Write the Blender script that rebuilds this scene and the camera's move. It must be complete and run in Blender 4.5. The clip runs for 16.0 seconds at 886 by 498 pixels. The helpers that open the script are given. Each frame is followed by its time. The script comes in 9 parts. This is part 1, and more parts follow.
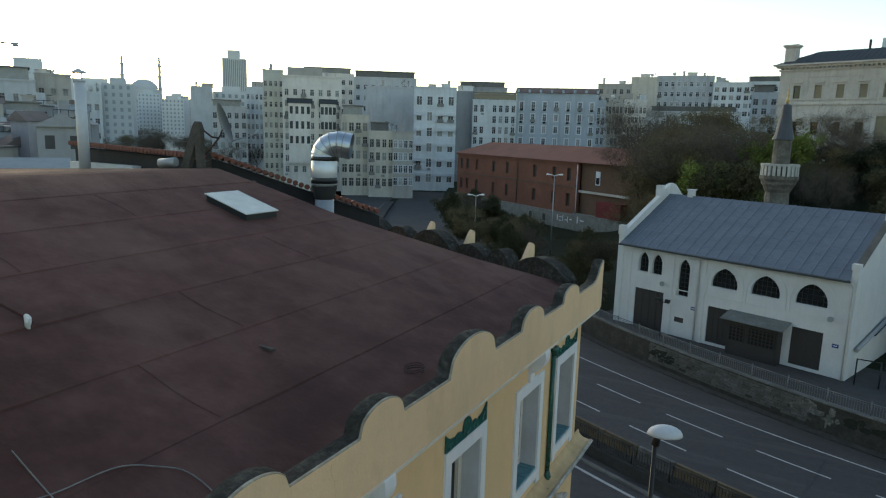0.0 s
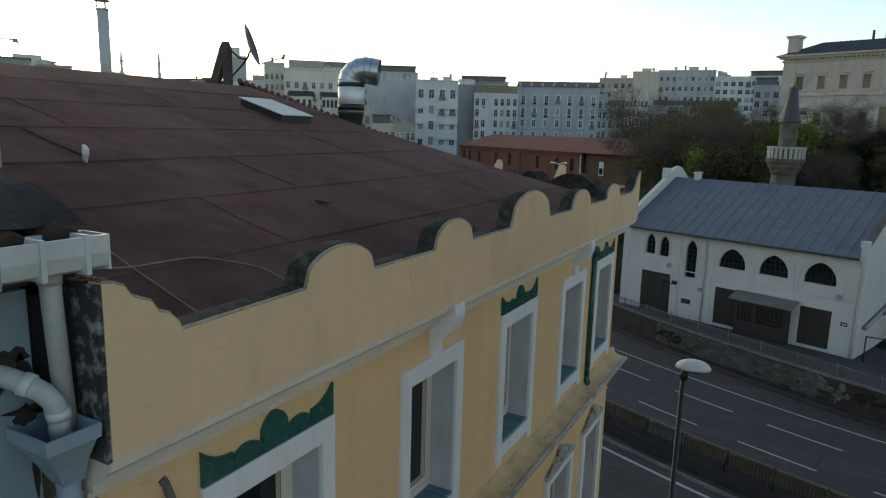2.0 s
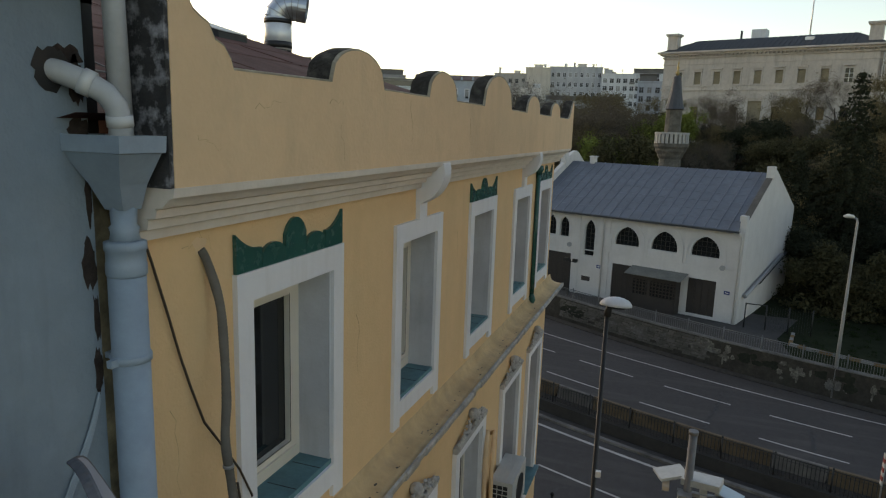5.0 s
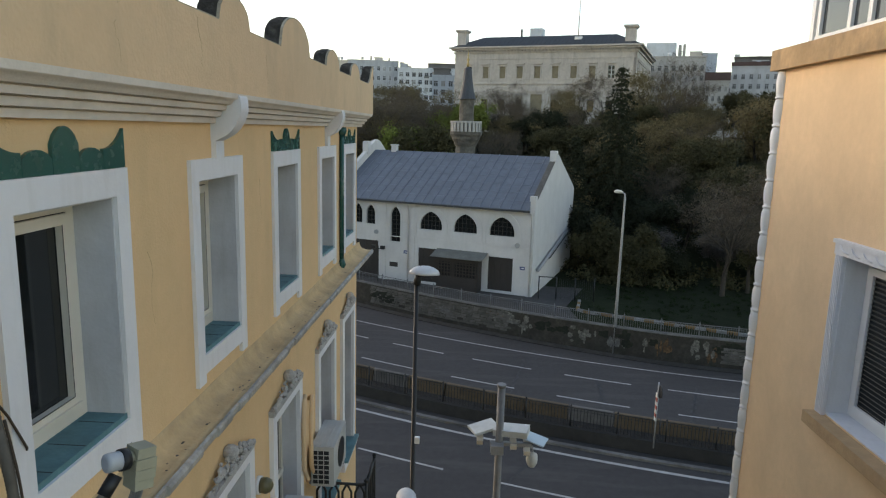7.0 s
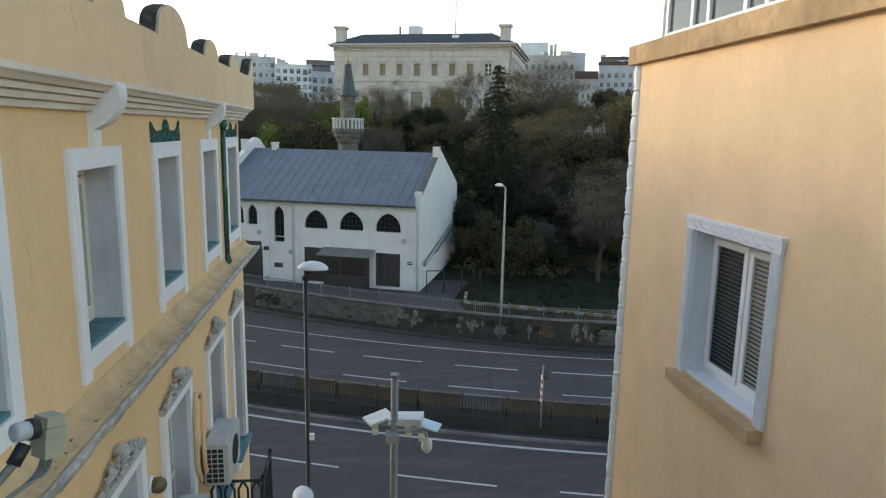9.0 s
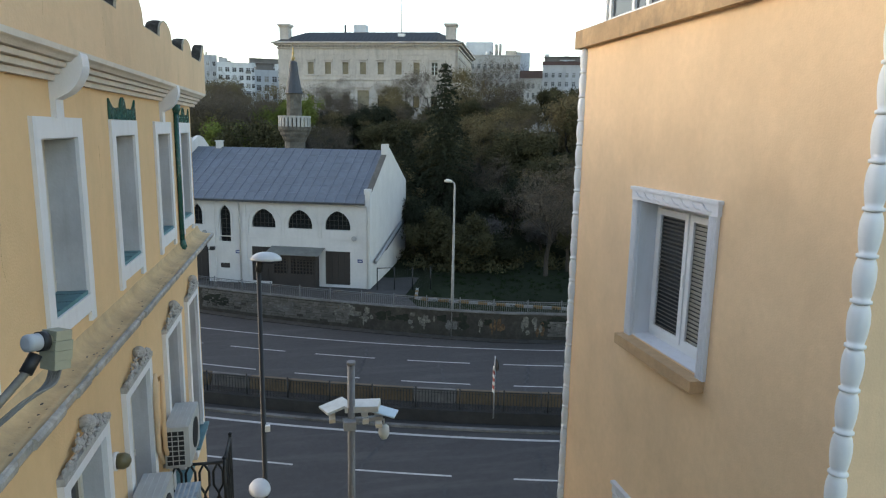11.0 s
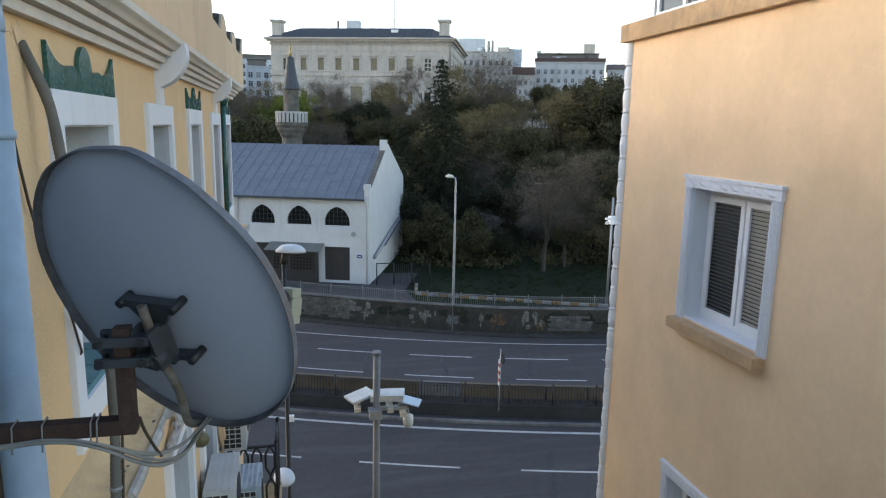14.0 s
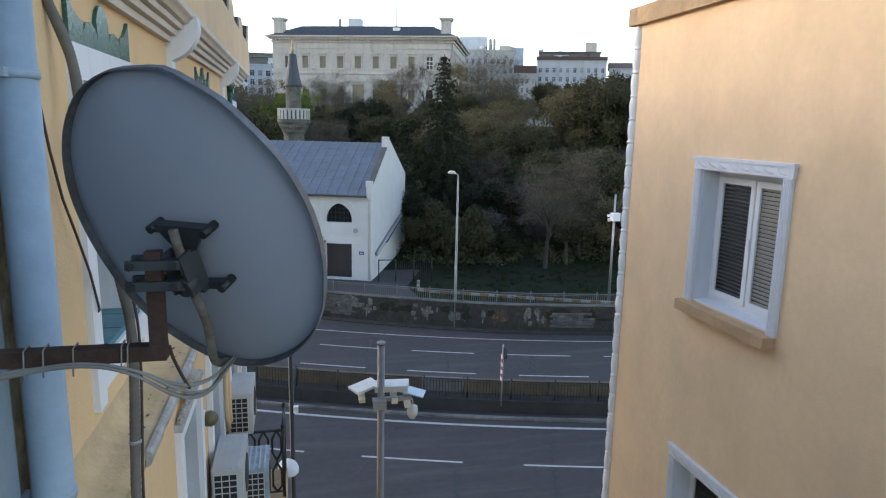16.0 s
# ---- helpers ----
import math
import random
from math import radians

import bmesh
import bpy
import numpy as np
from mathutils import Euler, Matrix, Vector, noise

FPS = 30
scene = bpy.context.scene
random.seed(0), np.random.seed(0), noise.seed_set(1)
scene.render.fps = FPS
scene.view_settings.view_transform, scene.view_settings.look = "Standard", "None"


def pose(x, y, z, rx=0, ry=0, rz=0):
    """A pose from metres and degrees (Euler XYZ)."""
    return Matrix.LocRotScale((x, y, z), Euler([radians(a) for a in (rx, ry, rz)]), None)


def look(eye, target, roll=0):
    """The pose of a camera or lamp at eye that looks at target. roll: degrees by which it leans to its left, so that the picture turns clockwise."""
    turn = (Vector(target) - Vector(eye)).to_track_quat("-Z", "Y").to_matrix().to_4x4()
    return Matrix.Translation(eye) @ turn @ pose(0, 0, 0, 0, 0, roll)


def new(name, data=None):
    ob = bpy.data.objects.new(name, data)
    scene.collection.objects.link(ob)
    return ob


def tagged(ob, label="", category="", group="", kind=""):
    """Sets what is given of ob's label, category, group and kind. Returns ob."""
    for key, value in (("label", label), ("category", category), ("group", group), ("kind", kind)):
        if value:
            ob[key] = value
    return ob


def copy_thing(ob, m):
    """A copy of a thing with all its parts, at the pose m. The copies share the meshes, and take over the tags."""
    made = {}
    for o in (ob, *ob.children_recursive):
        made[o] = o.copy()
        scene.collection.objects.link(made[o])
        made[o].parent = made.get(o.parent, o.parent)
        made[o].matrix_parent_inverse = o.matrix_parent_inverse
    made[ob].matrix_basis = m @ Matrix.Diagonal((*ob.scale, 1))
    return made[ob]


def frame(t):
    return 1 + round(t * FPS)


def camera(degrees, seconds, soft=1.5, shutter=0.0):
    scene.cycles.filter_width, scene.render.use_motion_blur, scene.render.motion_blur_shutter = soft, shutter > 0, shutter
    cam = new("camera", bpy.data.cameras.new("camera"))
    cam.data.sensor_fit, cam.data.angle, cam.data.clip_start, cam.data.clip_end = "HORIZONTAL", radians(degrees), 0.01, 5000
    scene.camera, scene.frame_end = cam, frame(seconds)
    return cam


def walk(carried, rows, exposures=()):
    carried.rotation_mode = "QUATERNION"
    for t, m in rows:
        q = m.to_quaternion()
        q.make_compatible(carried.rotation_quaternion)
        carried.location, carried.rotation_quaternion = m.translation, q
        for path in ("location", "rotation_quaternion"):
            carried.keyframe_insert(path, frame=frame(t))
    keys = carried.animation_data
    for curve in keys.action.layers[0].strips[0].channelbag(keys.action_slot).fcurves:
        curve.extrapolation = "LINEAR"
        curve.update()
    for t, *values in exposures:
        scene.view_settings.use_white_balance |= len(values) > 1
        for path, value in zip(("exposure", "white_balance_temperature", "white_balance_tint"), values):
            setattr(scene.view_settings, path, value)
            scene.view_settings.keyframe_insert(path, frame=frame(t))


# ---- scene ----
cam = camera(68.1, 16.0, 1.2)
PATH = [
    (0, (0.395, 0.593, 18.07), (-0.543, 2.324, 17.72), 1.6),
    (0.5, (0.3, 0.503, 17.712), (-0.637, 2.235, 17.359), 1.6),
    (1, (0.232, 0.418, 17.32), (-0.706, 2.149, 16.97), 1.5),
    (1.5, (0.109, 0.33, 16.97), (-0.827, 2.061, 16.616), 1.6),
    (2, (-0.022, 0.222, 16.606), (-0.959, 1.953, 16.25), 1.6),
    (2.5, (-0.196, 0.056, 16.23), (-1.135, 1.787, 15.876), 1.4),
    (3, (-0.336, -0.044, 16.164), (-1.274, 1.686, 15.81), 1.4),
    (3.2, (-0.371, -0.097, 16.135), (-1.31, 1.635, 15.789), 1.2),
    (5.3, (-0.573, -0.274, 15.361), (-1.152, 1.606, 15.001), 1.9),
    (5.5, (-0.57, -0.296, 15.291), (-1.095, 1.601, 14.932), 1.8),
    (6, (-0.576, -0.292, 15.161), (-0.956, 1.638, 14.801), 1.8),
    (6.5, (-0.58, -0.25, 15.055), (-0.803, 1.704, 14.694), 1.8),
    (7, (-0.57, -0.222, 15.001), (-0.657, 1.743, 14.642), 1.6),
    (7.5, (-0.552, -0.346, 14.942), (-0.541, 1.623, 14.592), 1.4),
    (8, (-0.581, -0.421, 14.874), (-0.485, 1.545, 14.522), 1.3),
    (8.5, (-0.596, -0.429, 14.881), (-0.424, 1.531, 14.525), 1.3),
    (9, (-0.607, -0.457, 14.918), (-0.35, 1.494, 14.56), 1.2),
    (9.5, (-0.606, -0.471, 14.89), (-0.281, 1.469, 14.53), 1.3),
    (9.7, (-0.577, -0.488, 14.856), (-0.242, 1.452, 14.501), 1.2),
    (11.8, (-1.02, -0.833, 14.656), (-0.579, 1.085, 14.296), 1.1),
    (12, (-1.099, -0.841, 14.66), (-0.657, 1.076, 14.298), 1.1),
    (12.5, (-1.237, -0.819, 14.676), (-0.796, 1.098, 14.312), 1.1),
    (13, (-1.356, -0.805, 14.694), (-0.916, 1.112, 14.329), 1.1),
    (13.5, (-1.457, -0.811, 14.612), (-1.018, 1.106, 14.247), 1.1),
    (14, (-1.561, -0.811, 14.602), (-1.122, 1.105, 14.237), 1.1),
    (14.5, (-1.637, -0.819, 14.596), (-1.198, 1.098, 14.231), 1.1),
    (15, (-1.677, -0.838, 14.531), (-1.24, 1.079, 14.165), 1.1),
    (15.5, (-1.676, -0.836, 14.489), (-1.24, 1.082, 14.122), 1.2),
    (16, (-1.644, -0.819, 14.407), (-1.208, 1.098, 14.039), 1.2),
]
EXPOSURES = [(0, 1.03, 6950, 4), (2.5, 0.68, 7350, 11), (5.5, 0.98, 8250, 15), (7, 1.42, 7700, 15), (9, 1.72, 7350, 12), (12, 1.75, 7050, 14), (16, 1.93, 6700, 17)]
walk(cam, [(t, look(eye, target, roll)) for t, eye, target, roll in PATH], EXPOSURES)

# ---- light ----
world = bpy.data.worlds.new("sky")
scene.world = world
world.use_nodes = True
wn = world.node_tree
wn.nodes.clear()
sky = wn.nodes.new("ShaderNodeTexSky")
sky.sky_type = "NISHITA"
sky.sun_disc = False
sky.sun_elevation = radians(14)
sky.sun_rotation = radians(-62)
sky.air_density, sky.dust_density, sky.ozone_density = 1.0, 0.6, 1.0
bg = wn.nodes.new("ShaderNodeBackground")
bg.inputs["Strength"].default_value = 0.15
out = wn.nodes.new("ShaderNodeOutputWorld")
wn.links.new(sky.outputs[0], bg.inputs[0])
wn.links.new(bg.outputs[0], out.inputs[0])
sun_data = bpy.data.lights.new("sun", "SUN")
sun_data.energy, sun_data.angle, sun_data.color = 0.35, radians(20), (1.0, 0.88, 0.72)
sun = new("sun", sun_data)
sun.matrix_world = look((0, 0, 60), (0 + math.sin(radians(62)) * 50, -math.cos(radians(62)) * 50, 53))


# ---- materials ----
def mat(name, color, rough=0.8, metal=0.0, grain=(6.0, 0.18), stain=(0.7, 0.25), dark=0.55, bump=0.15, bump_scale=40.0,
        island=0.0, streak=None, spec=0.5):
    """Base colour varied at two scales, optional streaks, fine relief."""
    m = bpy.data.materials.new(name)
    m.use_nodes = True
    nt = m.node_tree
    b = nt.nodes["Principled BSDF"]
    b.inputs["Metallic"].default_value = metal
    b.inputs["Specular IOR Level"].default_value = spec
    tc = nt.nodes.new("ShaderNodeTexCoord")

    def node(kind, **kw):
        n = nt.nodes.new(kind)
        for k, v in kw.items():
            n.inputs[k].default_value = v
        return n

    def mixc(fac, a, c):
        n = nt.nodes.new("ShaderNodeMix")
        n.data_type = "RGBA"
        for i, v in ((0, fac), (6, a), (7, c)):
            if isinstance(v, (int, float)):
                n.inputs[i].default_value = v
            elif isinstance(v, tuple):
                n.inputs[i].default_value = v
            else:
                nt.links.new(v, n.inputs[i])
        return n.outputs[2]

    geo = nt.nodes.new("ShaderNodeNewGeometry")
    pos = geo.outputs["Position"]
    n1 = node("ShaderNodeTexNoise", Scale=stain[0], Detail=5.0, Roughness=0.6)
    nt.links.new(pos, n1.inputs["Vector"])
    n2 = node("ShaderNodeTexNoise", Scale=grain[0], Detail=4.0, Roughness=0.65)
    nt.links.new(pos, n2.inputs["Vector"])
    base = (*color, 1)
    low = (*[c * dark for c in color], 1)
    r1 = nt.nodes.new("ShaderNodeMapRange")
    r1.inputs[1].default_value, r1.inputs[2].default_value = 0.35, 0.72
    r1.inputs[3].default_value, r1.inputs[4].default_value = 0.0, stain[1] * 2
    nt.links.new(n1.outputs[0], r1.inputs[0])
    c = mixc(r1.outputs[0], base, low)
    r2 = nt.nodes.new("ShaderNodeMapRange")
    r2.inputs[1].default_value, r2.inputs[2].default_value = 0.3, 0.75
    r2.inputs[3].default_value, r2.inputs[4].default_value = 0.0, grain[1] * 2
    nt.links.new(n2.outputs[0], r2.inputs[0])
    c = mixc(r2.outputs[0], c, low)
    if streak:
        mp = nt.nodes.new("ShaderNodeMapping")
        mp.inputs["Scale"].default_value = streak[1]
        nt.links.new(pos, mp.inputs["Vector"])
        n3 = node("ShaderNodeTexNoise", Scale=1.0, Detail=4.0, Roughness=0.6)
        nt.links.new(mp.outputs[0], n3.inputs["Vector"])
        r3 = nt.nodes.new("ShaderNodeMapRange")
        r3.inputs[1].default_value, r3.inputs[2].default_value = 0.5, 0.75
        r3.inputs[3].default_value, r3.inputs[4].default_value = 0.0, streak[2]
        nt.links.new(n3.outputs[0], r3.inputs[0])
        c = mixc(r3.outputs[0], c, (*streak[0], 1))
    if island:
        oi = nt.nodes.new("ShaderNodeObjectInfo")
        ad = nt.nodes.new("ShaderNodeMath")
        ad.operation = "ADD"
        nt.links.new(oi.outputs["Random"], ad.inputs[0])
        nt.links.new(geo.outputs["Random Per Island"], ad.inputs[1])
        fr = nt.nodes.new("ShaderNodeMath")
        fr.operation = "FRACT"
        nt.links.new(ad.outputs[0], fr.inputs[0])
        mm = nt.nodes.new("ShaderNodeMath")
        mm.operation = "MULTIPLY"
        mm.inputs[1].default_value = island
        nt.links.new(fr.outputs[0], mm.inputs[0])
        c = mixc(mm.outputs[0], c, (*[x * 0.3 for x in color], 1))
    nt.links.new(c, b.inputs["Base Color"])
    rr = nt.nodes.new("ShaderNodeMapRange")
    rr.inputs[3].default_value, rr.inputs[4].default_value = max(0.03, rough - 0.08), min(1, rough + 0.1)
    nt.links.new(n2.outputs[0], rr.inputs[0])
    nt.links.new(rr.outputs[0], b.inputs["Roughness"])
    if bump:
        n4 = node("ShaderNodeTexNoise", Scale=bump_scale, Detail=3.0)
        nt.links.new(pos, n4.inputs["Vector"])
        bp = nt.nodes.new("ShaderNodeBump")
        bp.inputs["Strength"].default_value = bump
        bp.inputs["Distance"].default_value = 0.02
        nt.links.new(n4.outputs[0], bp.inputs["Height"])
        nt.links.new(bp.outputs[0], b.inputs["Normal"])
    return m


def glass_mat(name, tint, rough=0.06):
    m = bpy.data.materials.new(name)
    m.use_nodes = True
    b = m.node_tree.nodes["Principled BSDF"]
    b.inputs["Base Color"].default_value = (*tint, 1)
    b.inputs["Roughness"].default_value = rough
    b.inputs["IOR"].default_value = 1.5
    return m


M_YELLOW = mat("ochre_plaster", (0.745, 0.505, 0.278), 0.9, grain=(9, 0.10), stain=(0.5, 0.14), dark=0.72, bump=0.25, bump_scale=55,
               streak=((0.42, 0.31, 0.17), (2.0, 2.0, 0.35), 0.22))
M_PARAPET = mat("parapet_plaster", (0.74, 0.52, 0.32), 0.9, grain=(8, 0.12), stain=(0.6, 0.2), dark=0.7, bump=0.25,
                streak=((0.36, 0.27, 0.17), (3.2, 3.2, 1.1), 0.28))
M_SLABEDGE = mat("weathered_slab_edge", (0.60, 0.40, 0.22), 0.95, grain=(9, 0.3), stain=(1.6, 0.4), dark=0.55, bump=0.4, bump_scale=20,
                 streak=((0.20, 0.15, 0.10), (5, 5, 3), 0.6))
M_ORANGE = mat("apricot_plaster", (0.86, 0.60, 0.365), 0.92, grain=(14, 0.14), stain=(1.1, 0.3), dark=0.74, bump=0.13, bump_scale=60,
               streak=((0.50, 0.32, 0.17), (3.0, 3.0, 1.0), 0.14))
M_WHITE = mat("white_paint", (0.72, 0.72, 0.74), 0.75, grain=(14, 0.06), stain=(2.0, 0.1), dark=0.75, bump=0.1,
              streak=((0.45, 0.43, 0.4), (9.0, 9.0, 1.2), 0.25))
M_REVEAL = mat("greyed_white_reveal", (0.55, 0.56, 0.59), 0.85, grain=(10, 0.12), stain=(1.8, 0.28), dark=0.6, bump=0.12,
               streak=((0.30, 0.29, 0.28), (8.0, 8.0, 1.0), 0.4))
M_CORNICE = mat("cornice_stucco", (0.72, 0.65, 0.575), 0.85, grain=(14, 0.12), stain=(2.2, 0.22), dark=0.68, bump=0.15,
                streak=((0.34, 0.27, 0.20), (3.5, 3.5, 1.5), 0.25))
M_LEDGE = mat("ledge_stucco", (0.64, 0.45, 0.245), 0.9, grain=(9, 0.22), stain=(2.2, 0.42), dark=0.62, bump=0.3,
              streak=((0.24, 0.19, 0.14), (7.0, 7.0, 7.0), 0.35))
M_PVC = mat("pvc_frame", (0.66, 0.62, 0.54), 0.45, grain=(20, 0.05), stain=(3, 0.1), dark=0.8, bump=0.0)
M_PVCW = mat("white_pvc", (0.78, 0.78, 0.77), 0.4, grain=(20, 0.04), stain=(3, 0.06), dark=0.85, bump=0.0)
M_GREEN = mat("glazed_green_tile", (0.020, 0.105, 0.090), 0.25, grain=(12, 0.2), stain=(3, 0.25), dark=0.6, bump=0.08)
M_TEAL = mat("teal_sill_paint", (0.10, 0.24, 0.27), 0.6, grain=(12, 0.2), stain=(5, 0.35), dark=0.5, bump=0.15)
M_DARKGLASS = glass_mat("dark_glass", (0.012, 0.014, 0.015))
M_MIDGLASS = glass_mat("grey_glass", (0.05, 0.055, 0.06))
M_ROOF = mat("maroon_felt", (0.135, 0.064, 0.053), 0.92, grain=(3, 0.22), stain=(0.75, 0.55), dark=0.5, bump=0.4, bump_scale=18, spec=0.15,
             streak=((0.20, 0.115, 0.09), (0.5, 0.9, 1.0), 0.55))
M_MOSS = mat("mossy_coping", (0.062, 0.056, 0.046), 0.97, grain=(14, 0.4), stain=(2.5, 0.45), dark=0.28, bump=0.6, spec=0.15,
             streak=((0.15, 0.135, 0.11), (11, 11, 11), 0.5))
M_EDGE = mat("bared_pale_edge", (0.50, 0.43, 0.32), 0.9, grain=(18, 0.4), stain=(5, 0.45), dark=0.35, bump=0.2)
M_GREYWALL = mat("grey_blue_plaster", (0.225, 0.292, 0.352), 0.9, grain=(7, 0.15), stain=(0.9, 0.28), dark=0.55, bump=0.3,
                 streak=((0.12, 0.13, 0.14), (6.0, 6.0, 0.8), 0.4))
M_PIPE = mat("blue_grey_pipe", (0.275, 0.355, 0.43), 0.5, grain=(12, 0.12), stain=(3, 0.2), dark=0.6, bump=0.06)
M_GUTTER = mat("white_gutter", (0.58, 0.60, 0.60), 0.5, grain=(12, 0.12), stain=(3, 0.25), dark=0.6, bump=0.05)
M_BLACK = mat("black_metal", (0.02, 0.021, 0.022), 0.5, 0.2, grain=(20, 0.1), stain=(4, 0.1), bump=0.05)
M_GALV = mat("galvanised_steel", (0.34, 0.35, 0.36), 0.5, 0.6, grain=(12, 0.15), stain=(3, 0.2), dark=0.7, bump=0.05)
M_RUST = mat("rusty_steel", (0.085, 0.042, 0.030), 0.75, 0.2, grain=(30, 0.35), stain=(9, 0.4), dark=0.35, bump=0.25)
M_DISH = mat("grey_dish_paint", (0.335, 0.352, 0.41), 0.6, grain=(6, 0.06), stain=(1.5, 0.12), dark=0.8, bump=0.03)
M_ASPHALT = mat("asphalt", (0.038, 0.0375, 0.039), 0.88, grain=(3, 0.2), stain=(0.18, 0.3), dark=0.6, bump=0.3, bump_scale=60,
                streak=((0.075, 0.073, 0.07), (0.12, 0.9, 1), 0.5))
M_LINE = mat("worn_road_paint", (0.45, 0.45, 0.44), 0.8, grain=(8, 0.25), stain=(1.5, 0.3), dark=0.4, bump=0.1)
M_CONC = mat("stained_concrete", (0.19, 0.185, 0.175), 0.95, grain=(3, 0.3), stain=(0.5, 0.45), dark=0.35, bump=0.4, bump_scale=14,
             streak=((0.03, 0.03, 0.03), (1.2, 1.2, 0.25), 0.6))
M_WALLCONC = mat("mossy_rubble_mortar", (0.066, 0.058, 0.046), 0.95, grain=(5, 0.5), stain=(1.1, 0.6), dark=0.35, bump=0.5, bump_scale=12,
             streak=((0.02, 0.025, 0.015), (1.2, 1.2, 0.4), 0.6))
M_OLDSTONE = mat("sooty_old_stone", (0.165, 0.15, 0.125), 0.95, grain=(4, 0.4), stain=(1.1, 0.55), dark=0.35, bump=0.3, bump_scale=9)
M_DARKCONC = mat("sooty_and_unlit_concrete", (0.034, 0.033, 0.032), 0.95, grain=(3, 0.3), stain=(0.5, 0.4), dark=0.4, bump=0.4, bump_scale=14)
M_PANEL = mat("weathered_barrier", (0.135, 0.10, 0.06), 0.9, grain=(3, 0.3), stain=(0.7, 0.4), dark=0.4, bump=0.3)
M_STONE = mat("rubble_stone", (0.15, 0.14, 0.125), 0.95, grain=(6, 0.3), stain=(1.2, 0.4), dark=0.35, bump=0.5, bump_scale=9, island=0.55)
M_WHITEWALL = mat("whitewash", (0.60, 0.58, 0.56), 0.9, grain=(5, 0.12), stain=(0.7, 0.2), dark=0.72, bump=0.15,
                  streak=((0.42, 0.41, 0.40), (2.5, 2.5, 0.25), 0.3))
M_SEAM = mat("pale_lead_seam", (0.23, 0.25, 0.285), 0.55, 0.3, grain=(3, 0.3), stain=(0.6, 0.35), dark=0.6, bump=0.1)
M_LEAD = mat("lead_sheet", (0.145, 0.165, 0.195), 0.6, 0.3, grain=(3, 0.3), stain=(0.6, 0.35), dark=0.65, bump=0.1)
M_DOOR = mat("dark_brown_door", (0.035, 0.028, 0.025), 0.6, grain=(8, 0.2), stain=(1, 0.2), bump=0.1)
M_LIME = mat("limestone", (0.57, 0.525, 0.475), 0.95, grain=(2.0, 0.15), stain=(0.25, 0.3), dark=0.6, bump=0.25, bump_scale=6,
             streak=((0.20, 0.19, 0.17), (1.2, 1.2, 0.15), 0.45))
M_SLATELIGHT = mat("weathered_lead_cone", (0.06, 0.066, 0.078), 0.6, 0.2, grain=(4, 0.2), stain=(0.8, 0.25), bump=0.1)
M_SLATE = mat("dark_slate", (0.045, 0.05, 0.055), 0.7, grain=(3, 0.2), stain=(0.5, 0.2), bump=0.1)
M_BRICK = mat("red_brick", (0.22, 0.088, 0.055), 0.95, grain=(2.5, 0.25), stain=(0.25, 0.3), dark=0.5, bump=0.3, bump_scale=8)
M_BRICK2 = mat("brown_brick", (0.17, 0.095, 0.06), 0.95, grain=(2.5, 0.25), stain=(0.25, 0.3), dark=0.5, bump=0.3, bump_scale=8)
M_TILE = mat("clay_tile", (0.20, 0.075, 0.05), 0.9, grain=(3, 0.2), stain=(0.3, 0.3), dark=0.55, bump=0.2)
M_GRASS = mat("grass_ground", (0.020, 0.027, 0.012), 0.95, grain=(1.5, 0.35), stain=(0.15, 0.4), dark=0.45, bump=0.5, bump_scale=9, spec=0.12)
M_PAVE = mat("yard_paving", (0.055, 0.052, 0.05), 0.9, grain=(2, 0.25), stain=(0.3, 0.3), dark=0.5, bump=0.2)
M_BARK = mat("bark", (0.055, 0.044, 0.034), 0.95, grain=(8, 0.3), stain=(2, 0.3), dark=0.5, bump=0.4)
M_TWIG = mat("bare_twigs", (0.15, 0.125, 0.095), 0.95, grain=(3, 0.3), stain=(0.3, 0.3), dark=0.5, bump=0.0, island=0.3, spec=0.12)
M_EVER = mat("evergreen_needles", (0.043, 0.050, 0.030), 0.95, grain=(2, 0.3), stain=(0.4, 0.3), dark=0.45, bump=0.0, island=0.35, spec=0.12)
M_LEAF = mat("dark_leaves", (0.095, 0.090, 0.047), 0.95, grain=(2, 0.3), stain=(0.4, 0.3), dark=0.45, bump=0.0, island=0.35, spec=0.12)
M_SPRING = mat("spring_leaves", (0.19, 0.23, 0.055), 0.85, grain=(2, 0.3), stain=(0.4, 0.3), dark=0.5, bump=0.0, island=0.3, spec=0.12)
M_BUDS = mat("budding_leaves", (0.20, 0.165, 0.088), 0.85, grain=(2, 0.3), stain=(0.4, 0.3), dark=0.5, bump=0.0, island=0.3, spec=0.12)
M_GRASSLEAF = mat("grass_blades", (0.024, 0.040, 0.014), 0.9, grain=(2, 0.3), stain=(0.3, 0.3), dark=0.5, bump=0.0, island=0.5, spec=0.12)
M_BLOSSOM = mat("pale_blossom", (0.12, 0.11, 0.10), 0.9, grain=(2, 0.2), stain=(0.4, 0.2), dark=0.5, bump=0.0, island=0.5)

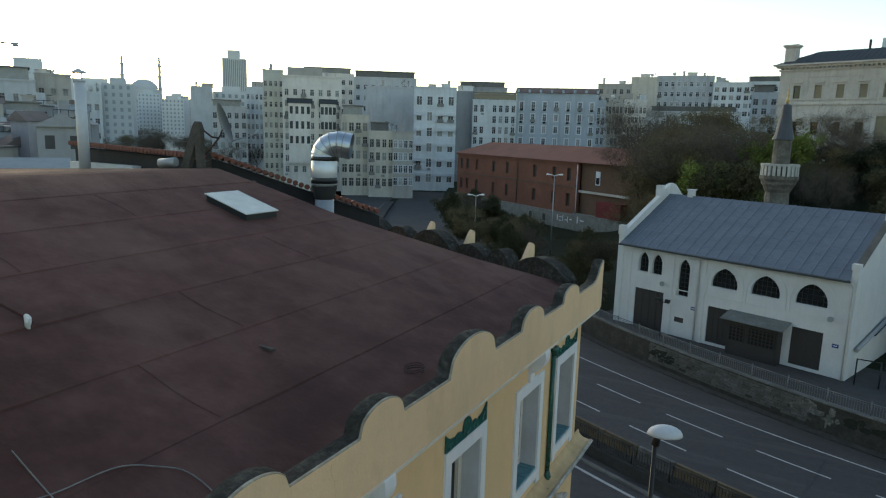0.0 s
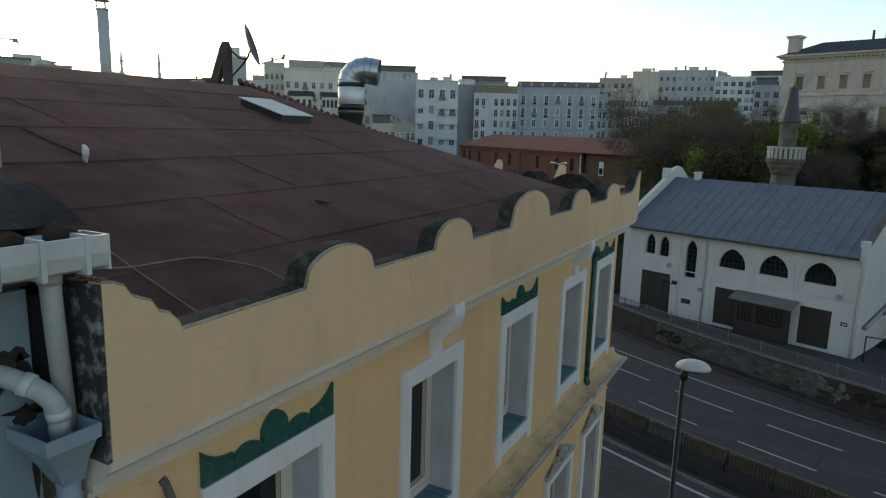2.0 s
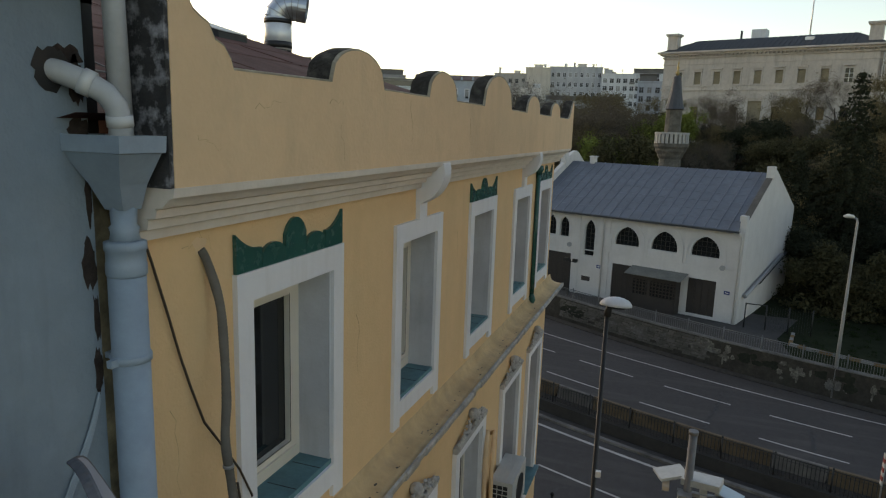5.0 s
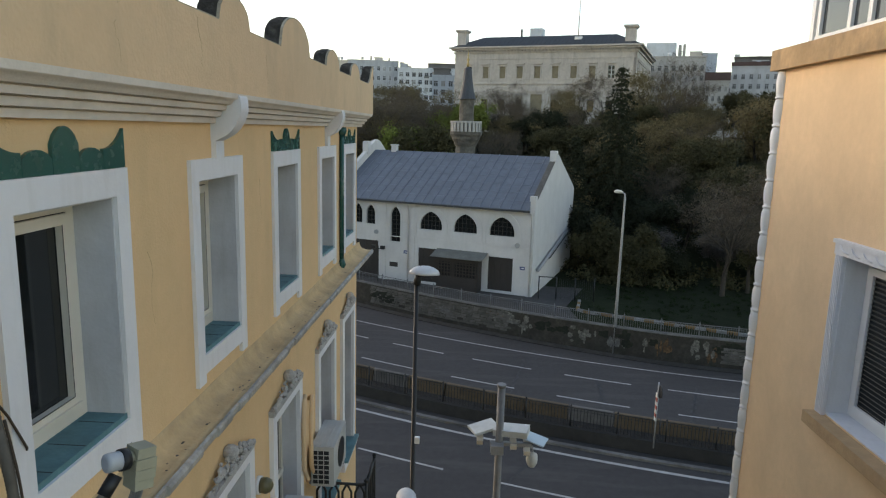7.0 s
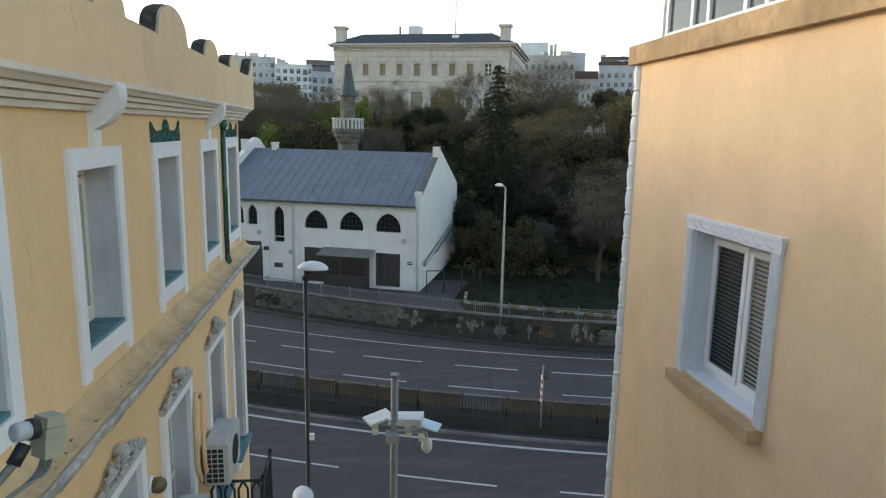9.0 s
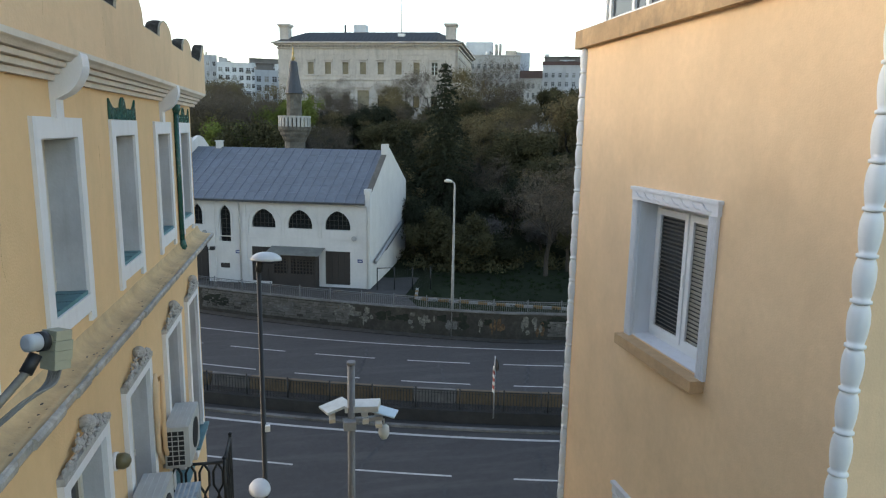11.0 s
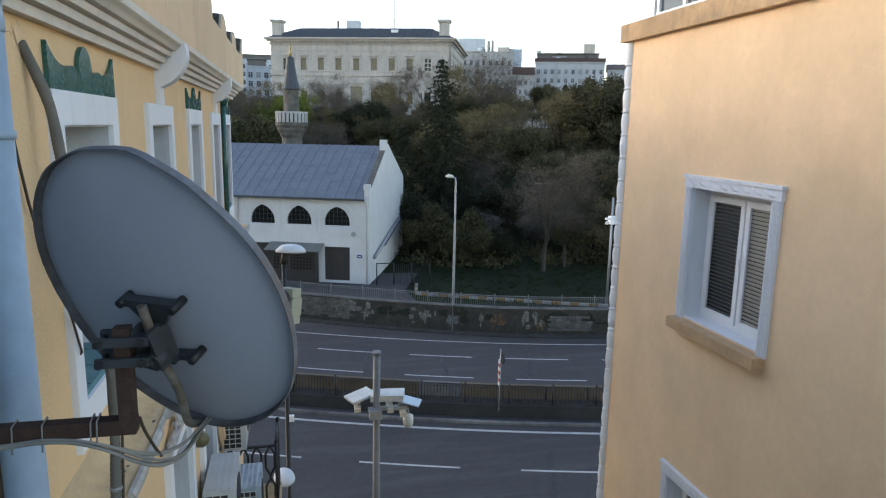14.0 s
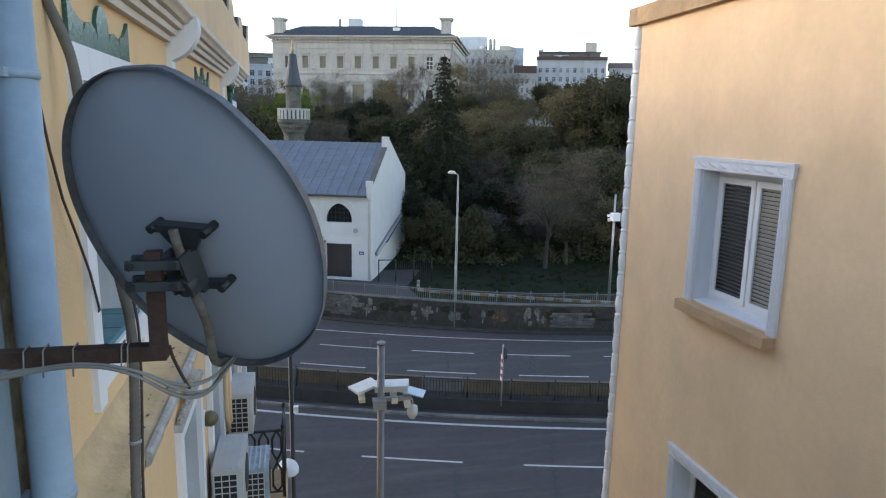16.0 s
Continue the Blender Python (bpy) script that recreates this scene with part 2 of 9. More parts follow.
M_DISHLIGHT = mat("pale_blue_panel", (0.42, 0.52, 0.58), 0.5, grain=(6, 0.06), stain=(1.5, 0.12), dark=0.8, bump=0.0)
M_BLUE = mat("enamel_blue", (0.02, 0.04, 0.16), 0.4, grain=(12, 0.1), stain=(3, 0.1), bump=0.0)
M_PALE = mat("pale_carved_stone", (0.40, 0.39, 0.36), 0.9, grain=(5, 0.2), stain=(1, 0.25), dark=0.6, bump=0.1)
M_GOLD = mat("gilt_metal", (0.40, 0.30, 0.13), 0.55, 0.6, grain=(10, 0.1), stain=(3, 0.1), bump=0.0)
M_SHUTTER = mat("ochre_shutters", (0.30, 0.255, 0.17), 0.85, grain=(3, 0.2), stain=(0.5, 0.3), dark=0.6, bump=0.1)
# skyline colours with aerial haze mixed in: paler, bluer, panes lifted
F_HAZE1 = mat("hazed_pale_stucco", (0.60, 0.61, 0.60), 0.95, grain=(0.5, 0.1), stain=(0.05, 0.2), dark=0.75, bump=0.0)
F_HAZE2 = mat("hazed_grey_stucco", (0.48, 0.505, 0.52), 0.95, grain=(0.5, 0.1), stain=(0.05, 0.2), dark=0.75, bump=0.0)
F_HAZE3 = mat("hazed_blue_stucco", (0.52, 0.565, 0.59), 0.95, grain=(0.5, 0.1), stain=(0.05, 0.2), dark=0.75, bump=0.0)
F_HAZED = mat("hazed_window_glass", (0.27, 0.30, 0.32), 0.6, grain=(0.5, 0.1), stain=(0.05, 0.2), dark=0.75, bump=0.0)


# ---- mesh helpers ----
def box(bm, x0, x1, y0, y1, z0, z1, m=None):
    vs = [bm.verts.new((m @ Vector((x, y, z))) if m else (x, y, z)) for x in (x0, x1) for y in (y0, y1) for z in (z0, z1)]
    for q in ((0, 1, 3, 2), (4, 6, 7, 5), (0, 4, 5, 1), (2, 3, 7, 6), (0, 2, 6, 4), (1, 5, 7, 3)):
        bm.faces.new([vs[i] for i in q])
    return vs


def prism(bm, poly, axis, a, b):
    """A polygon drawn in two coordinates, drawn out along the third axis from a to b."""
    def put(p, v):
        q = list(p)
        q.insert("xyz".index(axis), v)
        return bm.verts.new(q)
    lo, hi = [put(p, a) for p in poly], [put(p, b) for p in poly]
    bm.faces.new(lo)
    bm.faces.new(hi[::-1])
    for i in range(len(poly)):
        j = (i + 1) % len(poly)
        bm.faces.new((lo[i], hi[i], hi[j], lo[j]))


def tube(bm, pts, radius, n=10, caps=True):
    """A round tube along points; radius: one number or one for each point."""
    pts = [Vector(p) for p in pts]
    rs = radius if isinstance(radius, (list, tuple)) else [radius] * len(pts)
    rings = []
    ref = None
    for i, p in enumerate(pts):
        d = (pts[min(i + 1, len(pts) - 1)] - pts[max(i - 1, 0)]).normalized()
        if ref is None or abs(ref.dot(d)) > 0.95:
            ref = Vector((0, 0, 1)) if abs(d.z) < 0.9 else Vector((1, 0, 0))
        a = (ref - d * ref.dot(d)).normalized()
        ref = a
        b = d.cross(a)
        rings.append([bm.verts.new(p + (a * math.cos(k * 2 * math.pi / n) + b * math.sin(k * 2 * math.pi / n)) * rs[i]) for k in range(n)])
    for r, s in zip(rings, rings[1:]):
        for k in range(n):
            f = bm.faces.new((r[k], r[(k + 1) % n], s[(k + 1) % n], s[k]))
            f.smooth = True
    if caps:
        bm.faces.new(rings[0][::-1])
        bm.faces.new(rings[-1])


def spline(P, steps=5):
    """A smooth line through the points P."""
    fine = []
    for i in range(len(P) - 1):
        p0, p1, p2, p3 = P[max(i - 1, 0)], P[i], P[i + 1], P[min(i + 2, len(P) - 1)]
        for q in range(steps):
            t = q / steps
            fine.append(0.5 * ((2 * p1) + (p2 - p0) * t + (2 * p0 - 5 * p1 + 4 * p2 - p3) * t * t + (3 * p1 - p0 - 3 * p2 + p3) * t ** 3))
    return fine + [P[-1]]


def lathe(bm, prof, c=(0, 0, 0), n=20, smooth=True):
    """A round body from (radius, height) pairs."""
    rings = [[bm.verts.new((c[0] + r * math.cos(k * 2 * math.pi / n), c[1] + r * math.sin(k * 2 * math.pi / n), c[2] + z)) for k in range(n)] for r, z in prof]
    for r, s in zip(rings, rings[1:]):
        for k in range(n):
            f = bm.faces.new((r[k], r[(k + 1) % n], s[(k + 1) % n], s[k]))
            f.smooth = smooth
    bm.faces.new(rings[0][::-1])
    bm.faces.new(rings[-1])


def pierced(bm, u0, u1, z0, z1, holes, t0, t1, put):
    """A wall from u0 to u1 and z0 to z1, t0 to t1 thick, with rectangular holes (u0, u1, z0, z1) right through."""
    us = sorted({u0, u1, *[h[0] for h in holes], *[h[1] for h in holes]})
    zs = sorted({z0, z1, *[h[2] for h in holes], *[h[3] for h in holes]})
    us = [u for u in us if u0 <= u <= u1]
    zs = [z for z in zs if z0 <= z <= z1]
    memo = {}

    def v(u, z, t):
        if (u, z, t) not in memo:
            memo[u, z, t] = bm.verts.new(put(u, z, t))
        return memo[u, z, t]

    def solid(i, j):
        if not (0 <= i < len(us) - 1 and 0 <= j < len(zs) - 1):
            return False
        u, z = (us[i] + us[i + 1]) / 2, (zs[j] + zs[j + 1]) / 2
        return not any(h[0] < u < h[1] and h[2] < z < h[3] for h in holes)
    for i in range(len(us) - 1):
        for j in range(len(zs) - 1):
            if not solid(i, j):
                continue
            a, b, c, d = us[i], us[i + 1], zs[j], zs[j + 1]
            bm.faces.new((v(a, c, t0), v(b, c, t0), v(b, d, t0), v(a, d, t0)))
            bm.faces.new((v(a, d, t1), v(b, d, t1), v(b, c, t1), v(a, c, t1)))
            for di, dj, e in ((-1, 0, (a, c, a, d)), (1, 0, (b, d, b, c)), (0, -1, (b, c, a, c)), (0, 1, (a, d, b, d))):
                if not solid(i + di, j + dj):
                    p, q, r, s = e
                    bm.faces.new((v(p, q, t0), v(r, s, t0), v(r, s, t1), v(p, q, t1)))


def finish(bm, bevel=0.0, recalc=True):
    if bevel:
        bmesh.ops.bevel(bm, geom=[e for e in bm.edges if len(e.link_faces) == 2 and e.calc_face_angle(0) > 0.6], offset=bevel, segments=2, affect="EDGES")
    if recalc:
        bmesh.ops.recalc_face_normals(bm, faces=bm.faces)


def mesh(name, bm, material, bevel=0.0, recalc=True):
    finish(bm, bevel, recalc)
    me = bpy.data.meshes.new(name)
    bm.to_mesh(me)
    bm.free()
    me.materials.append(material)
    return me


def part(name, bm, material, parent=None, label="", bevel=0.0, recalc=True):
    ob = new(name, mesh(name, bm, material, bevel, recalc))
    if parent is not None:
        ob.parent = parent
    if label:
        ob["label"] = label
    return ob


def thing(name, label, category, m=None, group="", kind=""):
    ob = new(name)
    ob.empty_display_size = 0.2
    if m is not None:
        ob.matrix_world = m
    return tagged(ob, label, category, group, kind)


def boxes(*specs):
    bm = bmesh.new()
    for s in specs:
        box(bm, *s)
    return bm


# ---- ground and road ----
def kerb_line(x):
    """The far edge line of the far carriageway, which bends away to the west."""
    west, east, m = max(0.0, -13 - x), max(0.0, x - 22), min(x, 22)
    return 44.94 - 0.4216 * m + 0.00655 * m * m - 0.1334 * east + 0.0075 * min(west, 30) ** 2 + 0.45 * max(0.0, west - 30)


def road_at(x, off):
    """A point at a perpendicular distance off from the edge line (plus: away from the houses)."""
    s = (kerb_line(x + 0.05) - kerb_line(x - 0.05)) / 0.1
    n = Vector((-s, 1)).normalized()
    return Vector((x, kerb_line(x))) + n * off


def wall_off(x):
    return 1.85 + 0.085 * max(0.0, 12 - x)


def smooth(a, b, v):
    v = min(1.0, max(0.0, (v - a) / (b - a)))
    return v * v * (3 - 2 * v)


def land(x, y, p):
    """The height of the land p metres behind the retaining wall."""
    hill = 1.1 + 12.5 * smooth(16, 98, p) + 10 * smooth(98, 420, p)
    west = 1.1 - 1.3 * smooth(6, 26, p) + 11 * smooth(100, 230, p) * smooth(-130, -70, x) + 60 * smooth(300, 1600, p)
    k = smooth(-40, -8, x)
    return west + (hill - west) * k


def strip(name, offs, zs, x0, x1, step, material, label, category, kind="structure"):
    bm = bmesh.new()
    xs = [x0 + i * step for i in range(int((x1 - x0) / step) + 1)]
    rows = []
    for x in xs:
        rows.append([bm.verts.new((*road_at(x, o(x) if callable(o) else o), z)) for o, z in zip(offs, zs)])
    for a, b in zip(rows, rows[1:]):
        for i in range(len(a) - 1):
            bm.faces.new((a[i], b[i], b[i + 1], a[i + 1]))
    return tagged(part(name, bm, material), label, category, kind=kind)


bm = bmesh.new()
offs = [-900, -300, -120, -60, -30, -24.5, -12, 0, 2, "w0", "w1", 4, 6, 9, 12, 16, 20, 25, 30, 36, 42, 50, 58, 66, 75, 85, 95, 110, 130, 160, 200, 260, 340, 450, 700, 1200, 2200, 4000]
xs = [-3000, -2000, -1300, -900, -600, -450, -350, -280, -220, -180, -150, -125, -105] + list(range(-90, 70, 4)) + [75, 90, 110, 140, 180, 250, 350, 500, 800, 1300, 2000, 3000]
rows = []
for x in xs:
    row = []
    for o in offs:
        w = wall_off(x)
        if o == "w0":
            p, z = road_at(x, w + 0.15), -0.03
        elif o == "w1":
            p, z = road_at(x, w + 0.17), 1.05
        elif o <= 2:
            p, z = (road_at(x, o) if o > -60 else Vector((x, kerb_line(x) + o))), -0.03
        else:
            base = road_at(x, w + 0.2) if abs(x) < 80 else Vector((x, kerb_line(x)))
            p = base + Vector((0, o))
            z = land(p.x, p.y, o) + (0.25 * noise.noise(Vector((p.x * 0.08, p.y * 0.08, 0))) if o > 12 else 0)
        row.append(bm.verts.new((p.x, p.y, z)))
    rows.append(row)
for a, b in zip(rows, rows[1:]):
    for i in range(len(a) - 1):
        bm.faces.new((a[i], b[i], b[i + 1], a[i + 1]))
tagged(part("ground", bm, M_GRASS, recalc=False), "dark grassy ground rising to a wooded hill", "ground", kind="structure")

strip("road", [-26, -12.1], [0.0, 0.0], -96, 68, 2, M_ASPHALT, "grey asphalt carriageway nearer the houses", "road")
strip("road", [-10.3, lambda x: wall_off(x)], [0.0, 0.0], -96, 68, 2, M_ASPHALT, "grey asphalt carriageway beside the retaining wall", "road")


def paint(off, width, a, b, step=1.0):
    """A painted stripe on the road from x = a to x = b."""
    bm = bmesh.new()
    n = max(2, int((b - a) / step) + 1)
    pr = None
    for i in range(n):
        x = a + (b - a) * i / (n - 1)
        p, q = road_at(x, off - width / 2), road_at(x, off + width / 2)
        cur = (bm.verts.new((*p, 0.006)), bm.verts.new((*q, 0.006)))
        if pr:
            bm.faces.new((pr[0], cur[0], cur[1], pr[1]))
        pr = cur
    ob = part("lane_marking", bm, M_LINE)
    tagged(ob, "worn white line painted on the asphalt", "road marking", "road markings", "structure")


paint(-0.25, 0.13, -60, 50)
paint(-13.65, 0.2, -60, 50)
def tar(a, b, n, seed):
    """A sealed crack wandering over the asphalt."""
    r = random.Random(seed)
    bm = bmesh.new()
    pr = None
    for i in range(n + 1):
        t = i / n
        p = Vector((a[0] + (b[0] - a[0]) * t + r.gauss(0, 0.08), a[1] + (b[1] - a[1]) * t + r.gauss(0, 0.05)))
        w = r.uniform(0.03, 0.10)
        cur = (bm.verts.new((p.x - w, p.y, 0.004)), bm.verts.new((p.x + w, p.y, 0.004)))
        if pr:
            bm.faces.new((pr[0], cur[0], cur[1], pr[1]))
        pr = cur
    tagged(part("tar_seam", bm, M_TAR), "dark sealed crack in the asphalt", "road crack", "road cracks", "structure")


M_TAR = mat("tar_seal", (0.016, 0.016, 0.017), 0.6, grain=(8, 0.2), stain=(2, 0.3), bump=0.1)
for k, (a, b) in enumerate((((0.4, 24.2), (3.2, 29.4)), ((8.0, 20.5), (9.6, 25.5)), ((4.0, 21.0), (4.8, 24.0)), ((11.5, 33.0), (13.5, 38.6)), ((2.0, 36.0), (3.2, 42.0)), ((-7.0, 23.5), (-4.0, 27.0)), ((-13.0, 33.0), (-9.0, 36.0)), ((7.0, 34.0), (7.6, 39.0)))):
    tar(a, b, 26, 40 + k)
def arc(x, length):
    """The x that lies a given length further along the road."""
    slope = (kerb_line(x + 0.05) - kerb_line(x - 0.05)) / 0.1
    return x + length / math.hypot(1, slope)


for off, start, period, dash in ((-3.25, 4.2, 6.05, 3.95), (-6.8, 4.4, 6.25, 3.85), (-17.33, 4.14, 6.0, 3.75)):
    a = start
    while a > -55:
        a = arc(a, -period)
    while a < 45:
        paint(off, 0.13, a, arc(a, dash), 1.2)
        a = arc(a, period)

# ---- the yellow house ----
FX = -2.6
house = thing("yellow_house", "ochre plastered house with scalloped parapet and white window surrounds", "house")
UP = [(2.52, 3.36), (4.475, 5.265), (6.40, 7.165), (8.35, 9.13), (9.96, 10.70)]
LOW = [(4.38, 5.31), (6.16, 7.06), (8.14, 9.01), (9.78, 10.58)]
Z0, Z1 = 13.25, 14.58
L0, L1 = 9.55, 11.92
holes = [(a, b, Z0, Z1) for a, b in UP] + [(a, b, L0, L1) for a, b in LOW] + [(a, b, 5.6, 7.9) for a, b in LOW] + [(a, b, 1.6, 3.9) for a, b in LOW]
bm = bmesh.new()
pierced(bm, 1.80, 11.08, -0.03, 15.2, holes, FX, FX - 0.45, lambda u, z, t: (t, u, z))
part("wall", bm, M_YELLOW, house)

# the street front and the blind sides
FD = Vector((-0.90, 0.43)).normalized()
bm = bmesh.new()
FN = Vector((FD.y, -FD.x))


def front(u, z, t):
    p = Vector((FX, 11.08)) + FD * u + FN * t
    return (p.x, p.y, z)


pierced(bm, 0.0, 11.5, -0.03, 15.2, [(0.8 + 2.2 * k, 1.7 + 2.2 * k, z, z + 2.1) for k in range(5) for z in (1.6, 5.6, 9.6, 12.9)], 0.0, -0.4, front)
part("wall", bm, M_YELLOW, house)
bm = boxes((-16.5, -2.80, 1.56, 1.79, -0.03, 15.2), (-16.9, -16.5, 1.2, 15.5, -0.03, 15.2))
part("wall", bm, M_YELLOW, house)


def arch_profile(spans, base, end):
    """A scalloped line: (start, stop, rise) of each round crest, over a level base."""
    pts = []
    for a, b, h in spans:
        n = 18
        for i in range(n + 1):
            k = i / n
            pts.append((a + (b - a) * k, base + h * math.sqrt(max(0.0, 1 - (2 * k - 1) ** 2)) ** 0.9))
    return pts


# parapet with its crests; its back is set in from the face
PB, PT = 15.22, 15.715
crests = [(2.99, 3.66, 0.20), (4.465, 5.105, 0.205), (5.94, 7.01, 0.315), (7.80, 8.56, 0.215), (9.36, 10.10, 0.2)]
line = [(1.78, 15.98), (1.83, 15.975), (1.88, 15.95), (1.91, 15.905), (1.95, 15.885), (2.00, 15.865), (2.035, 15.81), (2.09, 15.79), (2.135, 15.74), (2.15, 15.70)]
line += arch_profile(crests, PT, 11.3)
line += [(10.9, PT), (11.02, 15.75), (11.14, 15.83), (11.28, 15.97), (11.42, 16.03)]
bm = bmesh.new()
prism(bm, [(1.78, PB)] + line + [(11.42, PB)], "x", -2.38, -2.465)
part("parapet", bm, M_PARAPET, house, "scalloped parapet with rounded crests")
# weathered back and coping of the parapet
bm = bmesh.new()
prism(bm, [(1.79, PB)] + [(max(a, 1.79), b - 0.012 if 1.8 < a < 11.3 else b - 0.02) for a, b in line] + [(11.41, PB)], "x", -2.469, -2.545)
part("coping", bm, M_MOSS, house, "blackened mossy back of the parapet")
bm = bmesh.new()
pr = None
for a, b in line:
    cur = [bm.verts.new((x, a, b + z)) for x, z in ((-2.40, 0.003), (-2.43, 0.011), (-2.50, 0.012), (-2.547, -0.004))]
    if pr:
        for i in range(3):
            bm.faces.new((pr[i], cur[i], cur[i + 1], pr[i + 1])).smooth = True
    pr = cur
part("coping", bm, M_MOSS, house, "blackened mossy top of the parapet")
bm = bmesh.new()
pr = None
for k, (a, b) in enumerate(line):
    w = 0.004 + 0.004 * abs(noise.noise(Vector((a * 9, 3, 1))))
    cur = [bm.verts.new((x, a, b + z)) for x, z in ((-2.3785, -w), (-2.3785, 0.003), (-2.385 - w, 0.0075), (-2.402, 0.0045))]
    if pr:
        for i in range(3):
            bm.faces.new((pr[i], cur[i], cur[i + 1], pr[i + 1]))
    pr = cur
part("arris", bm, M_EDGE, house, "thin bared edge along the crests")


# the street front's parapet pieces, seen from behind
def front_parapet(u0, u1, rise, pier):
    bm = bmesh.new()
    n = 16
    poly = [(u0, 15.0)] + [(u0 + (u1 - u0) * i / n, 15.62 + rise * math.sin(math.pi * i / n) ** 0.8) for i in range(n + 1)] + [(u1, 15.0)]
    lo = [bm.verts.new(front(u, z, 0.22)) for u, z in poly]
    hi = [bm.verts.new(front(u, z, -0.06)) for u, z in poly]
    bm.faces.new(lo)
    bm.faces.new(hi[::-1])
    for i in range(len(poly)):
        j = (i + 1) % len(poly)
        bm.faces.new((lo[i], hi[i], hi[j], lo[j]))
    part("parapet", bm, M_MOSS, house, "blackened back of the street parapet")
    if pier:
        bm = bmesh.new()
        prof = [(0.0, 15.0), (0.0, 15.98), (-0.05, 16.03), (-0.12, 15.93), (-0.22, 15.72), (-0.34, 15.66), (-0.34, 15.0)]
        lo = [bm.verts.new(front(pier, z, 0.55 + d)) for d, z in prof]
        hi = [bm.verts.new(front(pier + 0.12, z, 0.55 + d)) for d, z in prof]
        bm.faces.new(lo)
        bm.faces.new(hi[::-1])
        for i in range(len(prof)):
            j = (i + 1) % len(prof)
            bm.faces.new((lo[i], hi[i], hi[j], lo[j]))
        part("pier", bm, M_PARAPET, house, "pale yellow parapet pier")


for u0, u1, r, pier in ((0.35, 1.75, 0.30, 0), (1.8, 2.5, 0.28, 1.78), (2.5, 3.6, 0.24, 0), (3.65, 5.2, 0.34, 3.62), (5.2, 6.3, 0.25, 5.1), (6.3, 7.9, 0.3, 0)):
    front_parapet(u0, u1, r, pier)

# cornice: stepped fasciae under a cavetto and a fillet between the wall and the parapet
bm = bmesh.new()
prof = [(-0.02, 15.0), (0.045, 15.0), (0.052, 15.04), (0.04, 15.046), (0.088, 15.05), (0.096, 15.088), (0.082, 15.094), (0.13, 15.098), (0.138, 15.132), (0.125, 15.138), (0.168, 15.142), (0.182, 15.16), (0.2, 15.178), (0.222, 15.186), (0.228, 15.222), (-0.02, 15.224)]
rows = []
for j in range(97):
    y = 1.765 + (11.33 - 1.765) * j / 96
    w = 0.0025 * noise.noise(Vector((y * 2.3, 1, 7)))
    rows.append([bm.verts.new((FX + a + (w if a > 0 else 0), y, z)) for a, z in prof])
for a, b in zip(rows, rows[1:]):
    for k in range(len(prof) - 1):
        bm.faces.new((a[k], b[k], b[k + 1], a[k + 1])).smooth = 10 < k < 13
bm.faces.new(rows[0][::-1])
bm.faces.new(rows[-1])
part("cornice", bm, M_CORNICE, house, "stained off-white stepped cornice moulding")
# scrolled brackets over the second and fourth windows
for y in (4.87, 8.74):
    bm = bmesh.new()
    prof = [(FX - 0.02, 14.86), (FX + 0.03, 14.86)]
    prof += [(FX + 0.03 + 0.215 * math.sin(t * math.pi / 20), 15.115 - 0.235 * math.cos(t * math.pi / 20) ** 1.3) for t in range(2, 11)]
    prof += [(FX + 0.243, 15.16), (FX + 0.236, 15.20), (FX + 0.215, 15.226), (FX - 0.02, 15.226)]
    prism(bm, prof, "y", y - 0.085, y + 0.085)
    part("bracket", bm, M_WHITE, house, "white scrolled cornice bracket", bevel=0.02)
    part("panel", boxes((FX - 0.01, FX + 0.04, y - 0.08, y + 0.08, 14.73, 14.88)), M_WHITE, house, bevel=0.006)


def sash(parent, a, b, z0, z1, x, split, material=M_PVC, fr=0.055, glass=M_DARKGLASS, face=1):
    """A framed window in the plane x, panes on both sides of a stile."""
    w = part("window_frame", boxes((x - 0.03, x + 0.03, a, a + fr, z0, z1), (x - 0.03, x + 0.03, b - fr, b, z0, z1), (x - 0.03, x + 0.03, a + fr, b - fr, z0, z0 + fr), (x - 0.03, x + 0.03, a + fr, b - fr, z1 - fr, z1)), material, parent, bevel=0.006)
    if split:
        part("stile", boxes((x - 0.025, x + 0.036, split - 0.035, split + 0.035, z0 + fr, z1 - fr)), material, w, bevel=0.005)
    ed = [a + fr, b - fr] if not split else [a + fr, split - 0.035, split + 0.035, b - fr]
    for i in range(0, len(ed), 2):
        part("pane", boxes((x - 0.006, x + 0.006, ed[i], ed[i + 1], z0 + fr, z1 - fr)), glass, w)
    return w


